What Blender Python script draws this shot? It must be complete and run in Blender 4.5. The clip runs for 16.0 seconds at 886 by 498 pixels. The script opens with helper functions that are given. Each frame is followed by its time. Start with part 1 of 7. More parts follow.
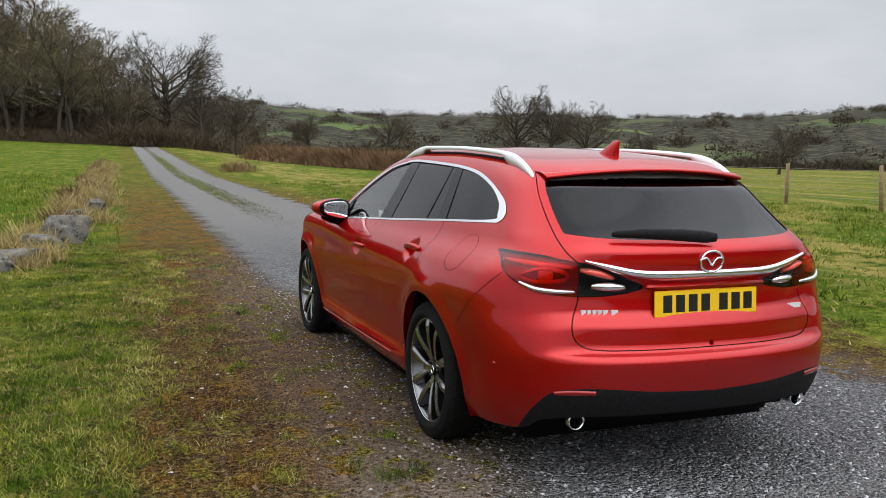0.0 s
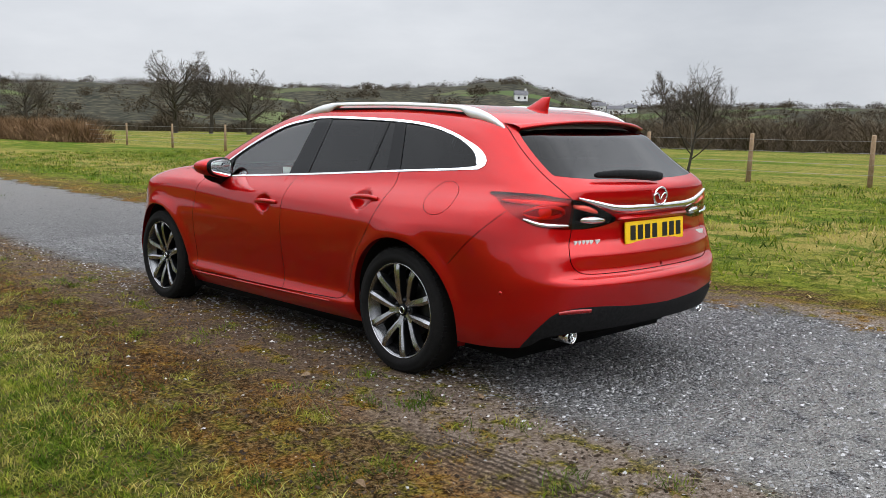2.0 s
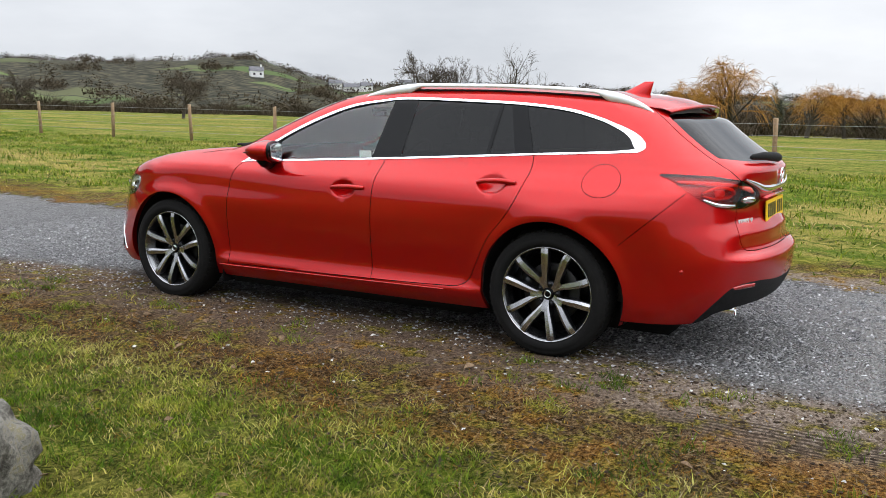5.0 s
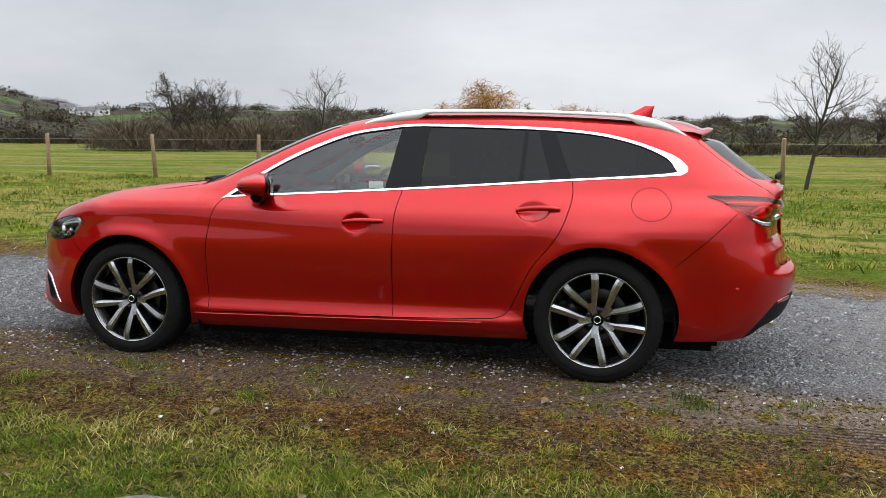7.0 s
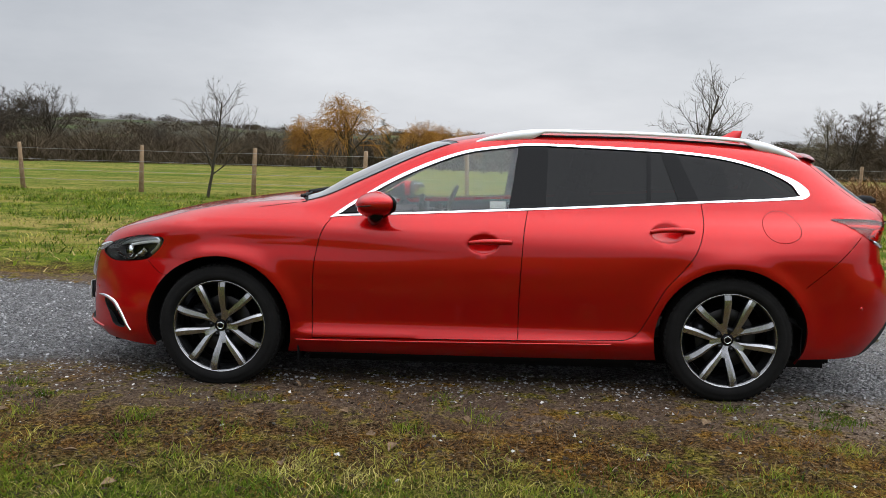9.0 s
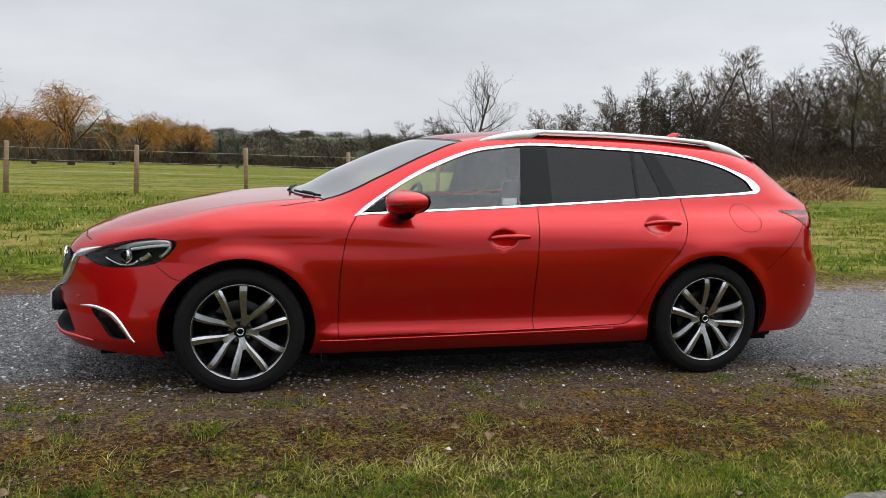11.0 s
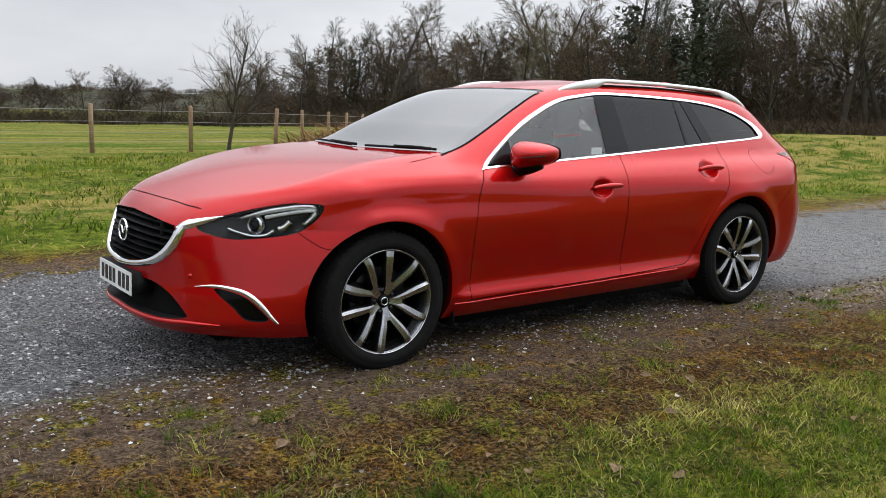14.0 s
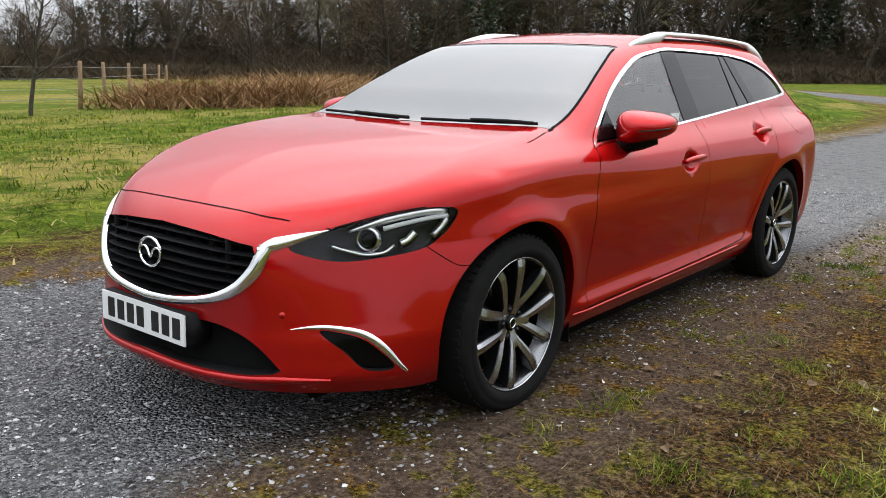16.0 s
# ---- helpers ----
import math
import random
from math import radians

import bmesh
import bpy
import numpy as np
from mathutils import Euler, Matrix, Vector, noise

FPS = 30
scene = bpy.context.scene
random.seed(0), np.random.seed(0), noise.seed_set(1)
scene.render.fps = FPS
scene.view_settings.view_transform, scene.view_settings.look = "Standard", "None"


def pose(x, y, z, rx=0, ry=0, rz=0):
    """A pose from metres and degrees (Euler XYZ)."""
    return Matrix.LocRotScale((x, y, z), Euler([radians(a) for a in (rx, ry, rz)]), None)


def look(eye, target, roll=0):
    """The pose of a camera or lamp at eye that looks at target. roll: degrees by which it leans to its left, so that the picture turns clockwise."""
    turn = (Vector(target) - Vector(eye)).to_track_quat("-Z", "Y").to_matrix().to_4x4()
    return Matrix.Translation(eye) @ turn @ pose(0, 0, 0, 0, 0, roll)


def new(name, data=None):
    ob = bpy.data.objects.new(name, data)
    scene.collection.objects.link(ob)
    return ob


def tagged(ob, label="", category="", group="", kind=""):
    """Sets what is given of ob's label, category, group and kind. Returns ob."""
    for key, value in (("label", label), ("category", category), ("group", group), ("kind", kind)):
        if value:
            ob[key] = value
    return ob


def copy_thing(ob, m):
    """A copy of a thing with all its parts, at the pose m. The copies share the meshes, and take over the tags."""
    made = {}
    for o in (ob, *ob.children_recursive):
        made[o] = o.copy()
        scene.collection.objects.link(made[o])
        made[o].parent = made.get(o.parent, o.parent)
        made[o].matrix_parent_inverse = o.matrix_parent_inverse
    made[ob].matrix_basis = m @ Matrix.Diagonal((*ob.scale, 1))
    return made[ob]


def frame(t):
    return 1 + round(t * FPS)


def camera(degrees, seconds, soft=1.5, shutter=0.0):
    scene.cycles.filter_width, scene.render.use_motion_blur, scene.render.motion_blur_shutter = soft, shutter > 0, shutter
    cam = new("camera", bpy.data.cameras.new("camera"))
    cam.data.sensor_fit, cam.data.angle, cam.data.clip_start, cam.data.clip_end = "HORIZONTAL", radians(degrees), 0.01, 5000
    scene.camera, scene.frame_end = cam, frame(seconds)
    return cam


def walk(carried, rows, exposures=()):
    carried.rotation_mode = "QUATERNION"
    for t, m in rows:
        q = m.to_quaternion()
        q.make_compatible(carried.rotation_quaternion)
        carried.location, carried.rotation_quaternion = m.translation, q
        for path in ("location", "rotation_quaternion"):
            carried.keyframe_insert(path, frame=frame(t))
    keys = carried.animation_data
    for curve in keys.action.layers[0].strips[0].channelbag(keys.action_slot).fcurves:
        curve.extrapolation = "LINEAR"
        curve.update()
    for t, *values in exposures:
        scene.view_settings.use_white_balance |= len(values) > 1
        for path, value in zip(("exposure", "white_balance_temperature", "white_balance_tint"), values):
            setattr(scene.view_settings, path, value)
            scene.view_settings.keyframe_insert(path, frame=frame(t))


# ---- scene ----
cam = camera(53.7, 16.0, 0.8)
METRES, EYE, TURN = 12.63, 1.405, -20.3
ROWS = [
    (0.0, 0.0, 0.0, 0.0, 0.09, -6.37, -0.82),
    (0.5, -0.0336, -0.0053, -0.0011, -3.01, -6.2, -1.08),
    (1.0, -0.064, -0.006, -0.0044, -7.7, -7.69, -1.22),
    (1.5, -0.0918, -0.004, -0.0085, -16.24, -7.7, -1.08),
    (2.0, -0.1236, -0.0046, -0.0078, -22.11, -8.06, -0.71),
    (2.5, -0.1472, 0.0059, -0.0088, -25.18, -8.63, -1.1),
    (3.0, -0.1703, 0.0178, -0.0073, -27.4, -8.54, -1.56),
    (3.5, -0.1978, 0.0263, -0.0081, -32.27, -8.72, -1.45),
    (4.0, -0.2207, 0.0415, -0.0097, -33.76, -9.23, -1.44),
    (4.5, -0.243, 0.0628, -0.0089, -35.61, -9.43, -1.31),
    (7.0, -0.3333, 0.185, -0.0074, -55.37, -7.65, -0.29),
    (7.5, -0.3437, 0.2146, -0.007, -56.51, -7.68, -0.21),
    (8.0, -0.3597, 0.2408, -0.0077, -58.52, -7.18, -0.66),
    (10.5, -0.4201, 0.389, -0.0076, -80.28, -6.27, -2.01),
    (11.0, -0.4284, 0.4203, -0.0096, -84.17, -6.34, -1.97),
    (11.5, -0.4333, 0.4525, -0.0112, -86.21, -7.06, -2.13),
    (12.0, -0.4323, 0.4846, -0.0129, -89.65, -7.42, -2.15),
    (12.5, -0.4374, 0.5166, -0.014, -94.52, -7.76, -2.82),
    (13.0, -0.4344, 0.5462, -0.014, -96.6, -8.59, -2.66),
    (13.5, -0.4203, 0.575, -0.013, -99.32, -8.77, -1.66),
    (14.0, -0.4001, 0.6029, -0.015, -105.15, -8.93, -1.5),
    (14.5, -0.3719, 0.6244, -0.017, -110.04, -9.53, -0.95),
    (15.0, -0.3418, 0.6446, -0.0176, -112.01, -9.56, -0.93),
    (15.5, -0.3157, 0.664, -0.0125, -117.01, -10.67, -1.29),
    (16.0, -0.289, 0.6781, -0.0113, -119.12, -12.02, -0.77),
]
walk(cam, [(t, pose(-2.275, -3.984, EYE, 0, 0, TURN) @ pose(METRES * x, METRES * y, METRES * z, 90 + pitch, roll, yaw)) for t, x, y, z, yaw, pitch, roll in ROWS],
     [(0.0, -0.17), (1.5, -0.02), (3.5, 0.08), (4.0, 0.2), (4.7, 0.2), (7.0, 0.0), (8.0, -0.12), (12.0, -0.18), (14.0, -0.12), (16.0, 0.06)])


# ---- world, sun and exposure ----
scene.view_settings.exposure = 0.0
world = bpy.data.worlds.new("overcast_sky")
scene.world = world
world.use_nodes = True
wn, wl = world.node_tree.nodes, world.node_tree.links
SUN_UP, SUN_TURN = 54.0, 165.0
sky = wn.new("ShaderNodeTexSky")
sky.sky_type, sky.sun_disc = "NISHITA", False
sky.sun_elevation, sky.sun_rotation = radians(SUN_UP), radians(SUN_TURN)
sky.dust_density, sky.air_density = 3.0, 1.0
place = wn.new("ShaderNodeTexCoord")
squash = wn.new("ShaderNodeMapping")
squash.inputs["Scale"].default_value = (1.0, 1.0, 3.2)
wl.new(place.outputs["Generated"], squash.inputs[0])
cloud = wn.new("ShaderNodeTexNoise")
cloud.inputs["Scale"].default_value, cloud.inputs["Detail"].default_value, cloud.inputs["Roughness"].default_value = 1.7, 7.0, 0.55
wl.new(squash.outputs[0], cloud.inputs[0])
ramp = wn.new("ShaderNodeValToRGB")
ramp.color_ramp.elements[0].position, ramp.color_ramp.elements[0].color = 0.30, (4.75, 5.03, 5.5, 1)
ramp.color_ramp.elements[1].position, ramp.color_ramp.elements[1].color = 0.72, (7.6, 7.8, 8.2, 1)
wl.new(cloud.outputs["Fac"], ramp.inputs[0])
veil = wn.new("ShaderNodeMix")
veil.data_type = "RGBA"
veil.inputs["Factor"].default_value = 0.93
wl.new(sky.outputs[0], veil.inputs["A"])
rise = wn.new("ShaderNodeSeparateXYZ")
wl.new(place.outputs["Generated"], rise.inputs[0])
zenith = wn.new("ShaderNodeMapRange")
zenith.inputs["From Min"].default_value, zenith.inputs["From Max"].default_value = 0.25, 0.75
zenith.inputs["To Min"].default_value, zenith.inputs["To Max"].default_value = 1.0, 3.15
wl.new(rise.outputs[2], zenith.inputs["Value"])
brighter = wn.new("ShaderNodeVectorMath")
brighter.operation = "SCALE"
wl.new(ramp.outputs[0], brighter.inputs[0])
# the cloud glows round the hidden sun
toward = wn.new("ShaderNodeVectorMath")
toward.operation = "DOT_PRODUCT"
toward.inputs[1].default_value = (math.sin(radians(SUN_TURN)) * math.cos(radians(SUN_UP)), math.cos(radians(SUN_TURN)) * math.cos(radians(SUN_UP)), math.sin(radians(SUN_UP)))
wl.new(place.outputs["Generated"], toward.inputs[0])
lobe = wn.new("ShaderNodeMath")
lobe.operation = "MAXIMUM"
lobe.inputs[1].default_value = 0.0
wl.new(toward.outputs["Value"], lobe.inputs[0])
power = wn.new("ShaderNodeMath")
power.operation = "POWER"
power.inputs[1].default_value = 4.0
wl.new(lobe.outputs[0], power.inputs[0])
glow = wn.new("ShaderNodeMath")
glow.operation = "MULTIPLY_ADD"
glow.inputs[1].default_value = 0.9
wl.new(power.outputs[0], glow.inputs[0])
wl.new(zenith.outputs[0], glow.inputs[2])
wl.new(glow.outputs[0], brighter.inputs["Scale"])
wl.new(brighter.outputs[0], veil.inputs["B"])
wl.new(veil.outputs["Result"], wn["Background"].inputs[0])
wn["Background"].inputs[1].default_value = 0.115
sun_lamp = new("sun", bpy.data.lights.new("sun", "SUN"))
sun_lamp.data.energy, sun_lamp.data.angle, sun_lamp.data.color = 0.55, radians(90), (1.0, 0.97, 0.92)
sun_lamp.matrix_world = look((0, 0, 50), (50 * math.sin(radians(SUN_TURN)) * -1, 50 * math.cos(radians(SUN_TURN)) * -1, 50 - 50 * math.tan(radians(SUN_UP))))

# ---- materials ----
def material(name, color, rough=0.5, metal=0.0, coat=0.0, spec=0.5):
    m = bpy.data.materials.new(name)
    m.use_nodes = True
    b = m.node_tree.nodes["Principled BSDF"]
    b.inputs["Base Color"].default_value = (*color, 1)
    b.inputs["Roughness"].default_value, b.inputs["Metallic"].default_value = rough, metal
    b.inputs["Coat Weight"].default_value, b.inputs["Coat Roughness"].default_value = coat, 0.03
    b.inputs["Specular IOR Level"].default_value = spec
    return m


def node(m, kind, **values):
    n = m.node_tree.nodes.new(kind)
    for key, value in values.items():
        n.inputs[key.replace("_", " ")].default_value = value
    return n


def wire(m, a, b):
    m.node_tree.links.new(a, b)


def ramped(m, source, stops):
    r = m.node_tree.nodes.new("ShaderNodeValToRGB")
    while len(r.color_ramp.elements) < len(stops):
        r.color_ramp.elements.new(0.5)
    for e, (at, c) in zip(r.color_ramp.elements, stops):
        e.position, e.color = at, (*c, 1)
    wire(m, source, r.inputs[0])
    return r.outputs[0]


def grainy(name, stops, scale, rough=0.9, bump=0.3, detail=6.0, fine=0.0, random_light=0.0, depth=0.01):
    """A surface whose colour runs through stops by a noise in metres, with relief, and a finer grain on it."""
    m = material(name, stops[0][1], rough)
    b = m.node_tree.nodes["Principled BSDF"]
    b.inputs["Specular IOR Level"].default_value = 0.5 if rough < 0.7 else 0.12
    at = m.node_tree.nodes.new("ShaderNodeTexCoord").outputs["Object"]
    n = node(m, "ShaderNodeTexNoise", Scale=scale, Detail=detail, Roughness=0.6)
    wire(m, at, n.inputs["Vector"])
    value = n.outputs["Fac"]
    if fine:
        f = node(m, "ShaderNodeTexNoise", Scale=fine, Detail=4.0, Roughness=0.7)
        wire(m, at, f.inputs["Vector"])
        mix = m.node_tree.nodes.new("ShaderNodeMix")
        mix.inputs["Factor"].default_value = 0.45
        wire(m, value, mix.inputs["A"])
        wire(m, f.outputs["Fac"], mix.inputs["B"])
        value = mix.outputs["Result"]
    color = ramped(m, value, stops)
    if random_light:
        info = m.node_tree.nodes.new("ShaderNodeNewGeometry")
        hsv = m.node_tree.nodes.new("ShaderNodeHueSaturation")
        span = node(m, "ShaderNodeMapRange", To_Min=1 - random_light, To_Max=1 + random_light)
        wire(m, info.outputs["Random Per Island"], span.inputs["Value"])
        wire(m, span.outputs[0], hsv.inputs["Value"])
        wire(m, color, hsv.inputs["Color"])
        color = hsv.outputs[0]
    wire(m, color, b.inputs["Base Color"])
    if bump:
        bp = node(m, "ShaderNodeBump", Strength=bump, Distance=depth)
        wire(m, value, bp.inputs["Height"])
        wire(m, bp.outputs[0], b.inputs["Normal"])
    return m


def glazing(name, tint, gloss=1.0, ior=1.45, rough=0.0):
    """A thin tinted pane: it lets light straight through and mirrors more at a grazing angle."""
    m = bpy.data.materials.new(name)
    m.use_nodes = True
    nodes = m.node_tree.nodes
    nodes.remove(nodes["Principled BSDF"])
    clear = nodes.new("ShaderNodeBsdfTransparent")
    clear.inputs[0].default_value = (*tint, 1)
    shine = nodes.new("ShaderNodeBsdfGlossy")
    shine.inputs["Roughness"].default_value = rough
    shine.inputs["Color"].default_value = (gloss, gloss, gloss, 1)
    edge = node(m, "ShaderNodeFresnel", IOR=ior)
    mix = nodes.new("ShaderNodeMixShader")
    wire(m, edge.outputs[0], mix.inputs[0])
    wire(m, clear.outputs[0], mix.inputs[1])
    wire(m, shine.outputs[0], mix.inputs[2])
    wire(m, mix.outputs[0], nodes["Material Output"].inputs[0])
    return m


PAINT = material("red_metallic_paint", (0.45, 0.006, 0.006), 0.50, 0.90, 1.0, 0.3)
PAINT.node_tree.nodes["Principled BSDF"].inputs["Specular Tint"].default_value = (0.62, 0.04, 0.03, 1)
_flake = node(PAINT, "ShaderNodeTexNoise", Scale=900.0, Detail=2.0)
wire(PAINT, PAINT.node_tree.nodes.new("ShaderNodeTexCoord").outputs["Object"], _flake.inputs["Vector"])
wire(PAINT, ramped(PAINT, _flake.outputs["Fac"], [(0.35, (0.37, 0.003, 0.004)), (0.65, (0.58, 0.008, 0.008))]), PAINT.node_tree.nodes["Principled BSDF"].inputs["Base Color"])
_film = node(PAINT, "ShaderNodeTexNoise", Scale=5.0, Detail=5.0)
wire(PAINT, PAINT.node_tree.nodes["Texture Coordinate"].outputs["Object"], _film.inputs["Vector"])
_film_rough = node(PAINT, "ShaderNodeMapRange", To_Min=0.02, To_Max=0.09)
wire(PAINT, _film.outputs["Fac"], _film_rough.inputs["Value"])
wire(PAINT, _film_rough.outputs[0], PAINT.node_tree.nodes["Principled BSDF"].inputs["Coat Roughness"])
SEAL = material("black_rubber_seal", (0.005, 0.005, 0.005), 0.8, 0, 0, 0.1)
PAINT.node_tree.nodes["Principled BSDF"].inputs["Coat IOR"].default_value = 1.48
TRIM = grainy("black_textured_plastic", [(0.3, (0.006, 0.006, 0.0065)), (0.7, (0.014, 0.014, 0.015))], 60, 0.68, 0.15)
TRIM.node_tree.nodes["Principled BSDF"].inputs["Specular IOR Level"].default_value = 0.15
GLOSS_BLACK = material("gloss_black_trim", (0.003, 0.003, 0.0035), 0.18, 0.0, 0.0, 0.16)
CHROME = material("chrome", (0.86, 0.87, 0.88), 0.08, 1.0)
SATIN = material("satin_aluminium", (0.72, 0.73, 0.74), 0.30, 1.0)
RAIL = material("silver_roof_rail_paint", (0.80, 0.81, 0.82), 0.34, 0.35, 0.3)
DARK_GLASS = glazing("privacy_glass", (0.030, 0.034, 0.038), 1.0, 1.33)
SIDE_GLASS = glazing("green_tinted_glass", (0.93, 0.98, 0.95), 1.0, 1.7)
SCREEN_GLASS = glazing("windscreen_glass", (0.50, 0.55, 0.54), 1.0, 2.3, 0.28)
LENS = glazing("clear_lamp_lens", (0.95, 0.96, 0.97), 1.0, 1.3)
RED_LENS = glazing("red_lamp_lens", (1.0, 0.15, 0.13))
RED_TUB = material("red_lamp_tub", (0.30, 0.008, 0.008), 0.25, 0.3, 0.6)
RED_LAMP = material("red_lamp_core", (0.95, 0.10, 0.07), 0.25, 0.0, 1.0)
REFLECTOR = material("lamp_reflector", (0.8, 0.8, 0.82), 0.12, 1.0)
LAMP_DARK = material("dark_lamp_housing", (0.010, 0.010, 0.011), 0.42, 0.0, 0.0, 0.3)
TYRE = grainy("tyre_rubber", [(0.3, (0.004, 0.004, 0.004)), (0.75, (0.013, 0.0125, 0.012))], 14, 0.9, 0.25, fine=120)
TYRE.node_tree.nodes["Principled BSDF"].inputs["Specular IOR Level"].default_value = 0.15
ALLOY_DARK = material("gunmetal_alloy", (0.030, 0.031, 0.034), 0.28, 0.8)
BARREL = material("silvered_rim_barrel", (0.20, 0.203, 0.21), 0.25, 1.0)
ALLOY = grainy("machined_alloy", [(0.3, (0.36, 0.365, 0.38)), (0.7, (0.48, 0.485, 0.50))], 30, 0.26, 0.03)
ALLOY.node_tree.nodes["Principled BSDF"].inputs["Metallic"].default_value = 1.0
DISC = material("brake_disc_steel", (0.035, 0.034, 0.033), 0.45, 0.9)
YELLOW_PLATE = material("yellow_plate", (0.86, 0.53, 0.012), 0.35)
WHITE_PLATE = material("white_plate", (0.80, 0.81, 0.80), 0.35)
LETTER = material("silvered_lettering", (0.80, 0.81, 0.82), 0.25, 0.2, 0.5)
PLATE_INK = material("plate_black", (0.008, 0.008, 0.008), 0.4)
CABIN = grainy("charcoal_cabin_plastic", [(0.3, (0.020, 0.020, 0.021)), (0.7, (0.040, 0.040, 0.041))], 40, 0.6, 0.1)
LEATHER = grainy("black_seat_leather", [(0.3, (0.018, 0.017, 0.017)), (0.7, (0.036, 0.034, 0.033))], 25, 0.5, 0.2)
LINER = material("grey_headlining", (0.42, 0.41, 0.39), 0.9)
PAPER = material("white_paper", (0.8, 0.8, 0.78), 0.6)
# ---- the car's body as one smooth solid: right half, x to the side, y ahead of the rear axle, z up ----
def curve(xs, ys):
    """A smooth monotone interpolation through a few stations."""
    xs, ys = np.array(xs, float), np.array(ys, float)
    h, d = np.diff(xs), np.diff(ys) / np.diff(xs)
    m = np.zeros_like(ys)
    m[0], m[-1] = d[0], d[-1]
    for i in range(1, len(xs) - 1):
        m[i] = 0 if d[i - 1] * d[i] <= 0 else 3 * (h[i - 1] + h[i]) / ((2 * h[i] + h[i - 1]) / d[i - 1] + (h[i] + 2 * h[i - 1]) / d[i])

    def at(x):
        x = np.clip(x, xs[0], xs[-1])
        i = np.clip(np.searchsorted(xs, x) - 1, 0, len(xs) - 2)
        t = (x - xs[i]) / h[i]
        return (ys[i] * (1 + 2 * t) * (1 - t) ** 2 + m[i] * h[i] * t * (1 - t) ** 2 + ys[i + 1] * t * t * (3 - 2 * t) - m[i + 1] * h[i] * t * t * (1 - t))
    return at


TOP = curve([-1.2, -0.56, -0.30, 0.2, 0.6, 1.0, 1.28, 1.60, 1.76, 2.12, 2.40, 2.54, 2.97, 3.30, 3.60, 3.72, 3.85],
            [1.24, 1.352, 1.390, 1.427, 1.441, 1.443, 1.425, 1.377, 1.327, 1.170, 1.030, 1.020, 0.975, 0.905, 0.792, 0.70, 0.56])
CROWN = curve([-0.6, 0.0, 1.2, 1.9, 2.4, 2.8, 3.3, 3.7], [0.13, 0.10, 0.08, 0.03, 0.0, 0.02, 0.10, 0.12])
SWEEP = curve([0.9, 1.5, 2.0, 2.4, 2.7], [0.0, 0.28, 0.26, 0.12, 0.0])
FLANK = curve([0.16, 0.22, 0.27, 0.31, 0.36, 0.46, 0.58, 0.70, 0.80, 0.87, 0.93, 0.98, 1.06, 1.40],
              [0.79, 0.828, 0.850, 0.861, 0.868, 0.878, 0.893, 0.903, 0.898, 0.880, 0.843, 0.800, 0.755, 0.575])
SILL = curve([0.16, 0.22, 0.27, 0.30, 0.335, 0.38, 0.50], [0.0, 0.020, 0.029, 0.029, 0.010, -0.003, 0.0])
SILL_RUN = curve([0.30, 0.50, 2.2, 2.4], [0.0, 1.0, 1.0, 0.0])
CREST = curve([1.0, 1.6, 2.1, 2.4, 2.7, 2.9, 3.1, 3.25], [0.885, 0.895, 0.908, 0.922, 0.922, 0.910, 0.872, 0.825])
CREST_RISE = curve([0.9, 1.6, 2.1, 2.6, 3.0, 3.22], [0.0, 0.004, 0.013, 0.019, 0.015, 0.0])
PLAN_LOW = curve([-1.1, -0.8, -0.5, 0.0, 0.5, 1.2, 2.0, 2.75, 3.1, 3.4, 3.75], [-0.07, -0.035, -0.005, 0.012, 0.0, 0.0, 0.0, 0.012, 0.0, -0.03, -0.08])
PLAN_HIGH = curve([-0.9, -0.5, 0.0, 0.6, 1.2, 2.2, 2.6, 3.0], [-0.10, -0.035, -0.005, 0.0, 0.0, 0.0, 0.02, 0.05])
NOSE = curve([0.14, 0.22, 0.28, 0.34, 0.45, 0.55, 0.66, 0.80], [3.60, 3.70, 3.742, 3.735, 3.725, 3.725, 3.72, 3.70])
TAIL = curve([0.20, 0.28, 0.44, 0.56, 0.583, 0.600, 0.625, 0.69, 0.725, 0.76, 0.85, 0.885, 0.94, 1.00, 1.04, 1.077, 1.30, 1.42],
             [-0.90, -0.98, -1.055, -1.066, -1.053, -1.020, -1.008, -1.004, -0.985, -0.964, -0.957, -0.972, -0.988, -0.985, -0.945, -0.880, -0.595, -0.46])

TAIL_CORNER = curve([0.20, 0.28, 0.44, 0.56, 0.66, 0.76, 0.85, 0.94, 1.00, 1.04, 1.077, 1.30, 1.42],
                    [-0.90, -0.975, -1.045, -1.052, -1.030, -0.996, -0.984, -0.988, -0.985, -0.945, -0.880, -0.595, -0.46])


def soft(a, b, k):
    h = np.maximum(k - np.abs(a - b), 0) / k
    return np.maximum(a, b) + h * h * k * 0.25


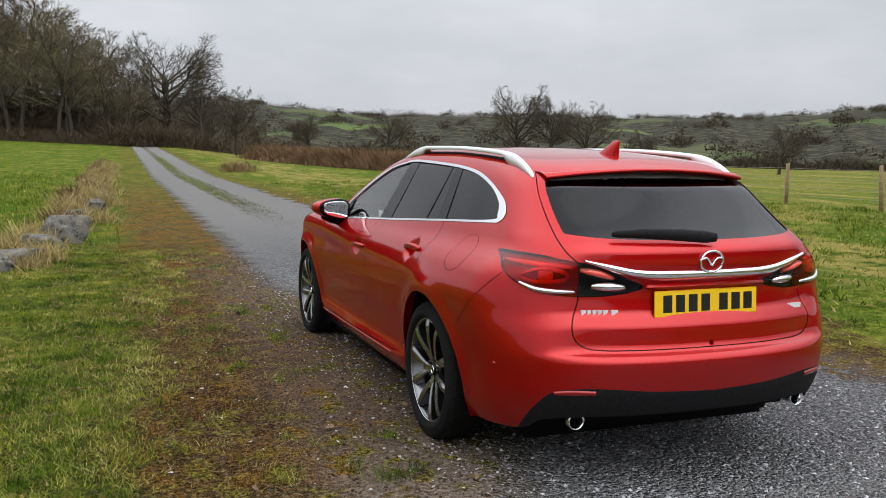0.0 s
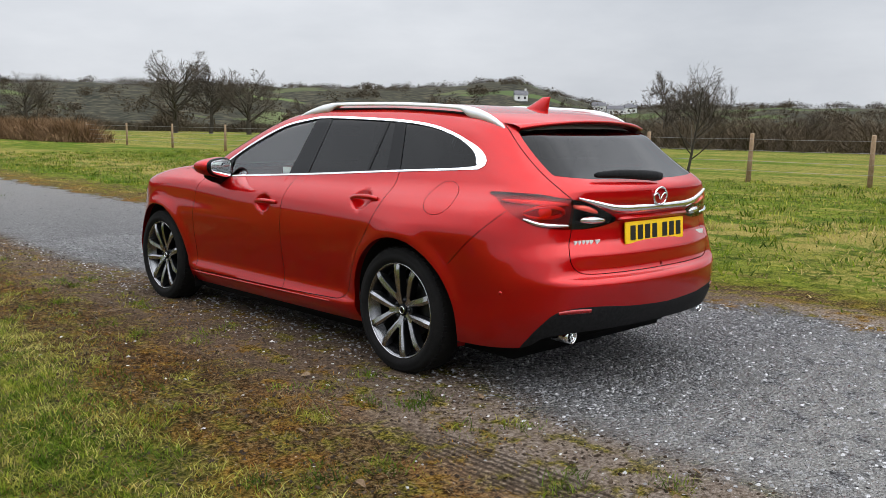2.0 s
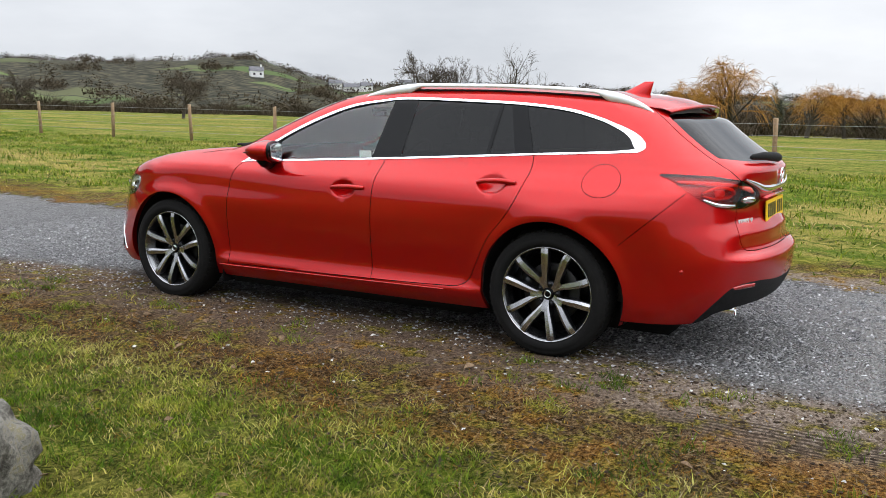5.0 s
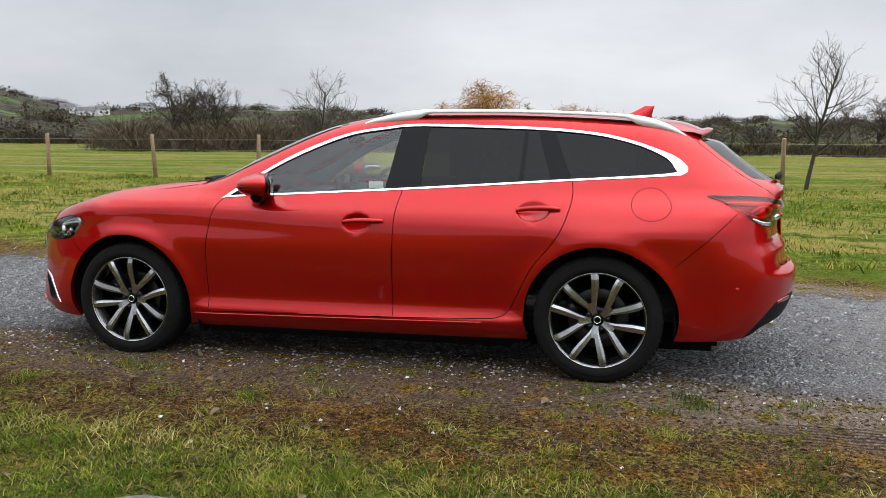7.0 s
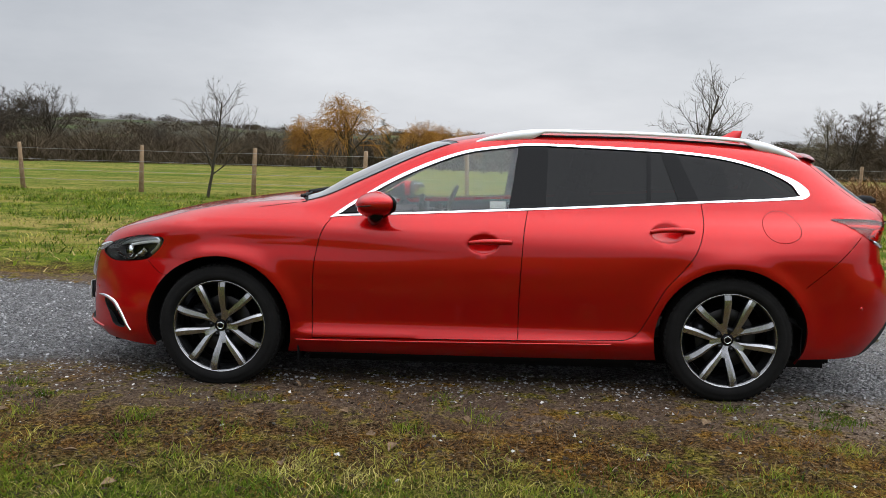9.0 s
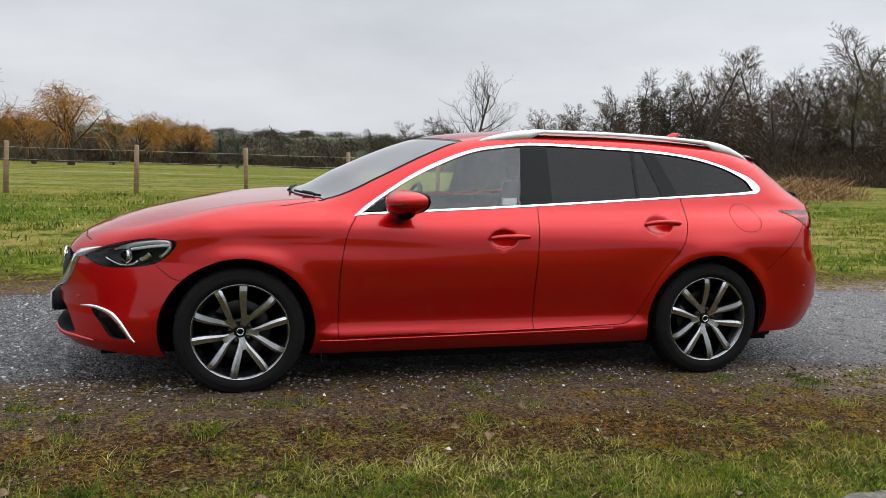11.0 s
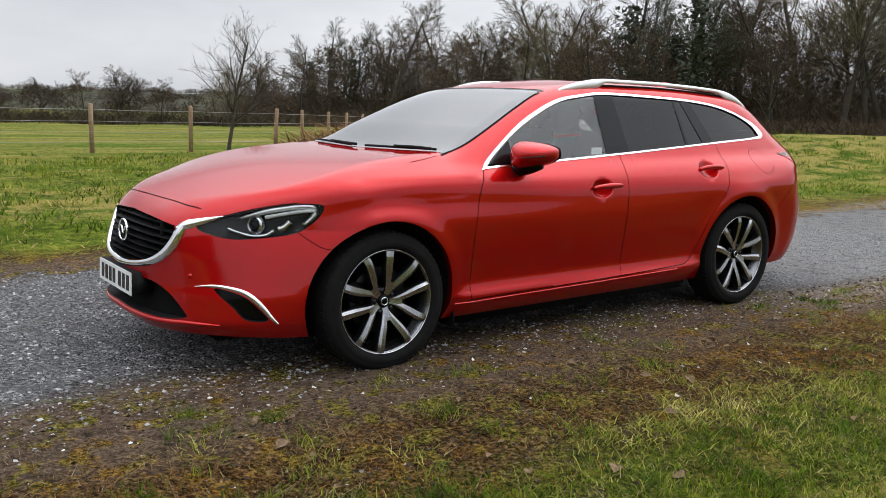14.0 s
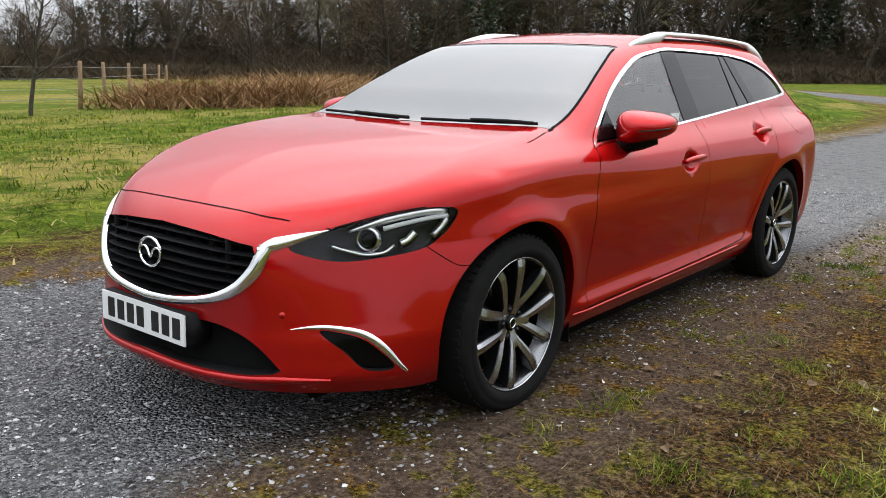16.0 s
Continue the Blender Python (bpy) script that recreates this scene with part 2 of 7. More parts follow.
def solid(x, y, z):
    """Under 0 inside the body, over 0 outside."""
    high = np.clip((z - 0.9) / 0.12, 0, 1)
    high = high * high * (3 - 2 * high)
    width = FLANK(z) + SILL(z) * SILL_RUN(y) + PLAN_LOW(y) * (1 - high) + PLAN_HIGH(y) * high
    for yc, r in ((0.0, 0.385), (2.75, 0.385)):
        d = np.hypot(y - yc, z - 0.335)
        width = width + 0.016 * np.exp(-((d - r - 0.015) / 0.055) ** 2) * np.clip((z - 0.25) / 0.2, 0, 1)
    width = width + 0.018 * np.exp(-((z - 0.78) / 0.07) ** 2 - ((y + 0.05) / 0.5) ** 2)
    over = z - CREST(y)
    width = width + CREST_RISE(y) * (np.clip(1 - np.abs(over) / np.where(over > 0, 0.06, 0.10), 0, 1) ** 1.4 - 0.45 * np.exp(-((over + 0.13) / 0.05) ** 2))
    side = x - width
    top = (z - (TOP(y + SWEEP(y) * x * x) - CROWN(y) * x * x)) * np.where(y > 1.2, 0.92, 0.98)
    front = (y - (NOSE(z) - (0.78 + 0.2 * np.clip((z - 0.4) / 0.3, 0, 1)) * np.abs(x) ** 2.8)) * 0.9
    corner = np.clip((np.abs(x) - 0.50) / 0.28, 0, 1)
    corner = corner * corner * (3 - 2 * corner)
    rear = (TAIL(z) * (1 - corner) + TAIL_CORNER(z) * corner + 0.36 * np.abs(x) ** 2.5 - y) * np.where(z > 1.02, 0.75, 0.95)
    k_top = np.where(y > 2.3, 0.12, 0.09)
    g = soft(side, rear, 0.20)
    g = soft(g, front, 0.10)
    return soft(g, top, k_top)


Y_REAR, Y_FRONT, RADIUS = -0.2, 2.9, 0.8


def cast(o, w, far):
    """Where rays from inside leave the body: arrays of starts and ways, bisected."""
    lo, hi = np.zeros(len(o)), np.full(len(o), far)
    for _ in range(34):
        m = (lo + hi) / 2
        p = o + w * m[:, None]
        out = solid(p[:, 0], p[:, 1], p[:, 2]) > 0
        hi, lo = np.where(out, m, hi), np.where(out, lo, m)
    return o + w * lo[:, None]


def skin(s, z):
    """A place on the sides and ends, by the way s round the plan (y along the side) and the height z."""
    s, z = np.asarray(s, float), np.asarray(z, float)
    a = np.where(s < Y_REAR, (s - Y_REAR) / RADIUS, np.where(s > Y_FRONT, (s - Y_FRONT) / RADIUS, 0))
    o = np.stack([0 * s, np.clip(s, Y_REAR, Y_FRONT), z], 1)
    return cast(o, np.stack([np.cos(a), np.sin(a), 0 * a], 1), 1.5)


def deck(x, y):
    """A place on the top, by x and y."""
    x, y = np.asarray(x, float), np.asarray(y, float)
    return cast(np.stack([x, y, 0 * x + 0.5], 1), np.stack([0 * x, 0 * x, 0 * x + 1], 1), 1.2)


def unwrap(p):
    """The skin's s and z of places on it."""
    p = np.asarray(p, float)
    x, y, z = np.abs(p[:, 0]), p[:, 1], p[:, 2]
    s = np.where(y < Y_REAR, Y_REAR - RADIUS * np.arctan2(Y_REAR - y, x), np.where(y > Y_FRONT, Y_FRONT + RADIUS * np.arctan2(y - Y_FRONT, x), y))
    return np.stack([s, z], 1)


def slope(p):
    e = 2e-3
    g = np.stack([solid(p[:, 0] + d[0], p[:, 1] + d[1], p[:, 2] + d[2]) - solid(p[:, 0] - d[0], p[:, 1] - d[1], p[:, 2] - d[2]) for d in np.eye(3) * e], 1)
    return g / np.maximum(np.linalg.norm(g, axis=1, keepdims=True), 1e-9)

# ---- building blocks ----
from mathutils.geometry import delaunay_2d_cdt


def part(name, bm, mat, parent=None, label="", smooth=True):
    me = bpy.data.meshes.new(name)
    bm.to_mesh(me)
    bm.free()
    for p in me.polygons:
        p.use_smooth = smooth
    me.materials.append(mat)
    ob = new(name, me)
    ob.parent = parent
    return tagged(ob, label)


def sheet(name, verts, faces, mat, parent=None, label="", normals=None, smooth=True):
    me = bpy.data.meshes.new(name)
    me.from_pydata([tuple(v) for v in verts], [], [tuple(int(i) for i in f) for f in faces])
    for p in me.polygons:
        p.use_smooth = smooth
    if normals is not None and len(me.polygons):
        me.normals_split_custom_set_from_vertices([tuple(n) for n in normals])
    me.materials.append(mat)
    ob = new(name, me)
    ob.parent = parent
    return tagged(ob, label)


def add_box(bm, x0, x1, y0, y1, z0, z1, bevel=0.0, m=None):
    made = bmesh.ops.create_cube(bm, size=1)["verts"]
    for v in made:
        v.co = ((x0 + x1) / 2 + v.co.x * (x1 - x0), (y0 + y1) / 2 + v.co.y * (y1 - y0), (z0 + z1) / 2 + v.co.z * (z1 - z0))
    if bevel:
        edges = list({e for v in made for e in v.link_edges})
        made = list({v for f in bmesh.ops.bevel(bm, geom=edges, offset=bevel, segments=2, affect="EDGES")["faces"] for v in f.verts} | {v for v in made if v.is_valid})
    if m:
        bmesh.ops.transform(bm, matrix=m, verts=made)
    return made


def lathe(profile, steps=48, axis="x"):
    """A closed turn of (radius, along) stations about an axis."""
    verts, faces, n = [], [], len(profile)
    for i in range(steps):
        a = 2 * math.pi * i / steps
        for r, u in profile:
            verts.append((u, r * math.cos(a), r * math.sin(a)))
    for i in range(steps):
        j = (i + 1) % steps
        for k in range(n - 1):
            faces.append((i * n + k, i * n + k + 1, j * n + k + 1, j * n + k))
    return verts, faces


def tube(points, radius, sides=8, squash=1.0, caps=True):
    """A bar of round or flattened section along points; radius may be one number or one for each point."""
    pts = [Vector(p) for p in points]
    radii = [radius] * len(pts) if isinstance(radius, (int, float)) else radius
    verts, faces = [], []
    for i, p in enumerate(pts):
        d = (pts[min(i + 1, len(pts) - 1)] - pts[max(i - 1, 0)]).normalized()
        up = Vector((0, 0, 1)) if abs(d.z) < 0.9 else Vector((1, 0, 0))
        a = d.cross(up).normalized()
        b = a.cross(d).normalized()
        for k in range(sides):
            t = 2 * math.pi * k / sides
            verts.append(p + a * math.cos(t) * radii[i] + b * math.sin(t) * radii[i] * squash)
    for i in range(len(pts) - 1):
        for k in range(sides):
            faces.append((i * sides + k, i * sides + (k + 1) % sides, (i + 1) * sides + (k + 1) % sides, (i + 1) * sides + k))
    if caps:
        faces += [tuple(range(sides))[::-1], tuple((len(pts) - 1) * sides + k for k in range(sides))]
    return verts, faces


def flowing(points, n, closed=False):
    """n places evenly along a smooth line through points."""
    p = np.array(points, float)
    k = len(p)
    out = []
    spans = k if closed else k - 1
    for i in range(spans):
        if closed:
            a, b, c, d = p[i - 1], p[i], p[(i + 1) % k], p[(i + 2) % k]
        else:
            a, b, c, d = p[max(i - 1, 0)], p[i], p[i + 1], p[min(i + 2, k - 1)]
        for t in np.arange(16) / 16:
            out.append(0.5 * (2 * b + (c - a) * t + (2 * a - 5 * b + 4 * c - d) * t * t + (3 * b - a - 3 * c + d) * t ** 3))
    out.append(p[0] if closed else p[-1])
    out = np.array(out)
    run = np.concatenate([[0], np.cumsum(np.linalg.norm(np.diff(out, axis=0), axis=1))])
    at = np.linspace(0, run[-1], n + 1 if closed else n)
    res = np.stack([np.interp(at, run, out[:, j]) for j in range(out.shape[1])], 1)
    return res[:-1] if closed else res


def inside(poly, pts):
    """Which pts lie in a polygon."""
    x, y = pts[:, 0], pts[:, 1]
    hit = np.zeros(len(pts), bool)
    for (x0, y0), (x1, y1) in zip(poly, np.roll(poly, -1, 0)):
        cross = ((y0 > y) != (y1 > y)) & (x < (x1 - x0) * (y - y0) / (y1 - y0 + 1e-12) + x0)
        hit ^= cross
    return hit


def strip(line, half):
    """A narrow polygon round a line: a shut gap."""
    p = np.array(line, float)
    d = np.gradient(p, axis=0)
    n = np.stack([-d[:, 1], d[:, 0]], 1) / np.maximum(np.linalg.norm(d, axis=1, keepdims=True), 1e-9)
    return np.concatenate([p + n * half, (p - n * half)[::-1]])


# ---- the car's outlines on its skin ----
S_REAR, S_FRONT = Y_REAR - RADIUS * math.pi / 2, Y_FRONT + RADIUS * math.pi / 2
PLAN_EDGE = flowing([(0, 3.60), (0.25, 3.58), (0.442, 3.52), (0.60, 3.43), (0.69, 3.33), (0.735, 3.24), (0.762, 3.085), (0.785, 2.87), (0.785, 2.67), (0.765, 2.50), (0.722, 2.32), (0.69, 2.06), (0.615, 1.75),
                     (0.552, 1.50), (0.545, 1.25), (0.55, 1.0), (0.555, 0.4), (0.55, -0.1), (0.54, -0.33), (0.515, -0.44), (0.44, -0.50), (0.28, -0.535), (0, -0.55)], 230)
EDGE_3D = deck(PLAN_EDGE[:, 0], PLAN_EDGE[:, 1])
EDGE_SKIN = unwrap(EDGE_3D)
EDGE_SKIN[0, 0], EDGE_SKIN[-1, 0] = S_FRONT, S_REAR
HEM = curve([S_REAR, -1.0, -0.80, -0.71, -0.42, 0.4, 2.3, 3.15, 3.4, S_FRONT], [0.335, 0.33, 0.31, 0.25, 0.235, 0.205, 0.195, 0.205, 0.215, 0.215])
hem_s = np.linspace(S_REAR, S_FRONT, 150)
HEM_LINE = np.stack([hem_s, HEM(hem_s)], 1)
ARCH = 0.392
arch_turn = np.linspace(0, 2 * math.pi, 90, endpoint=False)
ARCHES = [np.stack([yc + ARCH * np.cos(arch_turn), 0.335 + ARCH * np.sin(arch_turn)], 1) for yc in (0.0, 2.75)]
WINDOW_RIM = flowing([(2.13, 0.957), (1.883, 1.121), (1.674, 1.228), (1.439, 1.312), (1.219, 1.346), (1.026, 1.361), (0.583, 1.349), (0.25, 1.332), (-0.012, 1.301), (-0.229, 1.244), (-0.40, 1.186), (-0.468, 1.125), (-0.43, 1.09),
                      (-0.34, 1.082), (0.163, 1.055), (1.066, 1.001), (2.03, 0.953)], 220, True)
WINDOW_IN = flowing([(2.088, 0.9695), (1.877, 1.108), (1.665, 1.213), (1.434, 1.298), (1.217, 1.333), (1.026, 1.348), (0.583, 1.336), (0.25, 1.319), (-0.005, 1.288), (-0.215, 1.232), (-0.35, 1.176), (-0.392, 1.125), (-0.36, 1.097),
                     (0.163, 1.065), (1.066, 1.011), (2.03, 0.9615)], 220, True)
PILLARS = [((1.128, 1.37), (1.190, 0.96)), ((0.965, 1.37), (0.987, 0.96)), ((0.424, 1.36), (0.443, 1.00)), ((0.402, 1.36), (0.421, 1.00)), ((0.366, 1.36), (0.246, 1.00)), ((0.278, 1.36), (0.130, 1.00))]
TAIL_LAMP = flowing([(-0.535, 0.988), (-0.746, 0.985), (-0.83, 0.972), (-0.94, 0.953), (-1.02, 0.922), (-1.10, 0.885), (-1.148, 0.862), (-1.13, 0.84), (-1.0, 0.818), (-0.887, 0.817), (-0.79, 0.828), (-0.732, 0.846), (-0.65, 0.895), (-0.58, 0.958)], 100, True)
GATE_SIDE = flowing([(-0.44, 1.36), (-0.50, 1.315), (-0.568, 1.268), (-0.68, 1.165), (-0.783, 1.067), (-0.86, 0.995), (-0.905, 0.94), (-0.902, 0.818), (-0.889, 0.739), (-0.895, 0.665), (-0.925, 0.622), (-0.985, 0.606), (-1.15, 0.604), (S_REAR, 0.604)], 110)
REAR_GLASS = np.concatenate([flowing([(S_REAR, 1.045), (-1.25, 1.045), (-1.0, 1.052), (-0.83, 1.066)], 26), flowing([(-0.815, 1.075), (-0.70, 1.19), (-0.615, 1.272)], 14), flowing([(-0.63, 1.283), (-0.8, 1.306), (-1.15, 1.327), (S_REAR, 1.333)], 24)])
SKIRT_REAR = flowing([(-0.68, 0.23), (-0.725, 0.30), (-0.775, 0.37), (-0.83, 0.43), (-0.90, 0.452), (-1.013, 0.456), (-1.2, 0.44), (S_REAR, 0.428)], 50)
GRILLE = np.concatenate([flowing([(S_FRONT, 0.742), (3.9, 0.730), (3.715, 0.705)], 20), flowing([(3.705, 0.68), (3.73, 0.625), (3.79, 0.57), (3.87, 0.538), (4.0, 0.515), (S_FRONT, 0.500)], 34)])
HEAD_LAMP = flowing([(3.49, 0.752), (3.36, 0.785), (3.252, 0.806), (3.14, 0.818), (3.055, 0.808), (3.075, 0.757), (3.12, 0.715), (3.165, 0.688), (3.262, 0.669), (3.423, 0.656), (3.527, 0.672), (3.60, 0.705)], 90, True)
INTAKE = np.concatenate([flowing([(S_FRONT, 0.450), (3.886, 0.447), (3.78, 0.427), (3.70, 0.382), (3.625, 0.302)], 24), flowing([(3.65, 0.290), (3.74, 0.283), (3.93, 0.288), (S_FRONT, 0.296)], 20)])
FOG = flowing([(3.51, 0.434), (3.40, 0.412), (3.335, 0.362), (3.288, 0.298), (3.375, 0.300), (3.435, 0.360)], 50, True)
SPLIT_FRONT = flowing([(2.135, 0.948), (2.175, 0.89), (2.205, 0.806), (2.232, 0.62), (2.237, 0.287)], 40)
SPLIT_MIDDLE = flowing([(1.081, 0.999), (1.098, 0.90), (1.106, 0.80), (1.117, 0.55), (1.118, 0.304)], 40)
SPLIT_REAR = flowing([(0.150, 1.054), (0.148, 0.95), (0.193, 0.811), (0.26, 0.71), (0.348, 0.603), (0.43, 0.44), (0.475, 0.36), (0.535, 0.325), (0.60, 0.318)], 50)
SPLIT_SILL = flowing([(2.237, 0.287), (1.118, 0.304), (0.60, 0.318)], 60)
SPLIT_NOSE = flowing([(3.165, 0.690), (3.10, 0.64), (3.058, 0.616), (3.0, 0.612)], 16)
SPLIT_TAIL = flowing([(-0.63, 0.905), (-0.52, 0.80), (-0.40, 0.672), (-0.36, 0.63)], 26)
cap_turn = np.linspace(0, 2 * math.pi, 48, endpoint=False)
FUEL_FLAP = np.stack([-0.255 + 0.094 * np.cos(cap_turn), 0.944 + 0.080 * np.sin(cap_turn)], 1)
DENTS = [(1.315, 0.822, 0.085, 0.052, 0.030), (0.345, 0.900, 0.085, 0.052, 0.030)]
GAP = 0.0022

gaps = {"front": strip(SPLIT_FRONT, GAP), "middle": strip(SPLIT_MIDDLE, GAP), "rear": strip(SPLIT_REAR, GAP), "sill": strip(SPLIT_SILL, GAP), "nose": strip(SPLIT_NOSE, 0.0016), "tail": strip(SPLIT_TAIL, 0.0016),
        "gate": strip(GATE_SIDE, 0.0020)}
ring_out = (FUEL_FLAP - FUEL_FLAP.mean(0)) * 1.03 + FUEL_FLAP.mean(0)


def mesh_plane(loops, lines, grid, outer):
    """A triangulated plane: closed loops and open lines as edges, grid points between, kept inside outer."""
    verts, edges = [], []
    for pts, closed in [(l, True) for l in loops] + [(l, False) for l in lines]:
        k = len(verts)
        verts += [tuple(p) for p in pts]
        edges += [(k + i, k + i + 1) for i in range(len(pts) - 1)] + ([(k + len(pts) - 1, k)] if closed else [])
    fixed = np.array(verts)
    cells = {}
    for p in fixed:
        cells.setdefault((int(p[0] // 0.05), int(p[1] // 0.05)), []).append(p)
    keep = []
    for p in grid[inside(outer, grid)]:
        c = (int(p[0] // 0.05), int(p[1] // 0.05))
        near = [q for i in (-1, 0, 1) for j in (-1, 0, 1) for q in cells.get((c[0] + i, c[1] + j), ())]
        if not near or np.min(np.sum((np.array(near) - p) ** 2, 1)) > 0.009 ** 2:
            keep.append(tuple(p))
    out = delaunay_2d_cdt([Vector(v) for v in verts + keep], edges, [], 0, 1e-5)
    flat, tris = np.array([tuple(v) for v in out[0]]), np.array([f for f in out[2]])
    mid = flat[tris].mean(1)
    ok = inside(outer, mid)
    return flat, tris[ok], mid[ok]


front_z, rear_z = np.linspace(HEM_LINE[-1, 1], EDGE_SKIN[0, 1], 30)[1:-1], np.linspace(EDGE_SKIN[-1, 1], HEM_LINE[0, 1], 60)[1:-1]
outer_skin = np.concatenate([HEM_LINE, np.stack([0 * front_z + S_FRONT, front_z], 1), EDGE_SKIN, np.stack([0 * rear_z + S_REAR, rear_z], 1)])
gs, gz = np.meshgrid(np.arange(S_REAR + 0.012, S_FRONT, 0.028), np.arange(0.21, 1.42, 0.019))
lattice = np.stack([(gs + 0.014 * (np.arange(gs.shape[0])[:, None] % 2)).ravel(), gz.ravel()], 1)
for s0, z0, rs, rz, _ in DENTS:
    fs, fz = np.meshgrid(np.arange(s0 - rs * 1.1, s0 + rs * 1.1, 0.0085), np.arange(z0 - rz * 1.1, z0 + rz * 1.1, 0.0075))
    lattice = np.concatenate([lattice[(np.abs(lattice[:, 0] - s0) > rs * 1.1 + 0.008) | (np.abs(lattice[:, 1] - z0) > rz * 1.1 + 0.008)], np.stack([fs.ravel(), fz.ravel()], 1)])
flat, tris, mid = mesh_plane([outer_skin, *ARCHES, WINDOW_RIM, WINDOW_IN, TAIL_LAMP, REAR_GLASS, GRILLE, HEAD_LAMP, INTAKE, FOG, FUEL_FLAP, ring_out, *gaps.values()], [np.array(p) for p in PILLARS] + [SKIRT_REAR], lattice, outer_skin)
SKIN_3D = skin(flat[:, 0], flat[:, 1])
SKIN_3D[np.abs(flat[:, 0] - S_FRONT) < 1e-4, 0] = 0
SKIN_3D[np.abs(flat[:, 0] - S_REAR) < 1e-4, 0] = 0
SKIN_N = slope(SKIN_3D)
region = np.full(len(tris), "body_side", dtype=object)


def right_of(line, p):
    (s0, z0), (s1, z1) = line
    return p[:, 0] > s0 + (s1 - s0) * (p[:, 1] - z0) / (z1 - z0)


gate_poly = np.concatenate([GATE_SIDE, [(S_REAR - 0.1, 0.604), (S_REAR - 0.1, 1.5), (-0.44, 1.5)]])
door_f = np.concatenate([SPLIT_FRONT, SPLIT_MIDDLE[::-1]])
door_r = np.concatenate([SPLIT_MIDDLE, SPLIT_REAR[::-1]])
nose_poly = np.concatenate([SPLIT_NOSE, [(3.0, 0.1), (4.3, 0.1), (4.3, 0.9), (3.5, 0.9), (3.49, 0.75), (3.3, 0.72), (3.165, 0.69)]])
wing_poly = np.concatenate([SPLIT_FRONT, [(2.237, 0.1), (3.0, 0.1), (3.0, 0.612)], SPLIT_NOSE[::-1], [(3.3, 0.72), (3.49, 0.75), (3.5, 0.95), (2.33, 1.3), (2.3, 1.02)]])
tail_poly = np.concatenate([SPLIT_TAIL, [(-0.36, 0.1), (-1.6, 0.1), (-1.6, 0.604)], GATE_SIDE[::-1][:60], [(-0.9, 0.85)]])
for key, poly in (("front_bumper", nose_poly), ("front_wing", wing_poly), ("rear_bumper", tail_poly), ("tailgate", gate_poly), ("front_door", door_f), ("rear_door", door_r)):
    region[inside(poly, mid)] = key
skirt_poly = np.concatenate([SKIRT_REAR, [(S_REAR - 0.1, 0.428), (S_REAR - 0.1, 0.1), (-0.68, 0.1)]])
region[inside(skirt_poly, mid) & (region == "rear_bumper")] = "rear_skirt"
for key in gaps:
    region[inside(gaps[key], mid)] = "gap"
region[(mid[:, 0] < S_REAR + 0.02) & (np.abs(mid[:, 1] - 0.604) < 0.0045)] = "gap"
region[inside(ring_out, mid)] = "gap"
region[inside(FUEL_FLAP, mid)] = "fuel_flap"
rim, glass = inside(WINDOW_RIM, mid), inside(WINDOW_IN, mid)
region[rim] = "window_trim"
r = [right_of(l, mid) for l in PILLARS]
for key, where in (("front_glass", r[0]), ("pillar", r[1] & ~r[0]), ("rear_glass", r[2] & ~r[1]), ("divider", r[3] & ~r[2]), ("vent_glass", r[4] & ~r[3]), ("rear_pillar", r[5] & ~r[4]), ("quarter_glass", ~r[5])):
    region[glass & where] = key
lamp = inside(TAIL_LAMP, mid)
region[lamp & (mid[:, 0] > -0.9)] = "tail_lamp_outer"
region[lamp & (mid[:, 0] <= -0.9)] = "tail_lamp_inner"
for key, poly in (("tailgate_glass", np.concatenate([REAR_GLASS, [(S_REAR - 0.1, 1.333), (S_REAR - 0.1, 1.045)]])), ("grille_hole", np.concatenate([GRILLE, [(S_FRONT + 0.1, 0.5), (S_FRONT + 0.1, 0.742)]])), ("head_lamp", HEAD_LAMP),
                  ("intake_hole", np.concatenate([INTAKE, [(S_FRONT + 0.1, 0.296), (S_FRONT + 0.1, 0.450)]])), ("fog_hole", FOG)):
    region[inside(poly, mid)] = key
for poly in ARCHES:
    region[inside(poly, mid)] = "arch_hole"


def cut(keys, sink=0.0, both=False, side=-1, shape=None):
    """The skin's pieces of these regions as verts, faces, normals: one side, or both joined; sink pushes them in."""
    chosen = tris[np.isin(region, keys)]
    used, index = np.unique(chosen, return_inverse=True)
    faces = index.reshape(-1, 3)
    v, n, uv = SKIN_3D[used].copy(), SKIN_N[used].copy(), flat[used]
    depth = np.full(len(used), float(sink))
    for s0, z0, rs, rz, d in DENTS:
        q = ((uv[:, 0] - s0) / rs) ** 2 + ((uv[:, 1] - z0) / rz) ** 2
        depth = depth + d * np.clip(1 - q, 0, 1) ** 0.7
    if shape is not None:
        depth = depth + shape(uv)
    v = v - n * depth[:, None]
    if np.any(depth != sink):
        n = None
    on = SKIN_3D[used][:, 0] == 0
    v[on, 0] = 0
    area = np.cross(v[faces[:, 1]] - v[faces[:, 0]], v[faces[:, 2]] - v[faces[:, 0]])
    flip = np.sum(area * SKIN_N[used][faces].mean(1), 1) < 0
    faces[flip] = faces[flip][:, ::-1]
    mirror = np.array([-1, 1, 1])
    if not both:
        return (v, faces, n) if side > 0 else (v * mirror, faces[:, ::-1], None if n is None else n * mirror)
    twin = np.where(on, np.arange(len(v)), -1)
    extra = np.flatnonzero(~on)
    twin[extra] = len(v) + np.arange(len(extra))
    return (np.concatenate([v, v[extra] * mirror]), np.concatenate([faces, twin[faces][:, ::-1]]), None if n is None else np.concatenate([n, n[extra] * mirror]))


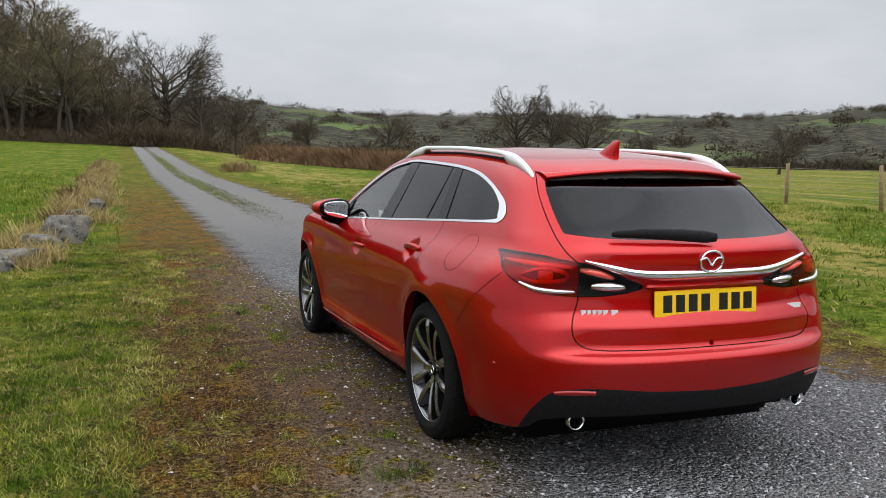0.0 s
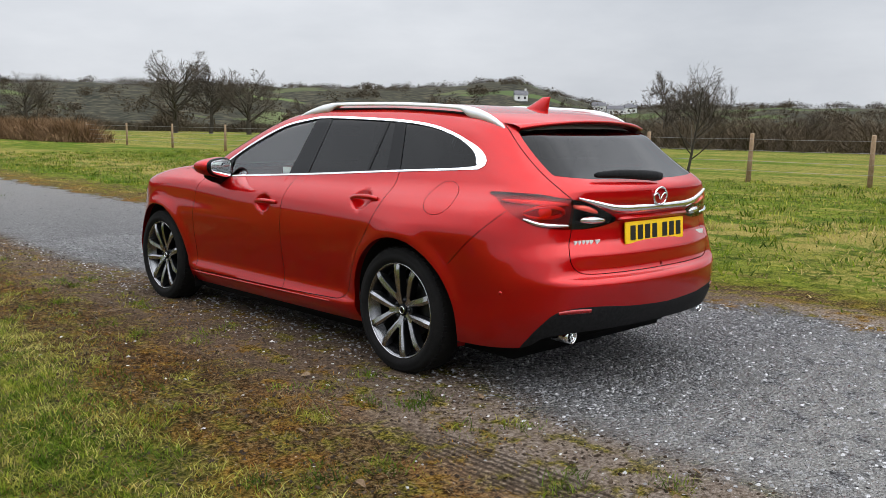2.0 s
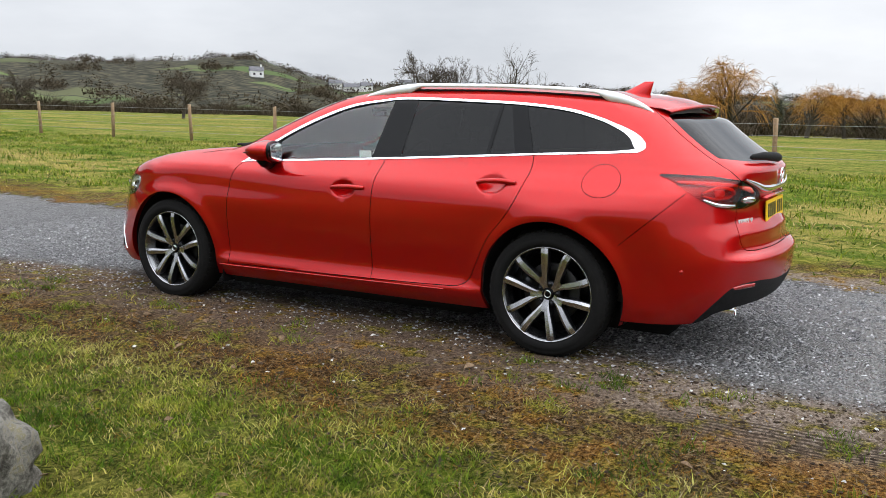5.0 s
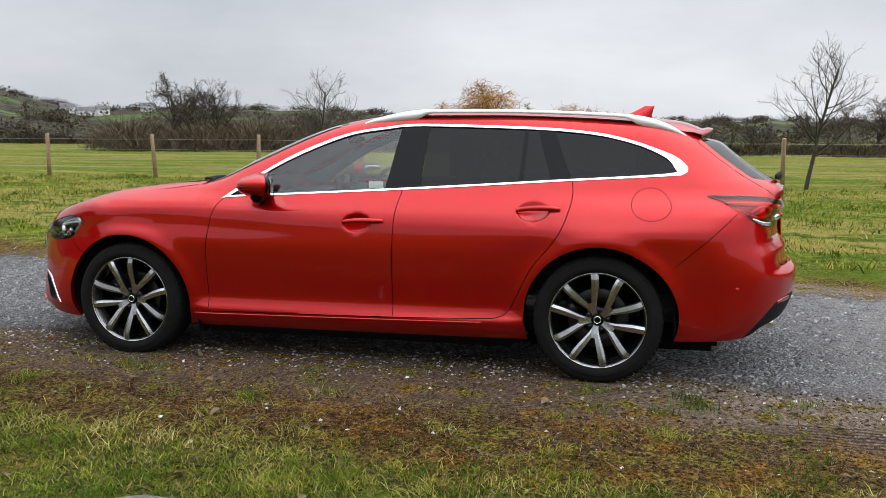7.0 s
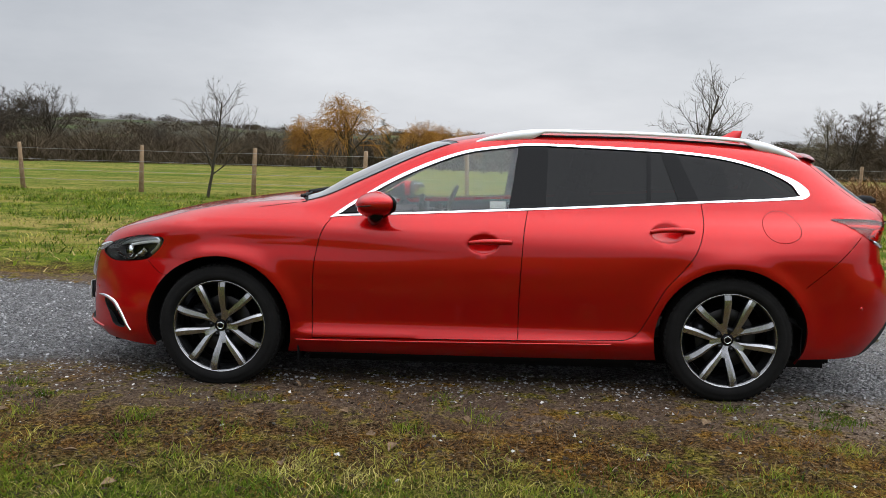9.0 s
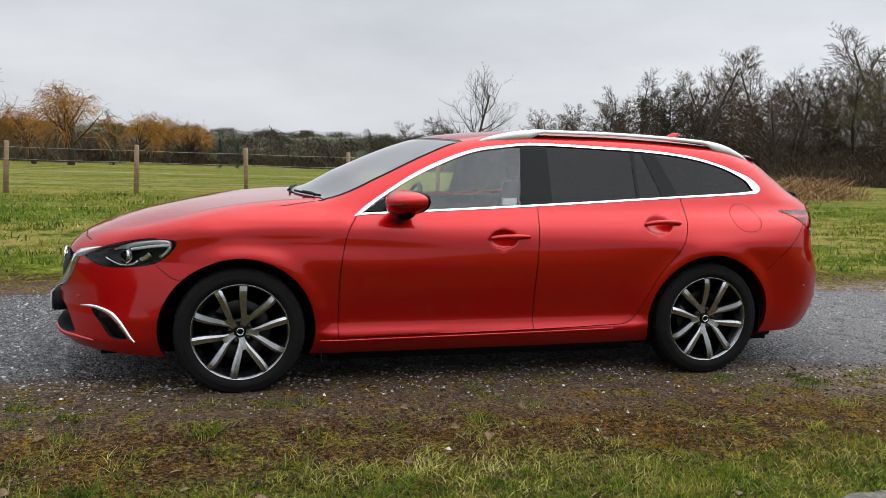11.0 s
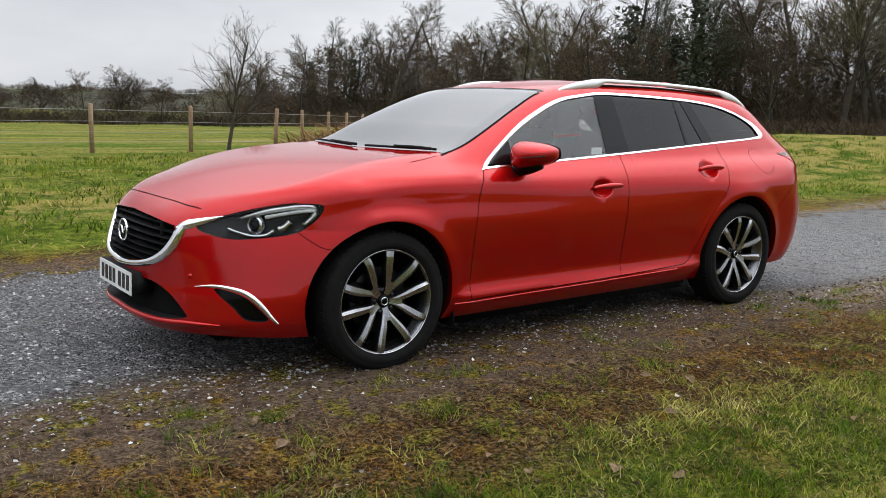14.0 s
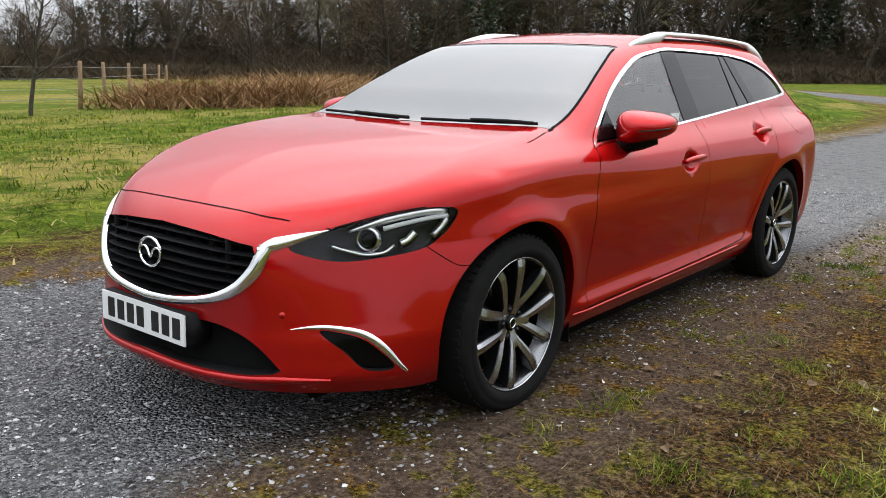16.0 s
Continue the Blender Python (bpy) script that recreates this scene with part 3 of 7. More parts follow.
def panel(name, keys, mat, parent, label="", **how):
    v, f, n = cut(keys, **how)
    return sheet(name, v, f, mat, parent, label, n)


def hole_wall(name, outline, depth, mat, parent, label="", sides=(-1, 1)):
    """The inward wall round an opening in the skin."""
    p = skin(outline[:, 0], outline[:, 1])
    p[np.abs(outline[:, 0] - S_FRONT) < 1e-4, 0] = 0
    q = p - slope(p) * depth
    q[:, 0] = np.maximum(q[:, 0], 0)
    k = len(p)
    for s in sides:
        v = np.concatenate([p, q]) * np.array([s, 1, 1])
        sheet(name, v, [(i, i + 1, k + i + 1, k + i) for i in range(k - 1)], mat, parent, label)


car = new("car")
tagged(car, "glossy metallic red estate car with silver rails on a gravel track", "car")
SIDES = (-1, 1)
panel("tailgate", ["tailgate"], PAINT, car, both=True)
tailgate = car.children[0]
bumper_f = panel("front_bumper", ["front_bumper"], PAINT, car, both=True)
bumper_r = panel("rear_bumper", ["rear_bumper"], PAINT, car, both=True)
panel("lower_skirt", ["rear_skirt"], TRIM, bumper_r, "black textured plastic lower skirt", both=True)
doors = {}
for side in SIDES:
    panel("body_side", ["body_side"], PAINT, car, side=side)
    panel("front_wing", ["front_wing"], PAINT, car, side=side)
    doors[side, 0] = panel("front_door", ["front_door"], PAINT, car, side=side)
    doors[side, 1] = panel("rear_door", ["rear_door"], PAINT, car, side=side)
    panel("door_seal", ["gap"], SEAL, car, "black rubber seal in the shut gaps", side=side, sink=0.007)
    panel("fuel_flap", ["fuel_flap"], PAINT, car, side=side)
    panel("window_surround", ["window_trim"], CHROME, car, "bright chrome strip round the side windows", side=side, sink=-0.003)
    panel("window", ["front_glass"], SIDE_GLASS, doors[side, 0], "clear green-tinted side glass", side=side, sink=0.006)
    panel("window", ["rear_glass"], DARK_GLASS, doors[side, 1], "dark privacy glass", side=side, sink=0.006)
    panel("quarter_light", ["vent_glass"], DARK_GLASS, doors[side, 1], "dark privacy glass", side=side, sink=0.006)
    for key in ("pillar", "divider", "rear_pillar"):
        panel("pillar_trim", [key], GLOSS_BLACK, car, "gloss black door pillar trim", side=side, sink=0.003)
    panel("cargo_window", ["quarter_glass"], DARK_GLASS, car, "dark privacy glass", side=side, sink=0.006)
    panel("inner_lining", ["body_side", "front_door", "rear_door"], CABIN, car, "charcoal inner lining", side=side, sink=0.035)
    for k, yc in ((0, 0.0), (1, 2.75)):
        a = np.linspace(-0.35, math.pi + 0.35, 60)
        if k == 1:
            a = np.linspace(-0.32, math.pi + 0.32, 60)
        pts = skin(yc + ARCH * np.cos(a), 0.335 + ARCH * np.sin(a))
        inner = pts.copy()
        inner[:, 0] -= 0.045
        inner[:, 1] += (inner[:, 1] - yc) * 0.02
        v = np.concatenate([pts, inner]) * np.array([side, 1, 1])
        m = len(a)
        sheet("arch_lip", v, [(i, i + 1, m + i + 1, m + i) for i in range(m - 1)], PAINT, car, "red arch lip")
        deep = pts.copy()
        deep[:, 0] = 0.50
        wide = inner.copy()
        wide[:, 1:] = (wide[:, 1:] - (yc, 0.335)) * 1.01 + (yc, 0.335)
        deep[:, 1:] = wide[:, 1:]
        v = np.concatenate([wide, deep, [(0.50, yc, 0.335)]]) * np.array([side, 1, 1])
        sheet("wheel_arch_liner", v, [(i, i + 1, m + i + 1, m + i) for i in range(m - 1)] + [(m + i, m + i + 1, 2 * m) for i in range(m - 1)], TRIM, car, "black plastic wheel arch liner")

glass_r = panel("rear_window", ["tailgate_glass"], DARK_GLASS, tailgate, "dark privacy glass", both=True, shape=lambda uv: 0.004 + 0.035 * np.clip((uv[:, 1] - 1.262) / 0.05, 0, 1))

# tail lamps: a dark tub, a red lens over a glowing-red core, a clear strip and bright reflectors
for side in SIDES:
    tail = panel("tail_lamp", ["tail_lamp_outer"], RED_LENS, car, "red and clear glossy tail lamp", side=side, sink=-0.003)
    panel("housing", ["tail_lamp_outer"], RED_TUB, tail, "red lamp tub", side=side, sink=0.02)
    gate_lamp = panel("tail_lamp", ["tail_lamp_inner"], LENS, tailgate, "dark and clear tail lamp on the tailgate", side=side, sink=-0.003)
    panel("housing", ["tail_lamp_inner"], LAMP_DARK, gate_lamp, "dark lamp housing", side=side, sink=0.03)

    def lamp_bar(name, line, radius, mat, parent, sink, label=""):
        p = flowing(line, 24)
        q = skin(p[:, 0], p[:, 1])
        q = (q - slope(q) * sink) * np.array([side, 1, 1])
        taper = radius * np.sin(np.linspace(0.25, math.pi - 0.25, 24)) ** 0.5
        v, f = tube(q, list(taper), 8, 0.75)
        return sheet(name, v, f, mat, parent, label)

    lamp_bar("light_bar", [(-0.60, 0.962), (-0.72, 0.955), (-0.84, 0.945), (-0.885, 0.935)], 0.017, RED_LAMP, tail, 0.012, "red light bar")
    lamp_bar("light_bar", [(-0.70, 0.905), (-0.76, 0.93), (-0.83, 0.925), (-0.87, 0.90), (-0.84, 0.878), (-0.76, 0.875), (-0.70, 0.892)], 0.013, RED_LAMP, tail, 0.012, "red ring of the brake light")
    lamp_bar("reflector_strip", [(-0.70, 0.872), (-0.76, 0.847), (-0.83, 0.838), (-0.89, 0.836)], 0.016, REFLECTOR, tail, 0.002, "bright clear lower strip")
    lamp_bar("light_bar", [(-0.91, 0.925), (-0.97, 0.912), (-1.03, 0.89)], 0.021, RED_LAMP, gate_lamp, 0.010, "red light bar")
    lamp_bar("reflector", [(-0.945, 0.858), (-1.0, 0.857), (-1.075, 0.853)], 0.030, REFLECTOR, gate_lamp, 0.006, "bright reversing light reflector")
    # round disc in the brake lamp
    c = skin(np.array([-0.79]), np.array([0.902]))
    n0 = slope(c)[0]
    v, f = lathe([(0.001, 0.012), (0.026, 0.008), (0.032, 0.0), (0.034, -0.01)], 24)
    m = Matrix.Translation(Vector((c[0] - n0 * 0.02) * (side, 1, 1))) @ Vector((n0[0] * side, n0[1], n0[2])).to_track_quat("X", "Z").to_matrix().to_4x4()
    sheet("brake_light", [m @ Vector(p) for p in v], f, RED_LAMP, tail, "round red brake light")

# bonnet, cowl, windscreen, roof


def across(y0, bend, reach):
    x = np.linspace(0, reach, 46)
    return np.stack([x, y0 - bend * x * x], 1)


HOOD_END, SCREEN_LOW, SCREEN_HIGH, BAND = across(2.425, 0.23, 0.9), across(2.400, 0.20, 0.9), across(1.625, 0.38, 0.7), across(1.585, 0.38, 0.7)
gx, gy = np.meshgrid(np.arange(0.012, 0.84, 0.026), np.arange(-0.56, 3.64, 0.028))
spine_y = np.linspace(-0.55, 3.60, 150)[1:-1]
deck_loop = np.concatenate([PLAN_EDGE, np.stack([0 * spine_y, spine_y], 1)])
flat2, tris2, mid2 = mesh_plane([deck_loop], [HOOD_END, SCREEN_LOW, SCREEN_HIGH, BAND], np.stack([(gx + 0.013 * (np.arange(gx.shape[0])[:, None] % 2)).ravel(), gy.ravel()], 1), deck_loop)
DECK_3D = deck(flat2[:, 0], flat2[:, 1])
DECK_N = slope(DECK_3D)
along = lambda y0, bend: y0 - bend * mid2[:, 0] ** 2
zone = np.full(len(tris2), "roof", dtype=object)
zone[mid2[:, 1] > along(1.585, 0.38)] = "band"
zone[mid2[:, 1] > along(1.625, 0.38)] = "screen"
zone[mid2[:, 1] > along(2.400, 0.20)] = "cowl"
zone[mid2[:, 1] > along(2.425, 0.23)] = "bonnet"


def top_panel(name, key, mat, label="", sink=0.0, edge=0.0, parent=car):
    chosen = tris2[zone == key]
    used, index = np.unique(chosen, return_inverse=True)
    faces = index.reshape(-1, 3)
    v, n = DECK_3D[used].copy(), DECK_N[used].copy()
    if edge:
        v[:, 0] -= edge * (v[:, 0] / 0.75)
    v = v - n * sink
    area = np.cross(v[faces[:, 1]] - v[faces[:, 0]], v[faces[:, 2]] - v[faces[:, 0]])
    flip = area[:, 2] < 0
    faces[flip] = faces[flip][:, ::-1]
    on = np.abs(v[:, 0]) < 1e-5
    v[on, 0] = 0
    extra = np.flatnonzero(~on)
    twin = np.arange(len(v))
    twin[extra] = len(v) + np.arange(len(extra))
    mirror = np.array([-1, 1, 1])
    return sheet(name, np.concatenate([v, v[extra] * mirror]), np.concatenate([faces, twin[faces][:, ::-1]]), mat, parent, label, np.concatenate([n, n[extra] * mirror]))


top_panel("bonnet", "bonnet", PAINT)
top_panel("roof", "roof", PAINT)
top_panel("windscreen_band", "band", GLOSS_BLACK, "black band along the windscreen's top", 0.002)
top_panel("windscreen", "screen", SCREEN_GLASS, "clear windscreen glass that mirrors the sky", 0.002)
top_panel("cowl", "cowl", TRIM, "black plastic cowl under the wipers", 0.012)
top_panel("headlining", "roof", LINER, "pale grey headlining", 0.035)


def edge_gap(name, lo, hi, half):
    """A dark shut line along the edge between the top and the sides."""
    p, n = EDGE_3D[lo:hi], slope(EDGE_3D[lo:hi])
    d = np.gradient(p, axis=0)
    w = np.cross(n, d)
    w = w / np.linalg.norm(w, axis=1, keepdims=True) * half
    for side in SIDES:
        k = len(p)
        v = np.concatenate([p + w + n * 0.0008, p - w + n * 0.0008]) * np.array([side, 1, 1])
        sheet(name, v, [(i, i + 1, k + i + 1, k + i) for i in range(k - 1)], SEAL, car, "thin dark shut gap")


i_cowl = int(np.argmax(PLAN_EDGE[:, 1] < 2.34))
i_head = int(np.argmax(PLAN_EDGE[:, 1] < 1.50))
i_wing = int(np.argmax(PLAN_EDGE[:, 1] < 2.56))
edge_gap("bonnet_gap", i_wing, i_cowl, 0.0020)
nose = flowing([(0.0, 3.572), (0.2, 3.566), (0.40, 3.545), (0.50, 3.513)], 40)
nose = deck(nose[:, 0], nose[:, 1])
brow = flowing([(3.485, 0.757), (3.36, 0.788), (3.252, 0.809), (3.16, 0.820)], 24)
brow = skin(brow[:, 0], brow[:, 1])
line = flowing(np.concatenate([nose, brow[1:]]).tolist(), 90)
line_n = slope(line)
line_w = np.cross(line_n, np.gradient(line, axis=0))
line_w = line_w / np.linalg.norm(line_w, axis=1, keepdims=True) * 0.0022
for side in SIDES:
    v = np.concatenate([line + line_w + line_n * 0.0012, line - line_w + line_n * 0.0012]) * np.array([side, 1, 1])
    sheet("bonnet_gap", v, [(i, i + 1, 91 + i, 90 + i) for i in range(89)], SEAL, car, "thin dark shut gap")
edge_gap("windscreen_seal", i_cowl, i_head, 0.006)

# ---- wheels ----
def wheel_at(yc, side):
    """Five pairs of machined spokes in a dark barrel, with tyre, brake disc, nuts and a cap."""
    wheel = new("wheel")
    wheel.parent = car
    tagged(wheel, "gunmetal and machined alloy wheel with low tyre")
    wheel.matrix_local = Matrix.Translation((side * 0.80, yc, 0.335)) @ (Matrix.Identity(4) if side > 0 else pose(0, 0, 0, 0, 0, 180))
    v, f = lathe([(0.238, -0.105), (0.254, -0.118), (0.297, -0.116), (0.322, -0.100), (0.333, -0.080), (0.3365, -0.04), (0.3385, 0.0), (0.3365, 0.045), (0.332, 0.080), (0.322, 0.097), (0.308, 0.105), (0.300, 0.1035), (0.296, 0.107), (0.282, 0.109), (0.270, 0.106), (0.262, 0.099), (0.254, 0.089), (0.244, 0.085)], 72)
    tyre = sheet("tyre", v, f, TYRE, wheel, "black low-profile tyre")
    bm = bmesh.new()
    for row, u in enumerate((-0.066, -0.03, 0.030, 0.066)):
        for i in range(64):
            if row in (0, 3):
                a = 2 * math.pi * (i + 0.25 * row) / 64
                add_box(bm, u - 0.013, u + 0.013, -0.0095, 0.0095, 0.330, 0.3388, 0, Matrix.Rotation(a, 4, "X"))
    part("tread_block", bm, TYRE, tyre, smooth=False)["kind"] = "stuff"
    v, f = lathe([(0.240, -0.10), (0.231, -0.09), (0.221, -0.05), (0.217, 0.01), (0.219, 0.035)], 72)
    sheet("rim", v, f, ALLOY_DARK, wheel, "dark gunmetal rim barrel")
    v, f = lathe([(0.219, 0.035), (0.232, 0.062), (0.240, 0.080), (0.245, 0.088), (0.249, 0.091)], 72)
    sheet("rim_flange", v, f, BARREL, wheel, "silvered inner flange of the rim")
    v, f = lathe([(0.249, 0.091), (0.2505, 0.0935), (0.254, 0.0935), (0.2555, 0.089)], 72)
    sheet("rim_lip", v, f, ALLOY, wheel, "machined bright rim lip")
    for k in range(5):
        for twin in (-1, 1):
            base = 2 * math.pi * k / 5 + radians(42 if yc < 1 else 66)
            n = 16
            rows, face = [], []
            for i in range(n):
                t = i / (n - 1)
                r = 0.046 + t * 0.201
                a = base + twin * (0.10 + 0.29 * (1 - (1 - t) ** 2.4) - 0.04 * t)
                w = 0.0115 + 0.0100 * t + 0.003 * math.sin(math.pi * t)
                x = 0.058 + 0.037 * (1 - (1 - t) ** 1.9) - 0.006 * max(0.0, t - 0.85) / 0.15
                c, s = math.cos(a), math.sin(a)
                # the face leans over from the hub outwards, so that its shine runs out before the rim
                lean = 0.005 * t - 0.002

                def across_at(u, down):
                    return (x - down - lean * (u * twin + 0.2), r * c - s * u * w, r * s + c * u * w)
                rows.append([across_at(-0.8, 0.050), across_at(-1, 0.004), across_at(-0.86, 0.0012), across_at(0.86, 0.0012), across_at(1, 0.004), across_at(0.8, 0.050)])
                ridge = 0.0022 + 0.0042 * t
                face.append([across_at(-0.88, 0.0006), across_at(0.25 * twin, -ridge), across_at(0.88, 0.0006)])
            verts = [p for row in rows for p in row]
            faces = [(i * 6 + j, i * 6 + j + 1, i * 6 + j + 7, i * 6 + j + 6) for i in range(n - 1) for j in range(5)]
            spoke = sheet("spoke", verts, faces, ALLOY_DARK, wheel, "dark spoke with a machined face", smooth=False)
            verts = [p for row in face for p in row]
            faces = [(3 * i + j, 3 * i + j + 1, 3 * i + j + 4, 3 * i + j + 3) for i in range(n - 1) for j in range(2)]
            sheet("machined_face", verts, faces, ALLOY, spoke, "bright machined facet", smooth=False)
        # the web that joins a pair at the hub
        base = 2 * math.pi * k / 5 + radians(42 if yc < 1 else 66)
        verts = []
        for r, half, x in ((0.034, 0.44, 0.0590), (0.050, 0.33, 0.0625), (0.066, 0.27, 0.0675), (0.082, 0.22, 0.0715), (0.098, 0.14, 0.0735)):
            verts += [(x, r * math.cos(base + q), r * math.sin(base + q)) for q in np.linspace(-half, half, 5)]
        web = sheet("hub_web", verts, [(i * 5 + j, i * 5 + j + 1, i * 5 + j + 6, i * 5 + j + 5) for i in range(4) for j in range(4)], ALLOY, wheel, "bright web between a pair of spokes")
    v, f = lathe([(0.068, 0.02), (0.069, 0.050), (0.062, 0.058), (0.040, 0.058), (0.034, 0.056), (0.0005, 0.056)], 40)
    sheet("hub", v, f, ALLOY_DARK, wheel, "dark wheel hub")
    v, f = lathe([(0.030, 0.055), (0.029, 0.064), (0.025, 0.0665), (0.0005, 0.0675)], 32)
    cap = sheet("centre_cap", v, f, GLOSS_BLACK, wheel, "black centre cap")
    v, f = lathe([(0.0165, 0.0665), (0.0165, 0.0695), (0.020, 0.0695), (0.020, 0.0665)], 28)
    sheet("cap_badge", v, f, CHROME, cap, "small chrome oval badge")
    for k in range(5):
        a = 2 * math.pi * (k + 0.5) / 5 + radians(42 if yc < 1 else 66)
        v, f = lathe([(0.011, 0.045), (0.0105, 0.062), (0.008, 0.066), (0.0004, 0.067)], 6)
        sheet("wheel_nut", [(p[0], p[1] + 0.054 * math.cos(a), p[2] + 0.054 * math.sin(a)) for p in v], f, ALLOY_DARK, wheel, "dark steel wheel nut")
    v, f = lathe([(0.06, 0.0), (0.06, 0.012), (0.158, 0.012), (0.160, 0.010), (0.160, -0.010), (0.06, -0.012)], 48)
    sheet("brake_disc", v, f, DISC, wheel, "grey steel brake disc")
    bm = bmesh.new()
    add_box(bm, -0.04, 0.035, -0.05, 0.05, 0.10, 0.185, 0.012, Matrix.Rotation(radians(70), 4, "X"))
    part("brake_caliper", bm, ALLOY_DARK, wheel, "dark brake caliper")
    v, f = lathe([(0.001, -0.10), (0.235, -0.10), (0.24, -0.08)], 40)
    sheet("inner_dust_shield", v, f, SEAL, wheel, "black dust shield")
    return wheel


for side in SIDES:
    wheel_at(0.0, side)
    wheel_at(2.75, side)

# ---- fittings along the sides ----
for side in SIDES:
    flip = np.array([side, 1, 1])
    for door, (s0, z0) in ((doors[side, 0], (1.285, 0.830)), (doors[side, 1], (0.325, 0.906))):
        line = flowing([(s0 + 0.108, z0 - 0.006), (s0 + 0.07, z0), (s0 - 0.05, z0 + 0.004), (s0 - 0.122, z0 + 0.004)], 22)
        q = skin(line[:, 0], line[:, 1])
        lift = np.sin(np.linspace(0.12, math.pi - 0.12, 22)) ** 0.5 * 0.020 - 0.004
        q = (q + slope(q) * lift[:, None]) * flip
        v, f = tube(q, list(0.006 + 0.0075 * np.sin(np.linspace(0.3, math.pi - 0.3, 22)) ** 0.6), 10, 1.15)
        handle = sheet("door_handle", v, f, PAINT, door, "body-coloured pull handle")
        if door is doors[side, 0]:
            k = skin(np.array([s0 - 0.113]), np.array([z0 + 0.004]))[0] * flip
            v, f = lathe([(0.0005, 0.004), (0.006, 0.003), (0.007, -0.004)], 14)
            sheet("key_cap", [(p[0] * side + k[0] + side * 0.009, p[1] + k[1], p[2] + k[2]) for p in v], f, SATIN, handle, "small silver lock")
    # door mirror: shell, black foot, glass, indicator
    bm = bmesh.new()
    bmesh.ops.create_uvsphere(bm, u_segments=32, v_segments=20, radius=1)
    for vert in bm.verts:
        x, y, z = vert.co
        k = (abs(x) ** 3 + abs(y) ** 2 + abs(z) ** 3) ** (-1 / 2.7)
        x, y, z = x * k, max(y * k, -0.45), z * k
        z_scale = (0.066 if z > 0 else 0.066) * (1 - 0.34 * x)
        vert.co = (0.128 * x, 0.108 * y - 0.018 * x * x, z * z_scale * (1 - 0.18 * max(y, 0)) + 0.010 * x)
    mirror_ob = part("door_mirror", bm, PAINT, car, "red door mirror on a black foot")
    mirror_ob.matrix_local = Matrix.Translation((side * 0.930, 1.885, 1.022)) @ pose(0, 0, 0, 0, 0, -20 * side) @ Matrix.Diagonal((side, 1, 1, 1))
    bm = bmesh.new()
    bmesh.ops.create_uvsphere(bm, u_segments=24, v_segments=12, radius=1)
    for vert in bm.verts:
        x, y, z = vert.co
        k = (abs(x) ** 4 + abs(z) ** 4 + 1e-9) ** -0.25 * math.hypot(x, z)
        vert.co = (0.098 * x * k, -0.073 + 0.005 * y - 0.018 * (x * k) ** 2 * 0.6, 0.052 * z * k * (1 - 0.30 * x) + 0.010 * x)
    part("mirror_glass", bm, CHROME, mirror_ob, "silvered mirror glass")
    bm = bmesh.new()
    bmesh.ops.create_uvsphere(bm, u_segments=28, v_segments=14, radius=1)
    for vert in bm.verts:
        x, y, z = vert.co
        k = (abs(x) ** 3 + abs(z) ** 3 + 1e-9) ** (-1 / 3) * math.hypot(x, z)
        vert.co = (0.125 * x * k, -0.052 + 0.021 * y - 0.018 * (x * k) ** 2, 0.065 * z * k * (1 - 0.33 * x) + 0.010 * x)
    part("mirror_bezel", bm, GLOSS_BLACK, mirror_ob, "gloss black mirror bezel")
    v, f = tube([(-0.150, -0.02, -0.112), (-0.115, -0.015, -0.095), (-0.07, -0.005, -0.070), (-0.02, 0.0, -0.052), (0.05, 0.0, -0.042)], [0.032, 0.036, 0.040, 0.044, 0.028], 12, 1.1)
    sheet("mirror_foot", v, f, GLOSS_BLACK, mirror_ob, "black mirror foot")
    v, f = tube([(-0.02, 0.108, -0.012), (0.05, 0.112, -0.006), (0.10, 0.075, 0.0), (0.122, 0.0, 0.006)], [0.002, 0.003, 0.003, 0.002], 8)
    sheet("indicator_strip", v, f, LAMP_DARK, mirror_ob, "dark indicator strip")
    # black corner piece in front of the front window
    corner = skin(np.array([2.082, 1.90, 1.90]), np.array([0.969, 0.972, 1.086]))
    n0 = slope(corner)
    v = np.concatenate([corner + n0 * 0.001, corner - n0 * 0.01]) * flip
    sheet("window_corner", v, [(0, 1, 2), (0, 2, 5, 3), (1, 2, 5, 4), (0, 1, 4, 3)], GLOSS_BLACK, car, "black mirror corner trim", smooth=False)
    # roof rail: one beam whose ends run down into the roof, with a slot under its middle
    t = np.linspace(0, 1, 64)
    yy = 1.37 - 1.80 * t
    base = deck(0.545 + 0 * yy, yy)[:, 2]
    ends = np.clip(np.minimum(t / 0.22, (1 - t) / 0.16), 0, 1)
    top_line = base + 0.047 * np.sin(ends * math.pi / 2) ** 0.75 - 0.004
    gap = np.clip((np.minimum(t - 0.17, 0.87 - t)) / 0.05, 0, 1)
    gap = gap * gap * (3 - 2 * gap)
    low_line = (base - 0.012) * (1 - gap) + (top_line - 0.021) * gap
    half = 0.010 + 0.008 * np.sin(np.clip(ends, 0.02, 1) * math.pi / 2)
    centre = 0.548 - 0.012 * np.cos(math.pi * (t - 0.5))
    verts = []
    for i in range(64):
        h = max(top_line[i] - low_line[i], 0.004)
        for u, w in ((-1.15, 0.0), (-1.0, 0.55), (-0.78, 0.86), (-0.35, 1.0), (0.35, 1.0), (0.78, 0.86), (1.0, 0.55), (1.15, 0.0)):
            verts.append((side * (centre[i] + u * half[i]), yy[i], low_line[i] + w * h))
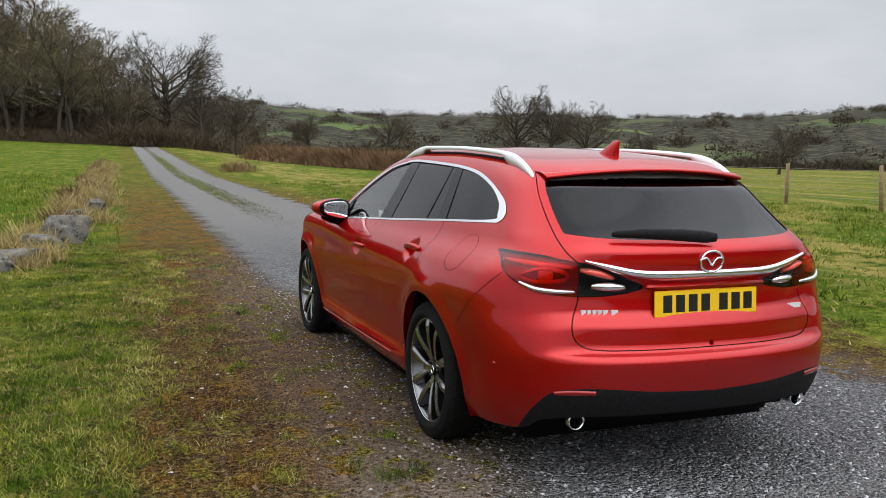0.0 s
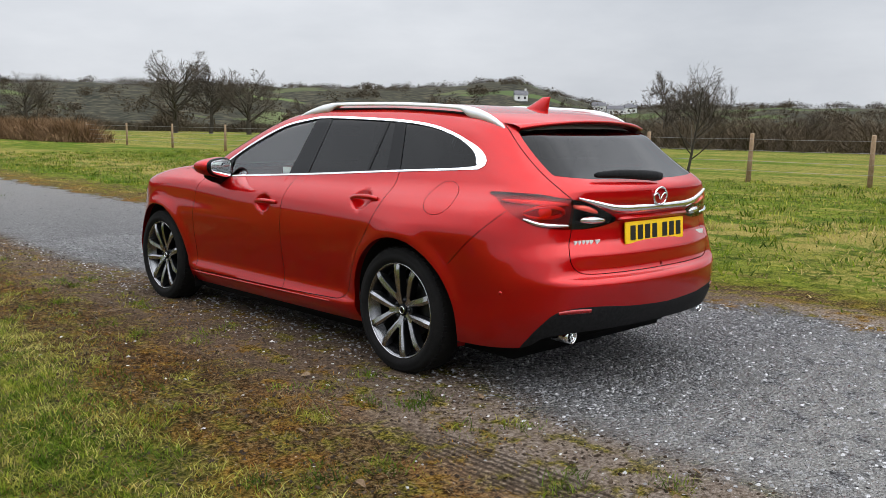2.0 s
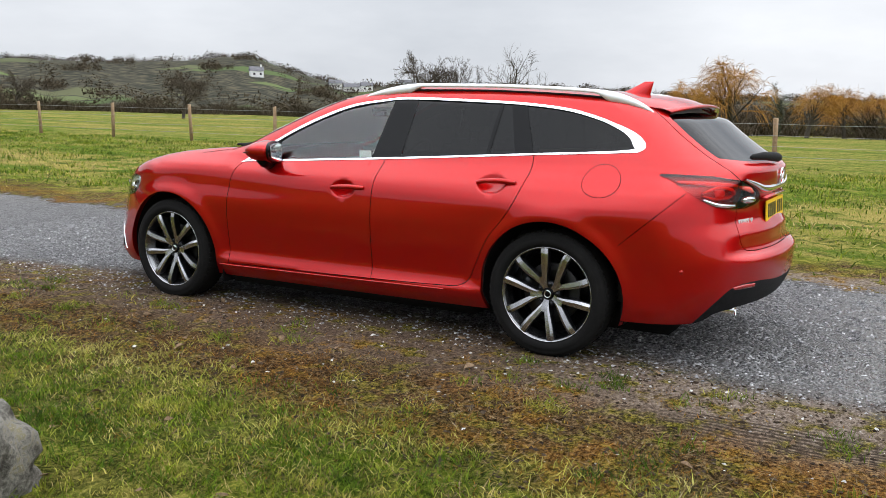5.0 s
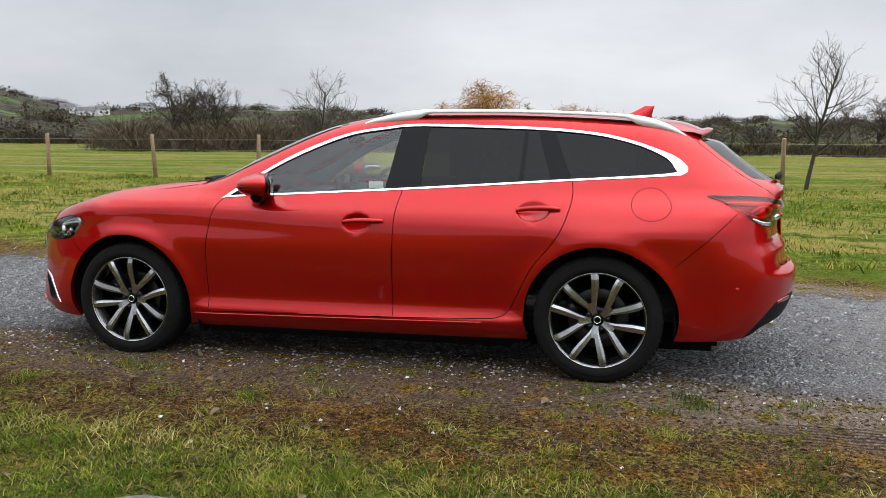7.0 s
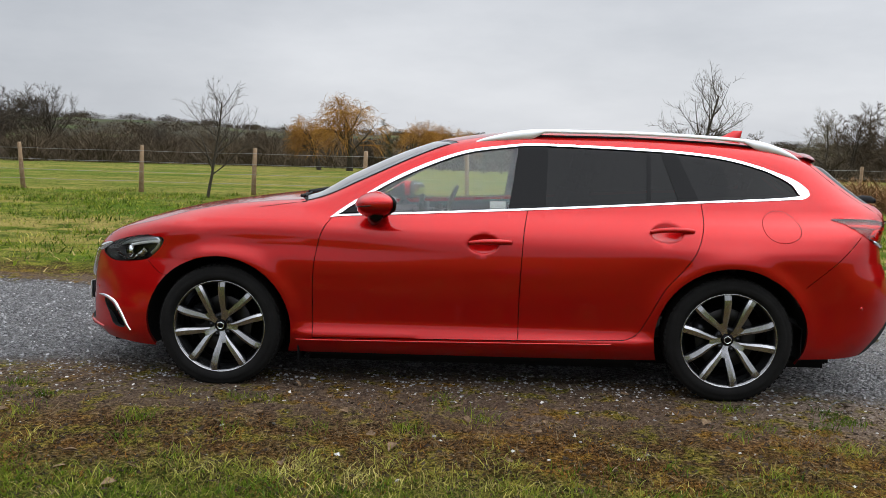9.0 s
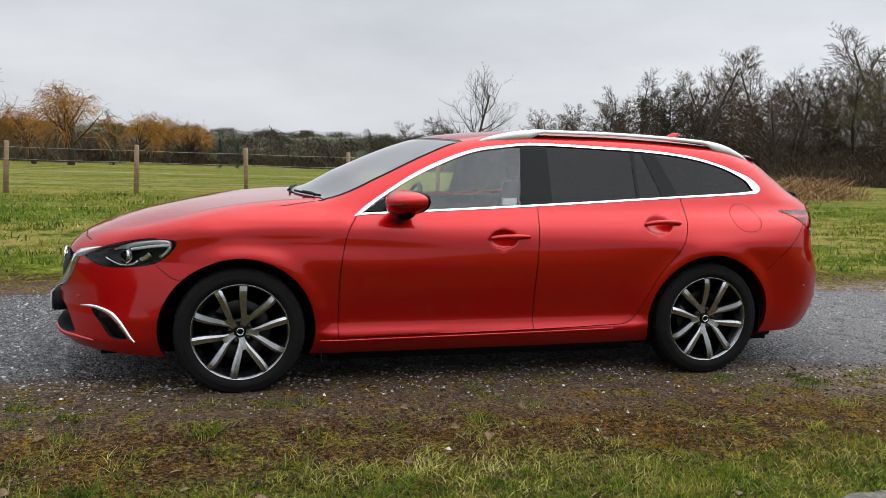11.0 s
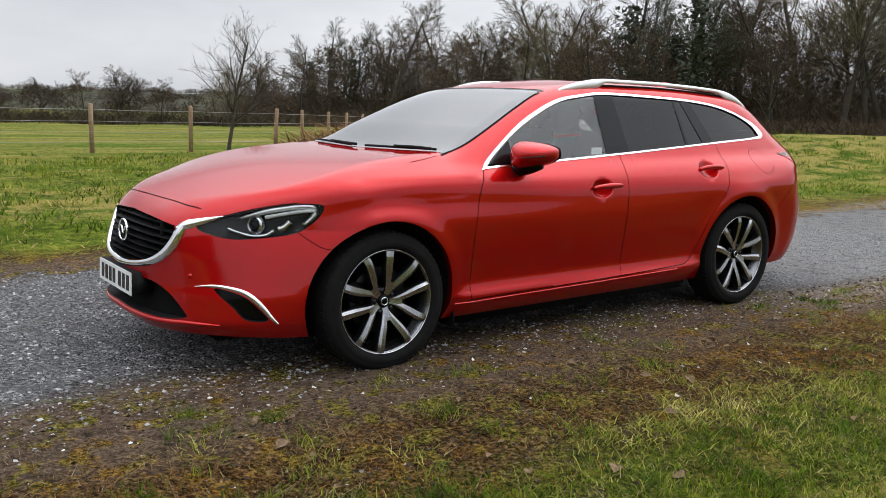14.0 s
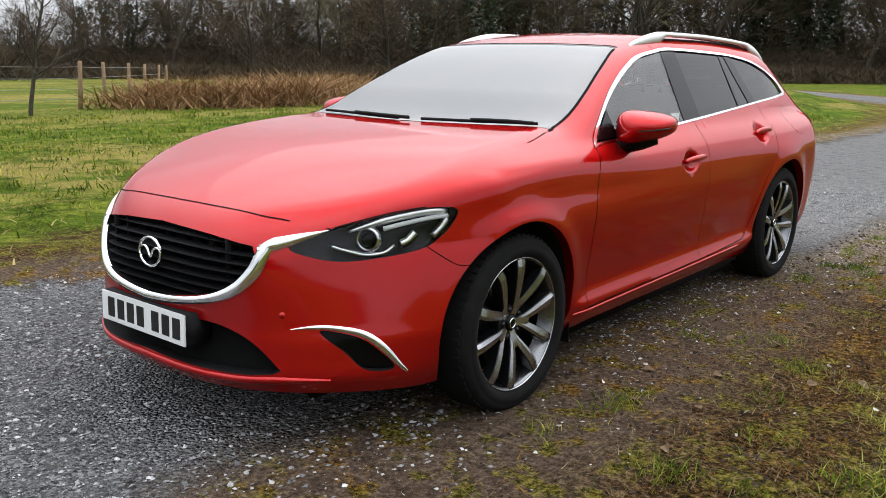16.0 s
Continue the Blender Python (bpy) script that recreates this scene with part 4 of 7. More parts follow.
    faces = [(i * 8 + j, i * 8 + (j + 1) % 8, i * 8 + 8 + (j + 1) % 8, i * 8 + 8 + j) for i in range(63) for j in range(8)] + [tuple(range(8)), tuple(63 * 8 + j for j in range(7, -1, -1))]
    rail = sheet("roof_rail", verts, faces, RAIL, car, "silver raised roof rail")
    v, f = tube(np.stack([side * centre[11:-9], yy[11:-9], base[11:-9] + 0.003], 1), 0.014, 6, 0.5)
    sheet("rail_channel", v, f, TRIM, rail, "black channel under the rail")
    # mud flaps behind the front wheels and at the back
    bm = bmesh.new()
    add_box(bm, side * 0.66, side * 0.850, 2.318, 2.326, 0.15, 0.34, 0.002)
    part("mud_flap", bm, TRIM, car, "black mud flap")
    bm = bmesh.new()
    add_box(bm, side * 0.66, side * 0.835, -0.400, -0.392, 0.23, 0.40, 0.002)
    part("mud_flap", bm, TRIM, car, "black mud flap")
    # exhaust
    v, f = lathe([(0.028, -0.10), (0.033, -0.10), (0.0365, 0.02), (0.037, 0.038), (0.034, 0.041), (0.031, 0.035), (0.029, -0.05)], 32)
    sheet("exhaust_tailpipe", [(side * 0.57 + p[1], -0.865 - p[0], 0.305 + p[2]) for p in v], f, CHROME, car, "round chrome exhaust tip")
    # a flat black disc stands for the shade inside the pipe
    v, f = lathe([(0.0005, -0.03), (0.030, -0.03)], 24)
    sheet("exhaust_bore", [(side * 0.57 + p[1], -0.865 - p[0], 0.305 + p[2]) for p in v], f, SEAL, car, "black disc standing for the shaded inside of the tailpipe")

    def ribbon(name, line, widths, mat, parent, lift=0.006, label="", n=40, back=0.006):
        """A raised strip that follows the skin."""
        p = flowing(line, n)
        w = np.interp(np.linspace(0, 1, n), np.linspace(0, 1, len(widths)), widths)
        d = np.gradient(p, axis=0)
        u = np.stack([-d[:, 1], d[:, 0]], 1) / np.linalg.norm(d, axis=1, keepdims=True)
        rows = []
        for off, up in ((-1, -back), (-0.9, lift * 0.6), (0, lift), (0.9, lift * 0.6), (1, -back)):
            q = skin(np.clip(p[:, 0] + u[:, 0] * w * off, S_REAR, S_FRONT), p[:, 1] + u[:, 1] * w * off)
            q[(p[:, 0] > S_FRONT - 1e-3) | (p[:, 0] < S_REAR + 1e-3), 0] = 0
            rows.append((q + slope(q) * up) * flip)
        verts = np.stack(rows, 1).reshape(-1, 3)
        faces = [(i * 5 + j, i * 5 + j + 1, i * 5 + j + 6, i * 5 + j + 5) for i in range(n - 1) for j in range(4)]
        return sheet(name, verts, faces, mat, parent, label)

    ribbon("chrome_bar", [(-0.925, 0.966), (-1.02, 0.938), (-1.10, 0.916), (-1.17, 0.906), (-1.22, 0.903), (-1.32, 0.903), (S_REAR, 0.903)], [0.005, 0.012, 0.017, 0.020, 0.020, 0.018, 0.018], CHROME, tailgate, 0.012, "bright chrome bar across the tailgate")
    ribbon("rear_reflector", [(-0.845, 0.432), (-0.90, 0.437), (-0.98, 0.437)], [0.008, 0.012, 0.010], RED_TUB, bumper_r, 0.005, "red reflector in the bumper", 16)
    ribbon("grille_chrome", [(S_FRONT, 0.487), (4.0, 0.500), (3.86, 0.524), (3.77, 0.562), (3.71, 0.620), (3.682, 0.675), (3.67, 0.705)], [0.017, 0.015, 0.014, 0.016, 0.020, 0.023, 0.022], CHROME, bumper_f, 0.016, "bright chrome wing under the grille", 60)
    ribbon("grille_chrome", [(3.692, 0.692), (3.655, 0.709), (3.60, 0.724), (3.54, 0.740), (3.475, 0.755)], [0.012, 0.021, 0.016, 0.010, 0.002], CHROME, bumper_f, 0.014, "bright chrome wing towards the headlamp", 30)
    ribbon("fog_chrome", [(3.595, 0.440), (3.53, 0.446), (3.463, 0.442), (3.38, 0.420), (3.325, 0.375), (3.275, 0.310), (3.25, 0.282)], [0.002, 0.007, 0.009, 0.011, 0.013, 0.011, 0.005], CHROME, bumper_f, 0.005, "bright chrome strip over the fog lamp", 40)
    ribbon("lip_edge", [(S_FRONT, 0.272), (3.93, 0.265), (3.76, 0.262), (3.62, 0.270), (3.48, 0.272)], [0.016, 0.016, 0.016, 0.014, 0.003], PAINT, bumper_f, 0.010, "red lower lip of the bumper", 40)
    ribbon("sill_edge", [(2.33, 0.272), (1.4, 0.283), (0.62, 0.296)], [0.004, 0.005, 0.004], PAINT, car, 0.006, "raised edge along the sill", 50)
    # the parking sensors
    for s0, z0, owner in ((-0.62, 0.52, bumper_r), (3.62, 0.485, bumper_f)):
        c = skin(np.array([s0]), np.array([z0]))
        n0 = slope(c)[0]
        m = Matrix.Translation(Vector(c[0] * flip)) @ Vector(n0 * flip).to_track_quat("X", "Z").to_matrix().to_4x4()
        v, f = lathe([(0.0004, 0.003), (0.009, 0.0025), (0.0115, -0.002)], 20)
        sheet("parking_sensor", [m @ Vector(p) for p in v], f, PAINT, owner, "round red parking sensor")
    # head lamp: tub, projector, reflectors, light blade, lens
    head = panel("headlamp", ["head_lamp"], LENS, car, "clear headlamp with a dark housing", side=side, sink=-0.001)
    panel("housing", ["head_lamp"], LAMP_DARK, head, "dark lamp housing", side=side, shape=lambda uv: 0.012 + 0.055 * np.clip(1 - ((uv[:, 0] - 3.30) / 0.26) ** 2, 0, 1) * np.clip(1 - ((uv[:, 1] - 0.735) / 0.085) ** 2, 0, 1))
    c = skin(np.array([3.345]), np.array([0.722]))
    n0 = slope(c)[0]
    aim = (Vector(n0 * flip) + Vector((0, 1.2, 0))).normalized()
    m = Matrix.Translation(Vector((c[0] - n0 * 0.035) * flip)) @ aim.to_track_quat("X", "Z").to_matrix().to_4x4()
    v, f = lathe([(0.0004, 0.030), (0.012, 0.027), (0.022, 0.018), (0.027, 0.004), (0.027, -0.01)], 28)
    sheet("projector_lens", [m @ Vector(p) for p in v], f, GLOSS_BLACK, head, "round projector lens")
    v, f = lathe([(0.028, -0.01), (0.030, 0.014), (0.038, 0.016), (0.046, 0.004), (0.046, -0.01)], 32)
    sheet("projector_ring", [m @ Vector(p) for p in v], f, REFLECTOR, head, "bright ring round the projector")
    for line, radius in (([(3.47, 0.706), (3.42, 0.690), (3.36, 0.674), (3.30, 0.678), (3.265, 0.70)], 0.009), ([(3.245, 0.702), (3.22, 0.712), (3.195, 0.736)], 0.019)):
        p = flowing(line, 20)
        q = skin(p[:, 0], p[:, 1])
        v, f = tube((q - slope(q) * 0.022) * flip, radius, 8)
        sheet("reflector", v, f, REFLECTOR, head, "bright lamp reflector")
    p = flowing([(3.30, 0.756), (3.22, 0.772), (3.14, 0.784), (3.085, 0.786)], 16)
    q = skin(p[:, 0], p[:, 1])
    v, f = tube((q - slope(q) * 0.008) * flip, 0.008, 8)
    sheet("light_blade", v, f, WHITE_PLATE, head, "white daytime light blade")
    p = flowing([(3.41, 0.752), (3.30, 0.783), (3.20, 0.800), (3.12, 0.805), (3.085, 0.795), (3.10, 0.757), (3.14, 0.72)], 30)
    q = skin(p[:, 0], p[:, 1])
    v, f = tube((q - slope(q) * 0.016) * flip, [0.004 + 0.010 * min(1, i / 8) for i in range(30)], 8)
    sheet("lamp_bezel", v, f, SATIN, head, "silver bezel inside the lamp")
    hole_wall("housing_wall", np.concatenate([HEAD_LAMP, HEAD_LAMP[:1]]), 0.03, LAMP_DARK, head, "dark lamp housing edge", (side,))
    # fog lamp pocket
    panel("fog_pocket", ["fog_hole"], GLOSS_BLACK, bumper_f, "black fog lamp pocket", side=side, shape=lambda uv: 0.006 + 0.03 * np.clip(1 - ((uv[:, 0] - 3.37) / 0.09) ** 2, 0, 1))

# ---- nose: grille, intake, plate, badge ----
panel("grille_back", ["grille_hole"], SEAL, bumper_f, "black grille backing", both=True, sink=0.075)
panel("intake_mesh", ["intake_hole"], SEAL, bumper_f, "black lower intake", both=True, sink=0.06)
hole_wall("intake_edge", INTAKE, 0.10, TRIM, bumper_f, "black intake edge")
hole_wall("grille_edge", GRILLE, 0.08, SEAL, bumper_f, "black grille edge")
hole_wall("fog_edge", np.concatenate([FOG, FOG[:1]]), 0.03, TRIM, bumper_f, "black fog pocket edge")
half_width = lambda z: np.interp(z, [0.505, 0.53, 0.57, 0.62, 0.68, 0.71, 0.735], [0.12, 0.27, 0.385, 0.425, 0.435, 0.42, 0.25])
for k in range(7):
    z0 = 0.527 + 0.030 * k
    reach = float(half_width(z0)) - 0.004
    x = np.linspace(-reach, reach, 40)
    y = cast(np.stack([np.abs(x), 0 * x + 2.0, 0 * x + z0], 1), np.array([[0, 1.0, 0]]).repeat(40, 0), 2.4)[:, 1]
    bow = z0 - 0.018 * (x / 0.44) ** 2 + 0.006
    rows = []
    for dy, dz in ((-0.012, 0.0035), (-0.022, -0.003), (-0.065, -0.006), (-0.06, 0.006)):
        rows.append(np.stack([x, y + dy, bow + dz], 1))
    v = np.stack(rows, 1).reshape(-1, 3)
    f = [(i * 4 + j, i * 4 + (j + 1) % 4, i * 4 + 4 + (j + 1) % 4, i * 4 + 4 + j) for i in range(39) for j in range(4)]
    sheet("grille_slat", v, f, TRIM, bumper_f, "black horizontal grille slat", smooth=False)
for x0 in np.linspace(-0.34, 0.34, 9):
    bm = bmesh.new()
    add_box(bm, x0 - 0.004, x0 + 0.004, 3.60, 3.64, 0.52, 0.72)
    part("grille_rib", bm, SEAL, bumper_f)


def oval_badge(parent, place, lean, width, height):
    """An oval ring with a plain winged bar across it."""
    m = Matrix.Translation(place) @ lean
    ring = []
    for i in range(49):
        a = 2 * math.pi * i / 48
        ring.append(m @ Vector((math.cos(a) * width / 2, 0, math.sin(a) * height / 2)))
    v, f = tube(ring, 0.0065, 8, 0.8, caps=False)
    badge = sheet("badge", v, f, CHROME, parent, "plain chrome oval badge")
    wing = [m @ Vector((x * width / 2, -0.001, z * height / 2)) for x, z in ((-0.97, 0.22), (-0.6, 0.34), (-0.3, 0.16), (0, -0.34), (0.3, 0.16), (0.6, 0.34), (0.97, 0.22))]
    v, f = tube(flowing([tuple(p) for p in wing], 32), 0.0055, 8, 0.9)
    sheet("badge_bar", v, f, CHROME, badge)
    return badge


y_badge = float(cast(np.array([[0.0, 2.0, 0.64]]), np.array([[0, 1.0, 0]]), 2.4)[0, 1])
oval_badge(bumper_f, (0, y_badge - 0.002, 0.640), pose(0, 0, 0, 4), 0.128, 0.100)
oval_badge(tailgate, (0, -0.992, 0.957), pose(0, 0, 0, 4), 0.112, 0.088)


def number_plate(name, mat, parent, place, lean, label):
    """A plate whose characters are plain bars."""
    bm = bmesh.new()
    add_box(bm, -0.26, 0.26, -0.006, 0.0, -0.0555, 0.0555, 0.003)
    plate = part(name, bm, mat, parent, label, smooth=False)
    plate.matrix_local = Matrix.Translation(place) @ lean
    for k, x in enumerate((-0.195, -0.132, -0.069, -0.006, 0.085, 0.148, 0.211)):
        bm = bmesh.new()
        add_box(bm, x - 0.022, x + 0.022, -0.0075, -0.0055, -0.036, 0.036, 0.0006)
        part("plate_bar", bm, PLATE_INK, plate, "plain black bar", smooth=False)
    return plate


number_plate("rear_number_plate", YELLOW_PLATE, tailgate, (0.0, -0.964, 0.783), pose(0, 0, 0, -3), "yellow rear plate with plain black bars")
number_plate("front_number_plate", WHITE_PLATE, bumper_f, (0.0, 3.754, 0.415), pose(0, 0, 0, -2, 0, 180), "white front plate with plain black bars")
bm = bmesh.new()
add_box(bm, -0.262, 0.262, 3.66, 3.747, 0.362, 0.468, 0.004)
part("plate_holder", bm, TRIM, bumper_f, "black plate holder")
bm = bmesh.new()
add_box(bm, -0.30, 0.30, -0.972, -0.93, 0.846, 0.866, 0.008)
part("plate_light_bar", bm, PAINT, tailgate)
# badges in script become plain bars
for x0, x1, z0 in ((-0.555, -0.535, 0.752), (-0.530, -0.514, 0.752), (-0.509, -0.493, 0.752), (-0.488, -0.472, 0.752), (-0.467, -0.447, 0.752), (-0.435, -0.405, 0.752), (0.47, 0.555, 0.735)):
    bm = bmesh.new()
    xs = np.array([abs(x0 + x1) / 2])
    y0 = float(cast(np.array([[xs[0], 0.2, z0]]), np.array([[0, -1.0, 0]]), 2.0)[0, 1])
    add_box(bm, x0, x1, y0 - 0.004, y0 + 0.01, z0 - 0.011, z0 + 0.011, 0.001)
    part("lettering_bar", bm, LETTER, tailgate, "plain silver bar in place of lettering", smooth=False)

# ---- roof fin, spoiler lip, wipers ----
fin_z = float(deck(np.array([0.0]), np.array([-0.20]))[0, 2])
bm = bmesh.new()
rows = []
for t in np.linspace(0, 1, 12):
    w, h = 0.036 * (1 - t) ** 0.8 + 0.002, 0.074 * t
    y_f, y_b = -0.040 - 0.165 * t ** 0.85, -0.240 - 0.018 * t
    rows.append([bm.verts.new((w * math.sin(a) * (1 if a < math.pi else 1), (y_f + y_b) / 2 + (y_f - y_b) / 2 * math.cos(a), fin_z - 0.006 + h)) for a in np.linspace(0, 2 * math.pi, 20, endpoint=False)])
for a, b in zip(rows, rows[1:]):
    for k in range(20):
        bm.faces.new((a[k], a[(k + 1) % 20], b[(k + 1) % 20], b[k]))
bm.faces.new(rows[-1])
part("roof_antenna", bm, PAINT, car, "red shark-fin aerial")

x = np.linspace(-0.53, 0.53, 50)
tip = -0.592 + 0.36 * np.abs(x) ** 2.4
low = 1.318 - 0.13 * x * x
edge_y = np.interp(np.abs(x), PLAN_EDGE[::-1][:60, 0], PLAN_EDGE[::-1][:60, 1])
top_z = deck(np.abs(x), edge_y + 0.012)[:, 2]
rows = [np.stack([x, edge_y + 0.012, top_z + 0.0015], 1), np.stack([x, (edge_y + tip) / 2, top_z * 0.45 + (low + 0.018) * 0.55 + 0.006], 1), np.stack([x, tip, low + 0.014], 1), np.stack([x, tip + 0.004, low + 0.004], 1), np.stack([x, tip + 0.06, low - 0.004], 1)]
v = np.stack(rows, 1).reshape(-1, 3)
sheet("roof_spoiler", v, [(i * 5 + j, i * 5 + j + 1, i * 5 + j + 6, i * 5 + j + 5) for i in range(49) for j in range(4)], PAINT, tailgate, "red spoiler over the rear window")


def wiper(name, pts, parent, lift, thick=0.008):
    q = np.array(pts, float)
    p = flowing([tuple(a) for a in q], 24)
    on = deck(np.abs(p[:, 0]), p[:, 1]) if q[0, 1] > 0 else None
    p = np.stack([p[:, 0], p[:, 1], (on[:, 2] + lift) if on is not None else p[:, 2]], 1)
    v, f = tube(p, [thick] * 24, 6, 1.3)
    return sheet(name, v, f, TRIM, parent, "black wiper")


wiper("wiper_blade", [(0.02, 2.415, 0), (0.30, 2.372, 0), (0.60, 2.318, 0)], car, 0.010, 0.0055)
wiper("wiper_arm", [(-0.05, 2.425, 0), (0.08, 2.410, 0), (0.34, 2.372, 0)], car, 0.017, 0.0065)
wiper("wiper_blade", [(-0.66, 2.312, 0), (-0.40, 2.365, 0), (-0.10, 2.398, 0)], car, 0.010, 0.0055)
wiper("wiper_arm", [(-0.66, 2.345, 0), (-0.55, 2.345, 0), (-0.36, 2.375, 0)], car, 0.017, 0.0065)
v, f = tube([(0.03, -0.975, 1.055), (-0.02, -0.972, 1.058), (-0.12, -0.962, 1.066), (-0.28, -0.940, 1.074), (-0.41, -0.908, 1.072), (-0.43, -0.902, 1.070)], [0.010, 0.014, 0.014, 0.012, 0.008, 0.004], 8, 1.8)
sheet("rear_wiper", v, f, TRIM, tailgate, "black rear wiper")

# ---- underside and cabin ----
bm = bmesh.new()
add_box(bm, -0.67, 0.67, -0.62, 3.05, 0.145, 0.30, 0.03)
add_box(bm, -0.825, 0.825, 0.44, 2.30, 0.150, 0.30, 0.03)
add_box(bm, -0.60, 0.60, 3.0, 3.50, 0.175, 0.30, 0.03)
add_box(bm, -0.56, 0.56, -0.90, -0.60, 0.28, 0.40, 0.04)
part("underbody", bm, SEAL, car, "black underbody")
bm = bmesh.new()
add_box(bm, -0.70, 0.70, -0.80, 2.30, 0.30, 0.42, 0.02)
part("cabin_floor", bm, CABIN, car, "charcoal cabin floor")
bm = bmesh.new()
add_box(bm, -0.50, 0.50, 2.36, 3.40, 0.30, 0.70, 0.05)
part("engine_bay", bm, SEAL, car, "dark engine bay")


def seat_at(x, y, wide):
    bm = bmesh.new()
    add_box(bm, x - wide / 2, x + wide / 2, y - 0.22, y + 0.28, 0.44, 0.62, 0.05)
    seat = part("seat", bm, LEATHER, car, "black leather seat")
    bm = bmesh.new()
    add_box(bm, -wide / 2, wide / 2, -0.07, 0.07, 0.0, 0.58, 0.05)
    part("backrest", bm, LEATHER, seat).matrix_local = Matrix.Translation((x, y - 0.20, 0.56)) @ pose(0, 0, 0, 16)
    for dx in ((0,) if wide < 0.7 else (-0.4, 0.4)):
        bm = bmesh.new()
        add_box(bm, -0.125, 0.125, -0.05, 0.05, 0.0, 0.17, 0.04)
        add_box(bm, -0.06, -0.045, -0.008, 0.008, -0.09, 0.03)
        add_box(bm, 0.045, 0.06, -0.008, 0.008, -0.09, 0.03)
        part("headrest", bm, LEATHER, seat).matrix_local = Matrix.Translation((x + dx, y - 0.385, 1.165)) @ pose(0, 0, 0, 12)
    return seat


seat_at(-0.36, 1.10, 0.50)
seat_at(0.36, 1.10, 0.50)
seat_at(0.0, 0.20, 1.26)
bm = bmesh.new()
add_box(bm, -0.70, 0.70, 1.72, 2.28, 0.62, 0.93, 0.08)
add_box(bm, 0.20, 0.52, 1.66, 1.80, 0.84, 0.965, 0.04)
dash = part("dashboard", bm, CABIN, car, "charcoal dashboard")
bm = bmesh.new()
add_box(bm, -0.10, 0.10, 1.70, 1.725, 0.93, 1.04, 0.008)
part("display_screen", bm, GLOSS_BLACK, dash, "dark dashboard screen")
rim_pts = [Vector((0.36 + 0.185 * math.cos(a), 1.58 - 0.07 * math.sin(a), 0.90 + 0.172 * math.sin(a))) for a in np.linspace(0, 2 * math.pi, 41)]
v, f = tube(rim_pts, 0.015, 8, 1.0, caps=False)
steer = sheet("steering_wheel", v, f, LEATHER, car, "black steering wheel")
for a in (0.0, math.pi, 1.5 * math.pi):
    v, f = tube([(0.36, 1.60, 0.90), (0.36 + 0.18 * math.cos(a), 1.58 - 0.07 * math.sin(a), 0.90 + 0.17 * math.sin(a))], 0.016, 6)
    sheet("spoke", v, f, SATIN, steer, "silver wheel spoke")
bm = bmesh.new()
add_box(bm, 0.30, 0.42, 1.575, 1.66, 0.84, 0.955, 0.03)
part("airbag_boss", bm, LEATHER, steer)
bm = bmesh.new()
add_box(bm, -0.12, 0.12, 1.60, 1.64, 1.245, 1.305, 0.015)
part("rear_view_mirror", bm, GLOSS_BLACK, car, "black rear-view mirror under the windscreen")
# a white parking slip behind the driver's glass
q = skin(np.array([1.235]), np.array([1.025]))[0]
bm = bmesh.new()
add_box(bm, -(q[0] - 0.016), -(q[0] - 0.0145), 1.20, 1.285, 1.005, 1.045)
part("paper_slip", bm, PAPER, car, "small white paper slip inside the window", smooth=False)
car.matrix_world = Matrix.Translation((0, 1.35, 0)) @ pose(0, 0, 0, 0, 0, 0.7) @ Matrix.Translation((0, -1.35, 0)) @ pose(0, 0, 0, -0.5, 0, 0)

# ---- the lie of the land ----
def land(x, y):
    x, y = np.asarray(x, float), np.asarray(y, float)
    z = -0.012 * np.clip(x - 17, 0, 170)
    z = z + 0.0205 * np.clip(y - 42, 0, 160) * (1 - np.clip((x - 4) / 14, 0, 1)) * (1 + 0.55 * np.clip(-x / 25, 0, 1))
    z = z + 0.85 * np.exp(-(((x - 9.5) / 4.2) ** 2) ** 1.5 - (((y + 19) / 6.5) ** 2) ** 1.5)
    return z


def ripple(x, y):
    """Small relief of the soil in the near field: bumps, tyre marks, the verge's slight bank."""
    z = np.zeros_like(x)
    for k, (f, a) in enumerate(((0.9, 0.022), (2.3, 0.012), (5.1, 0.007), (11.0, 0.005))):
        z += a * (np.sin(f * x * 1.3 + 1.7 * k + 1.9 * np.sin(f * y * 0.7)) * np.sin(f * y * 1.1 + 0.6 * k + 1.3 * np.sin(f * x * 0.9)))
    rough = np.clip((np.abs(x - 0.6) - 1.3) / 0.8, 0.15, 1)
    z *= rough
    tread = np.exp(-(((x + 1.39 + 0.06 * (y + 1.55)) / 0.13) ** 4)) * np.exp(-(((y + 1.75) / 0.85) ** 4))
    z -= tread * 0.012
    z -= 0.018 * np.exp(-((x + 0.0) / 1.3) ** 4 - ((y - 3.2) / 1.6) ** 4)
    return z


def spread(fine0, fine1, step, far0, far1, grow=1.16):
    """Coordinates, even between fine0 and fine1 and wider and wider outside."""
    mid = list(np.arange(fine0, fine1 + 1e-6, step))
    s, v = step, fine1
    while v < far1:
        s *= grow
        v += s
        mid.append(v)
    s, v = step, fine0
    while v > far0:
        s *= grow
        v -= s
        mid.insert(0, v)
    return np.array(mid)


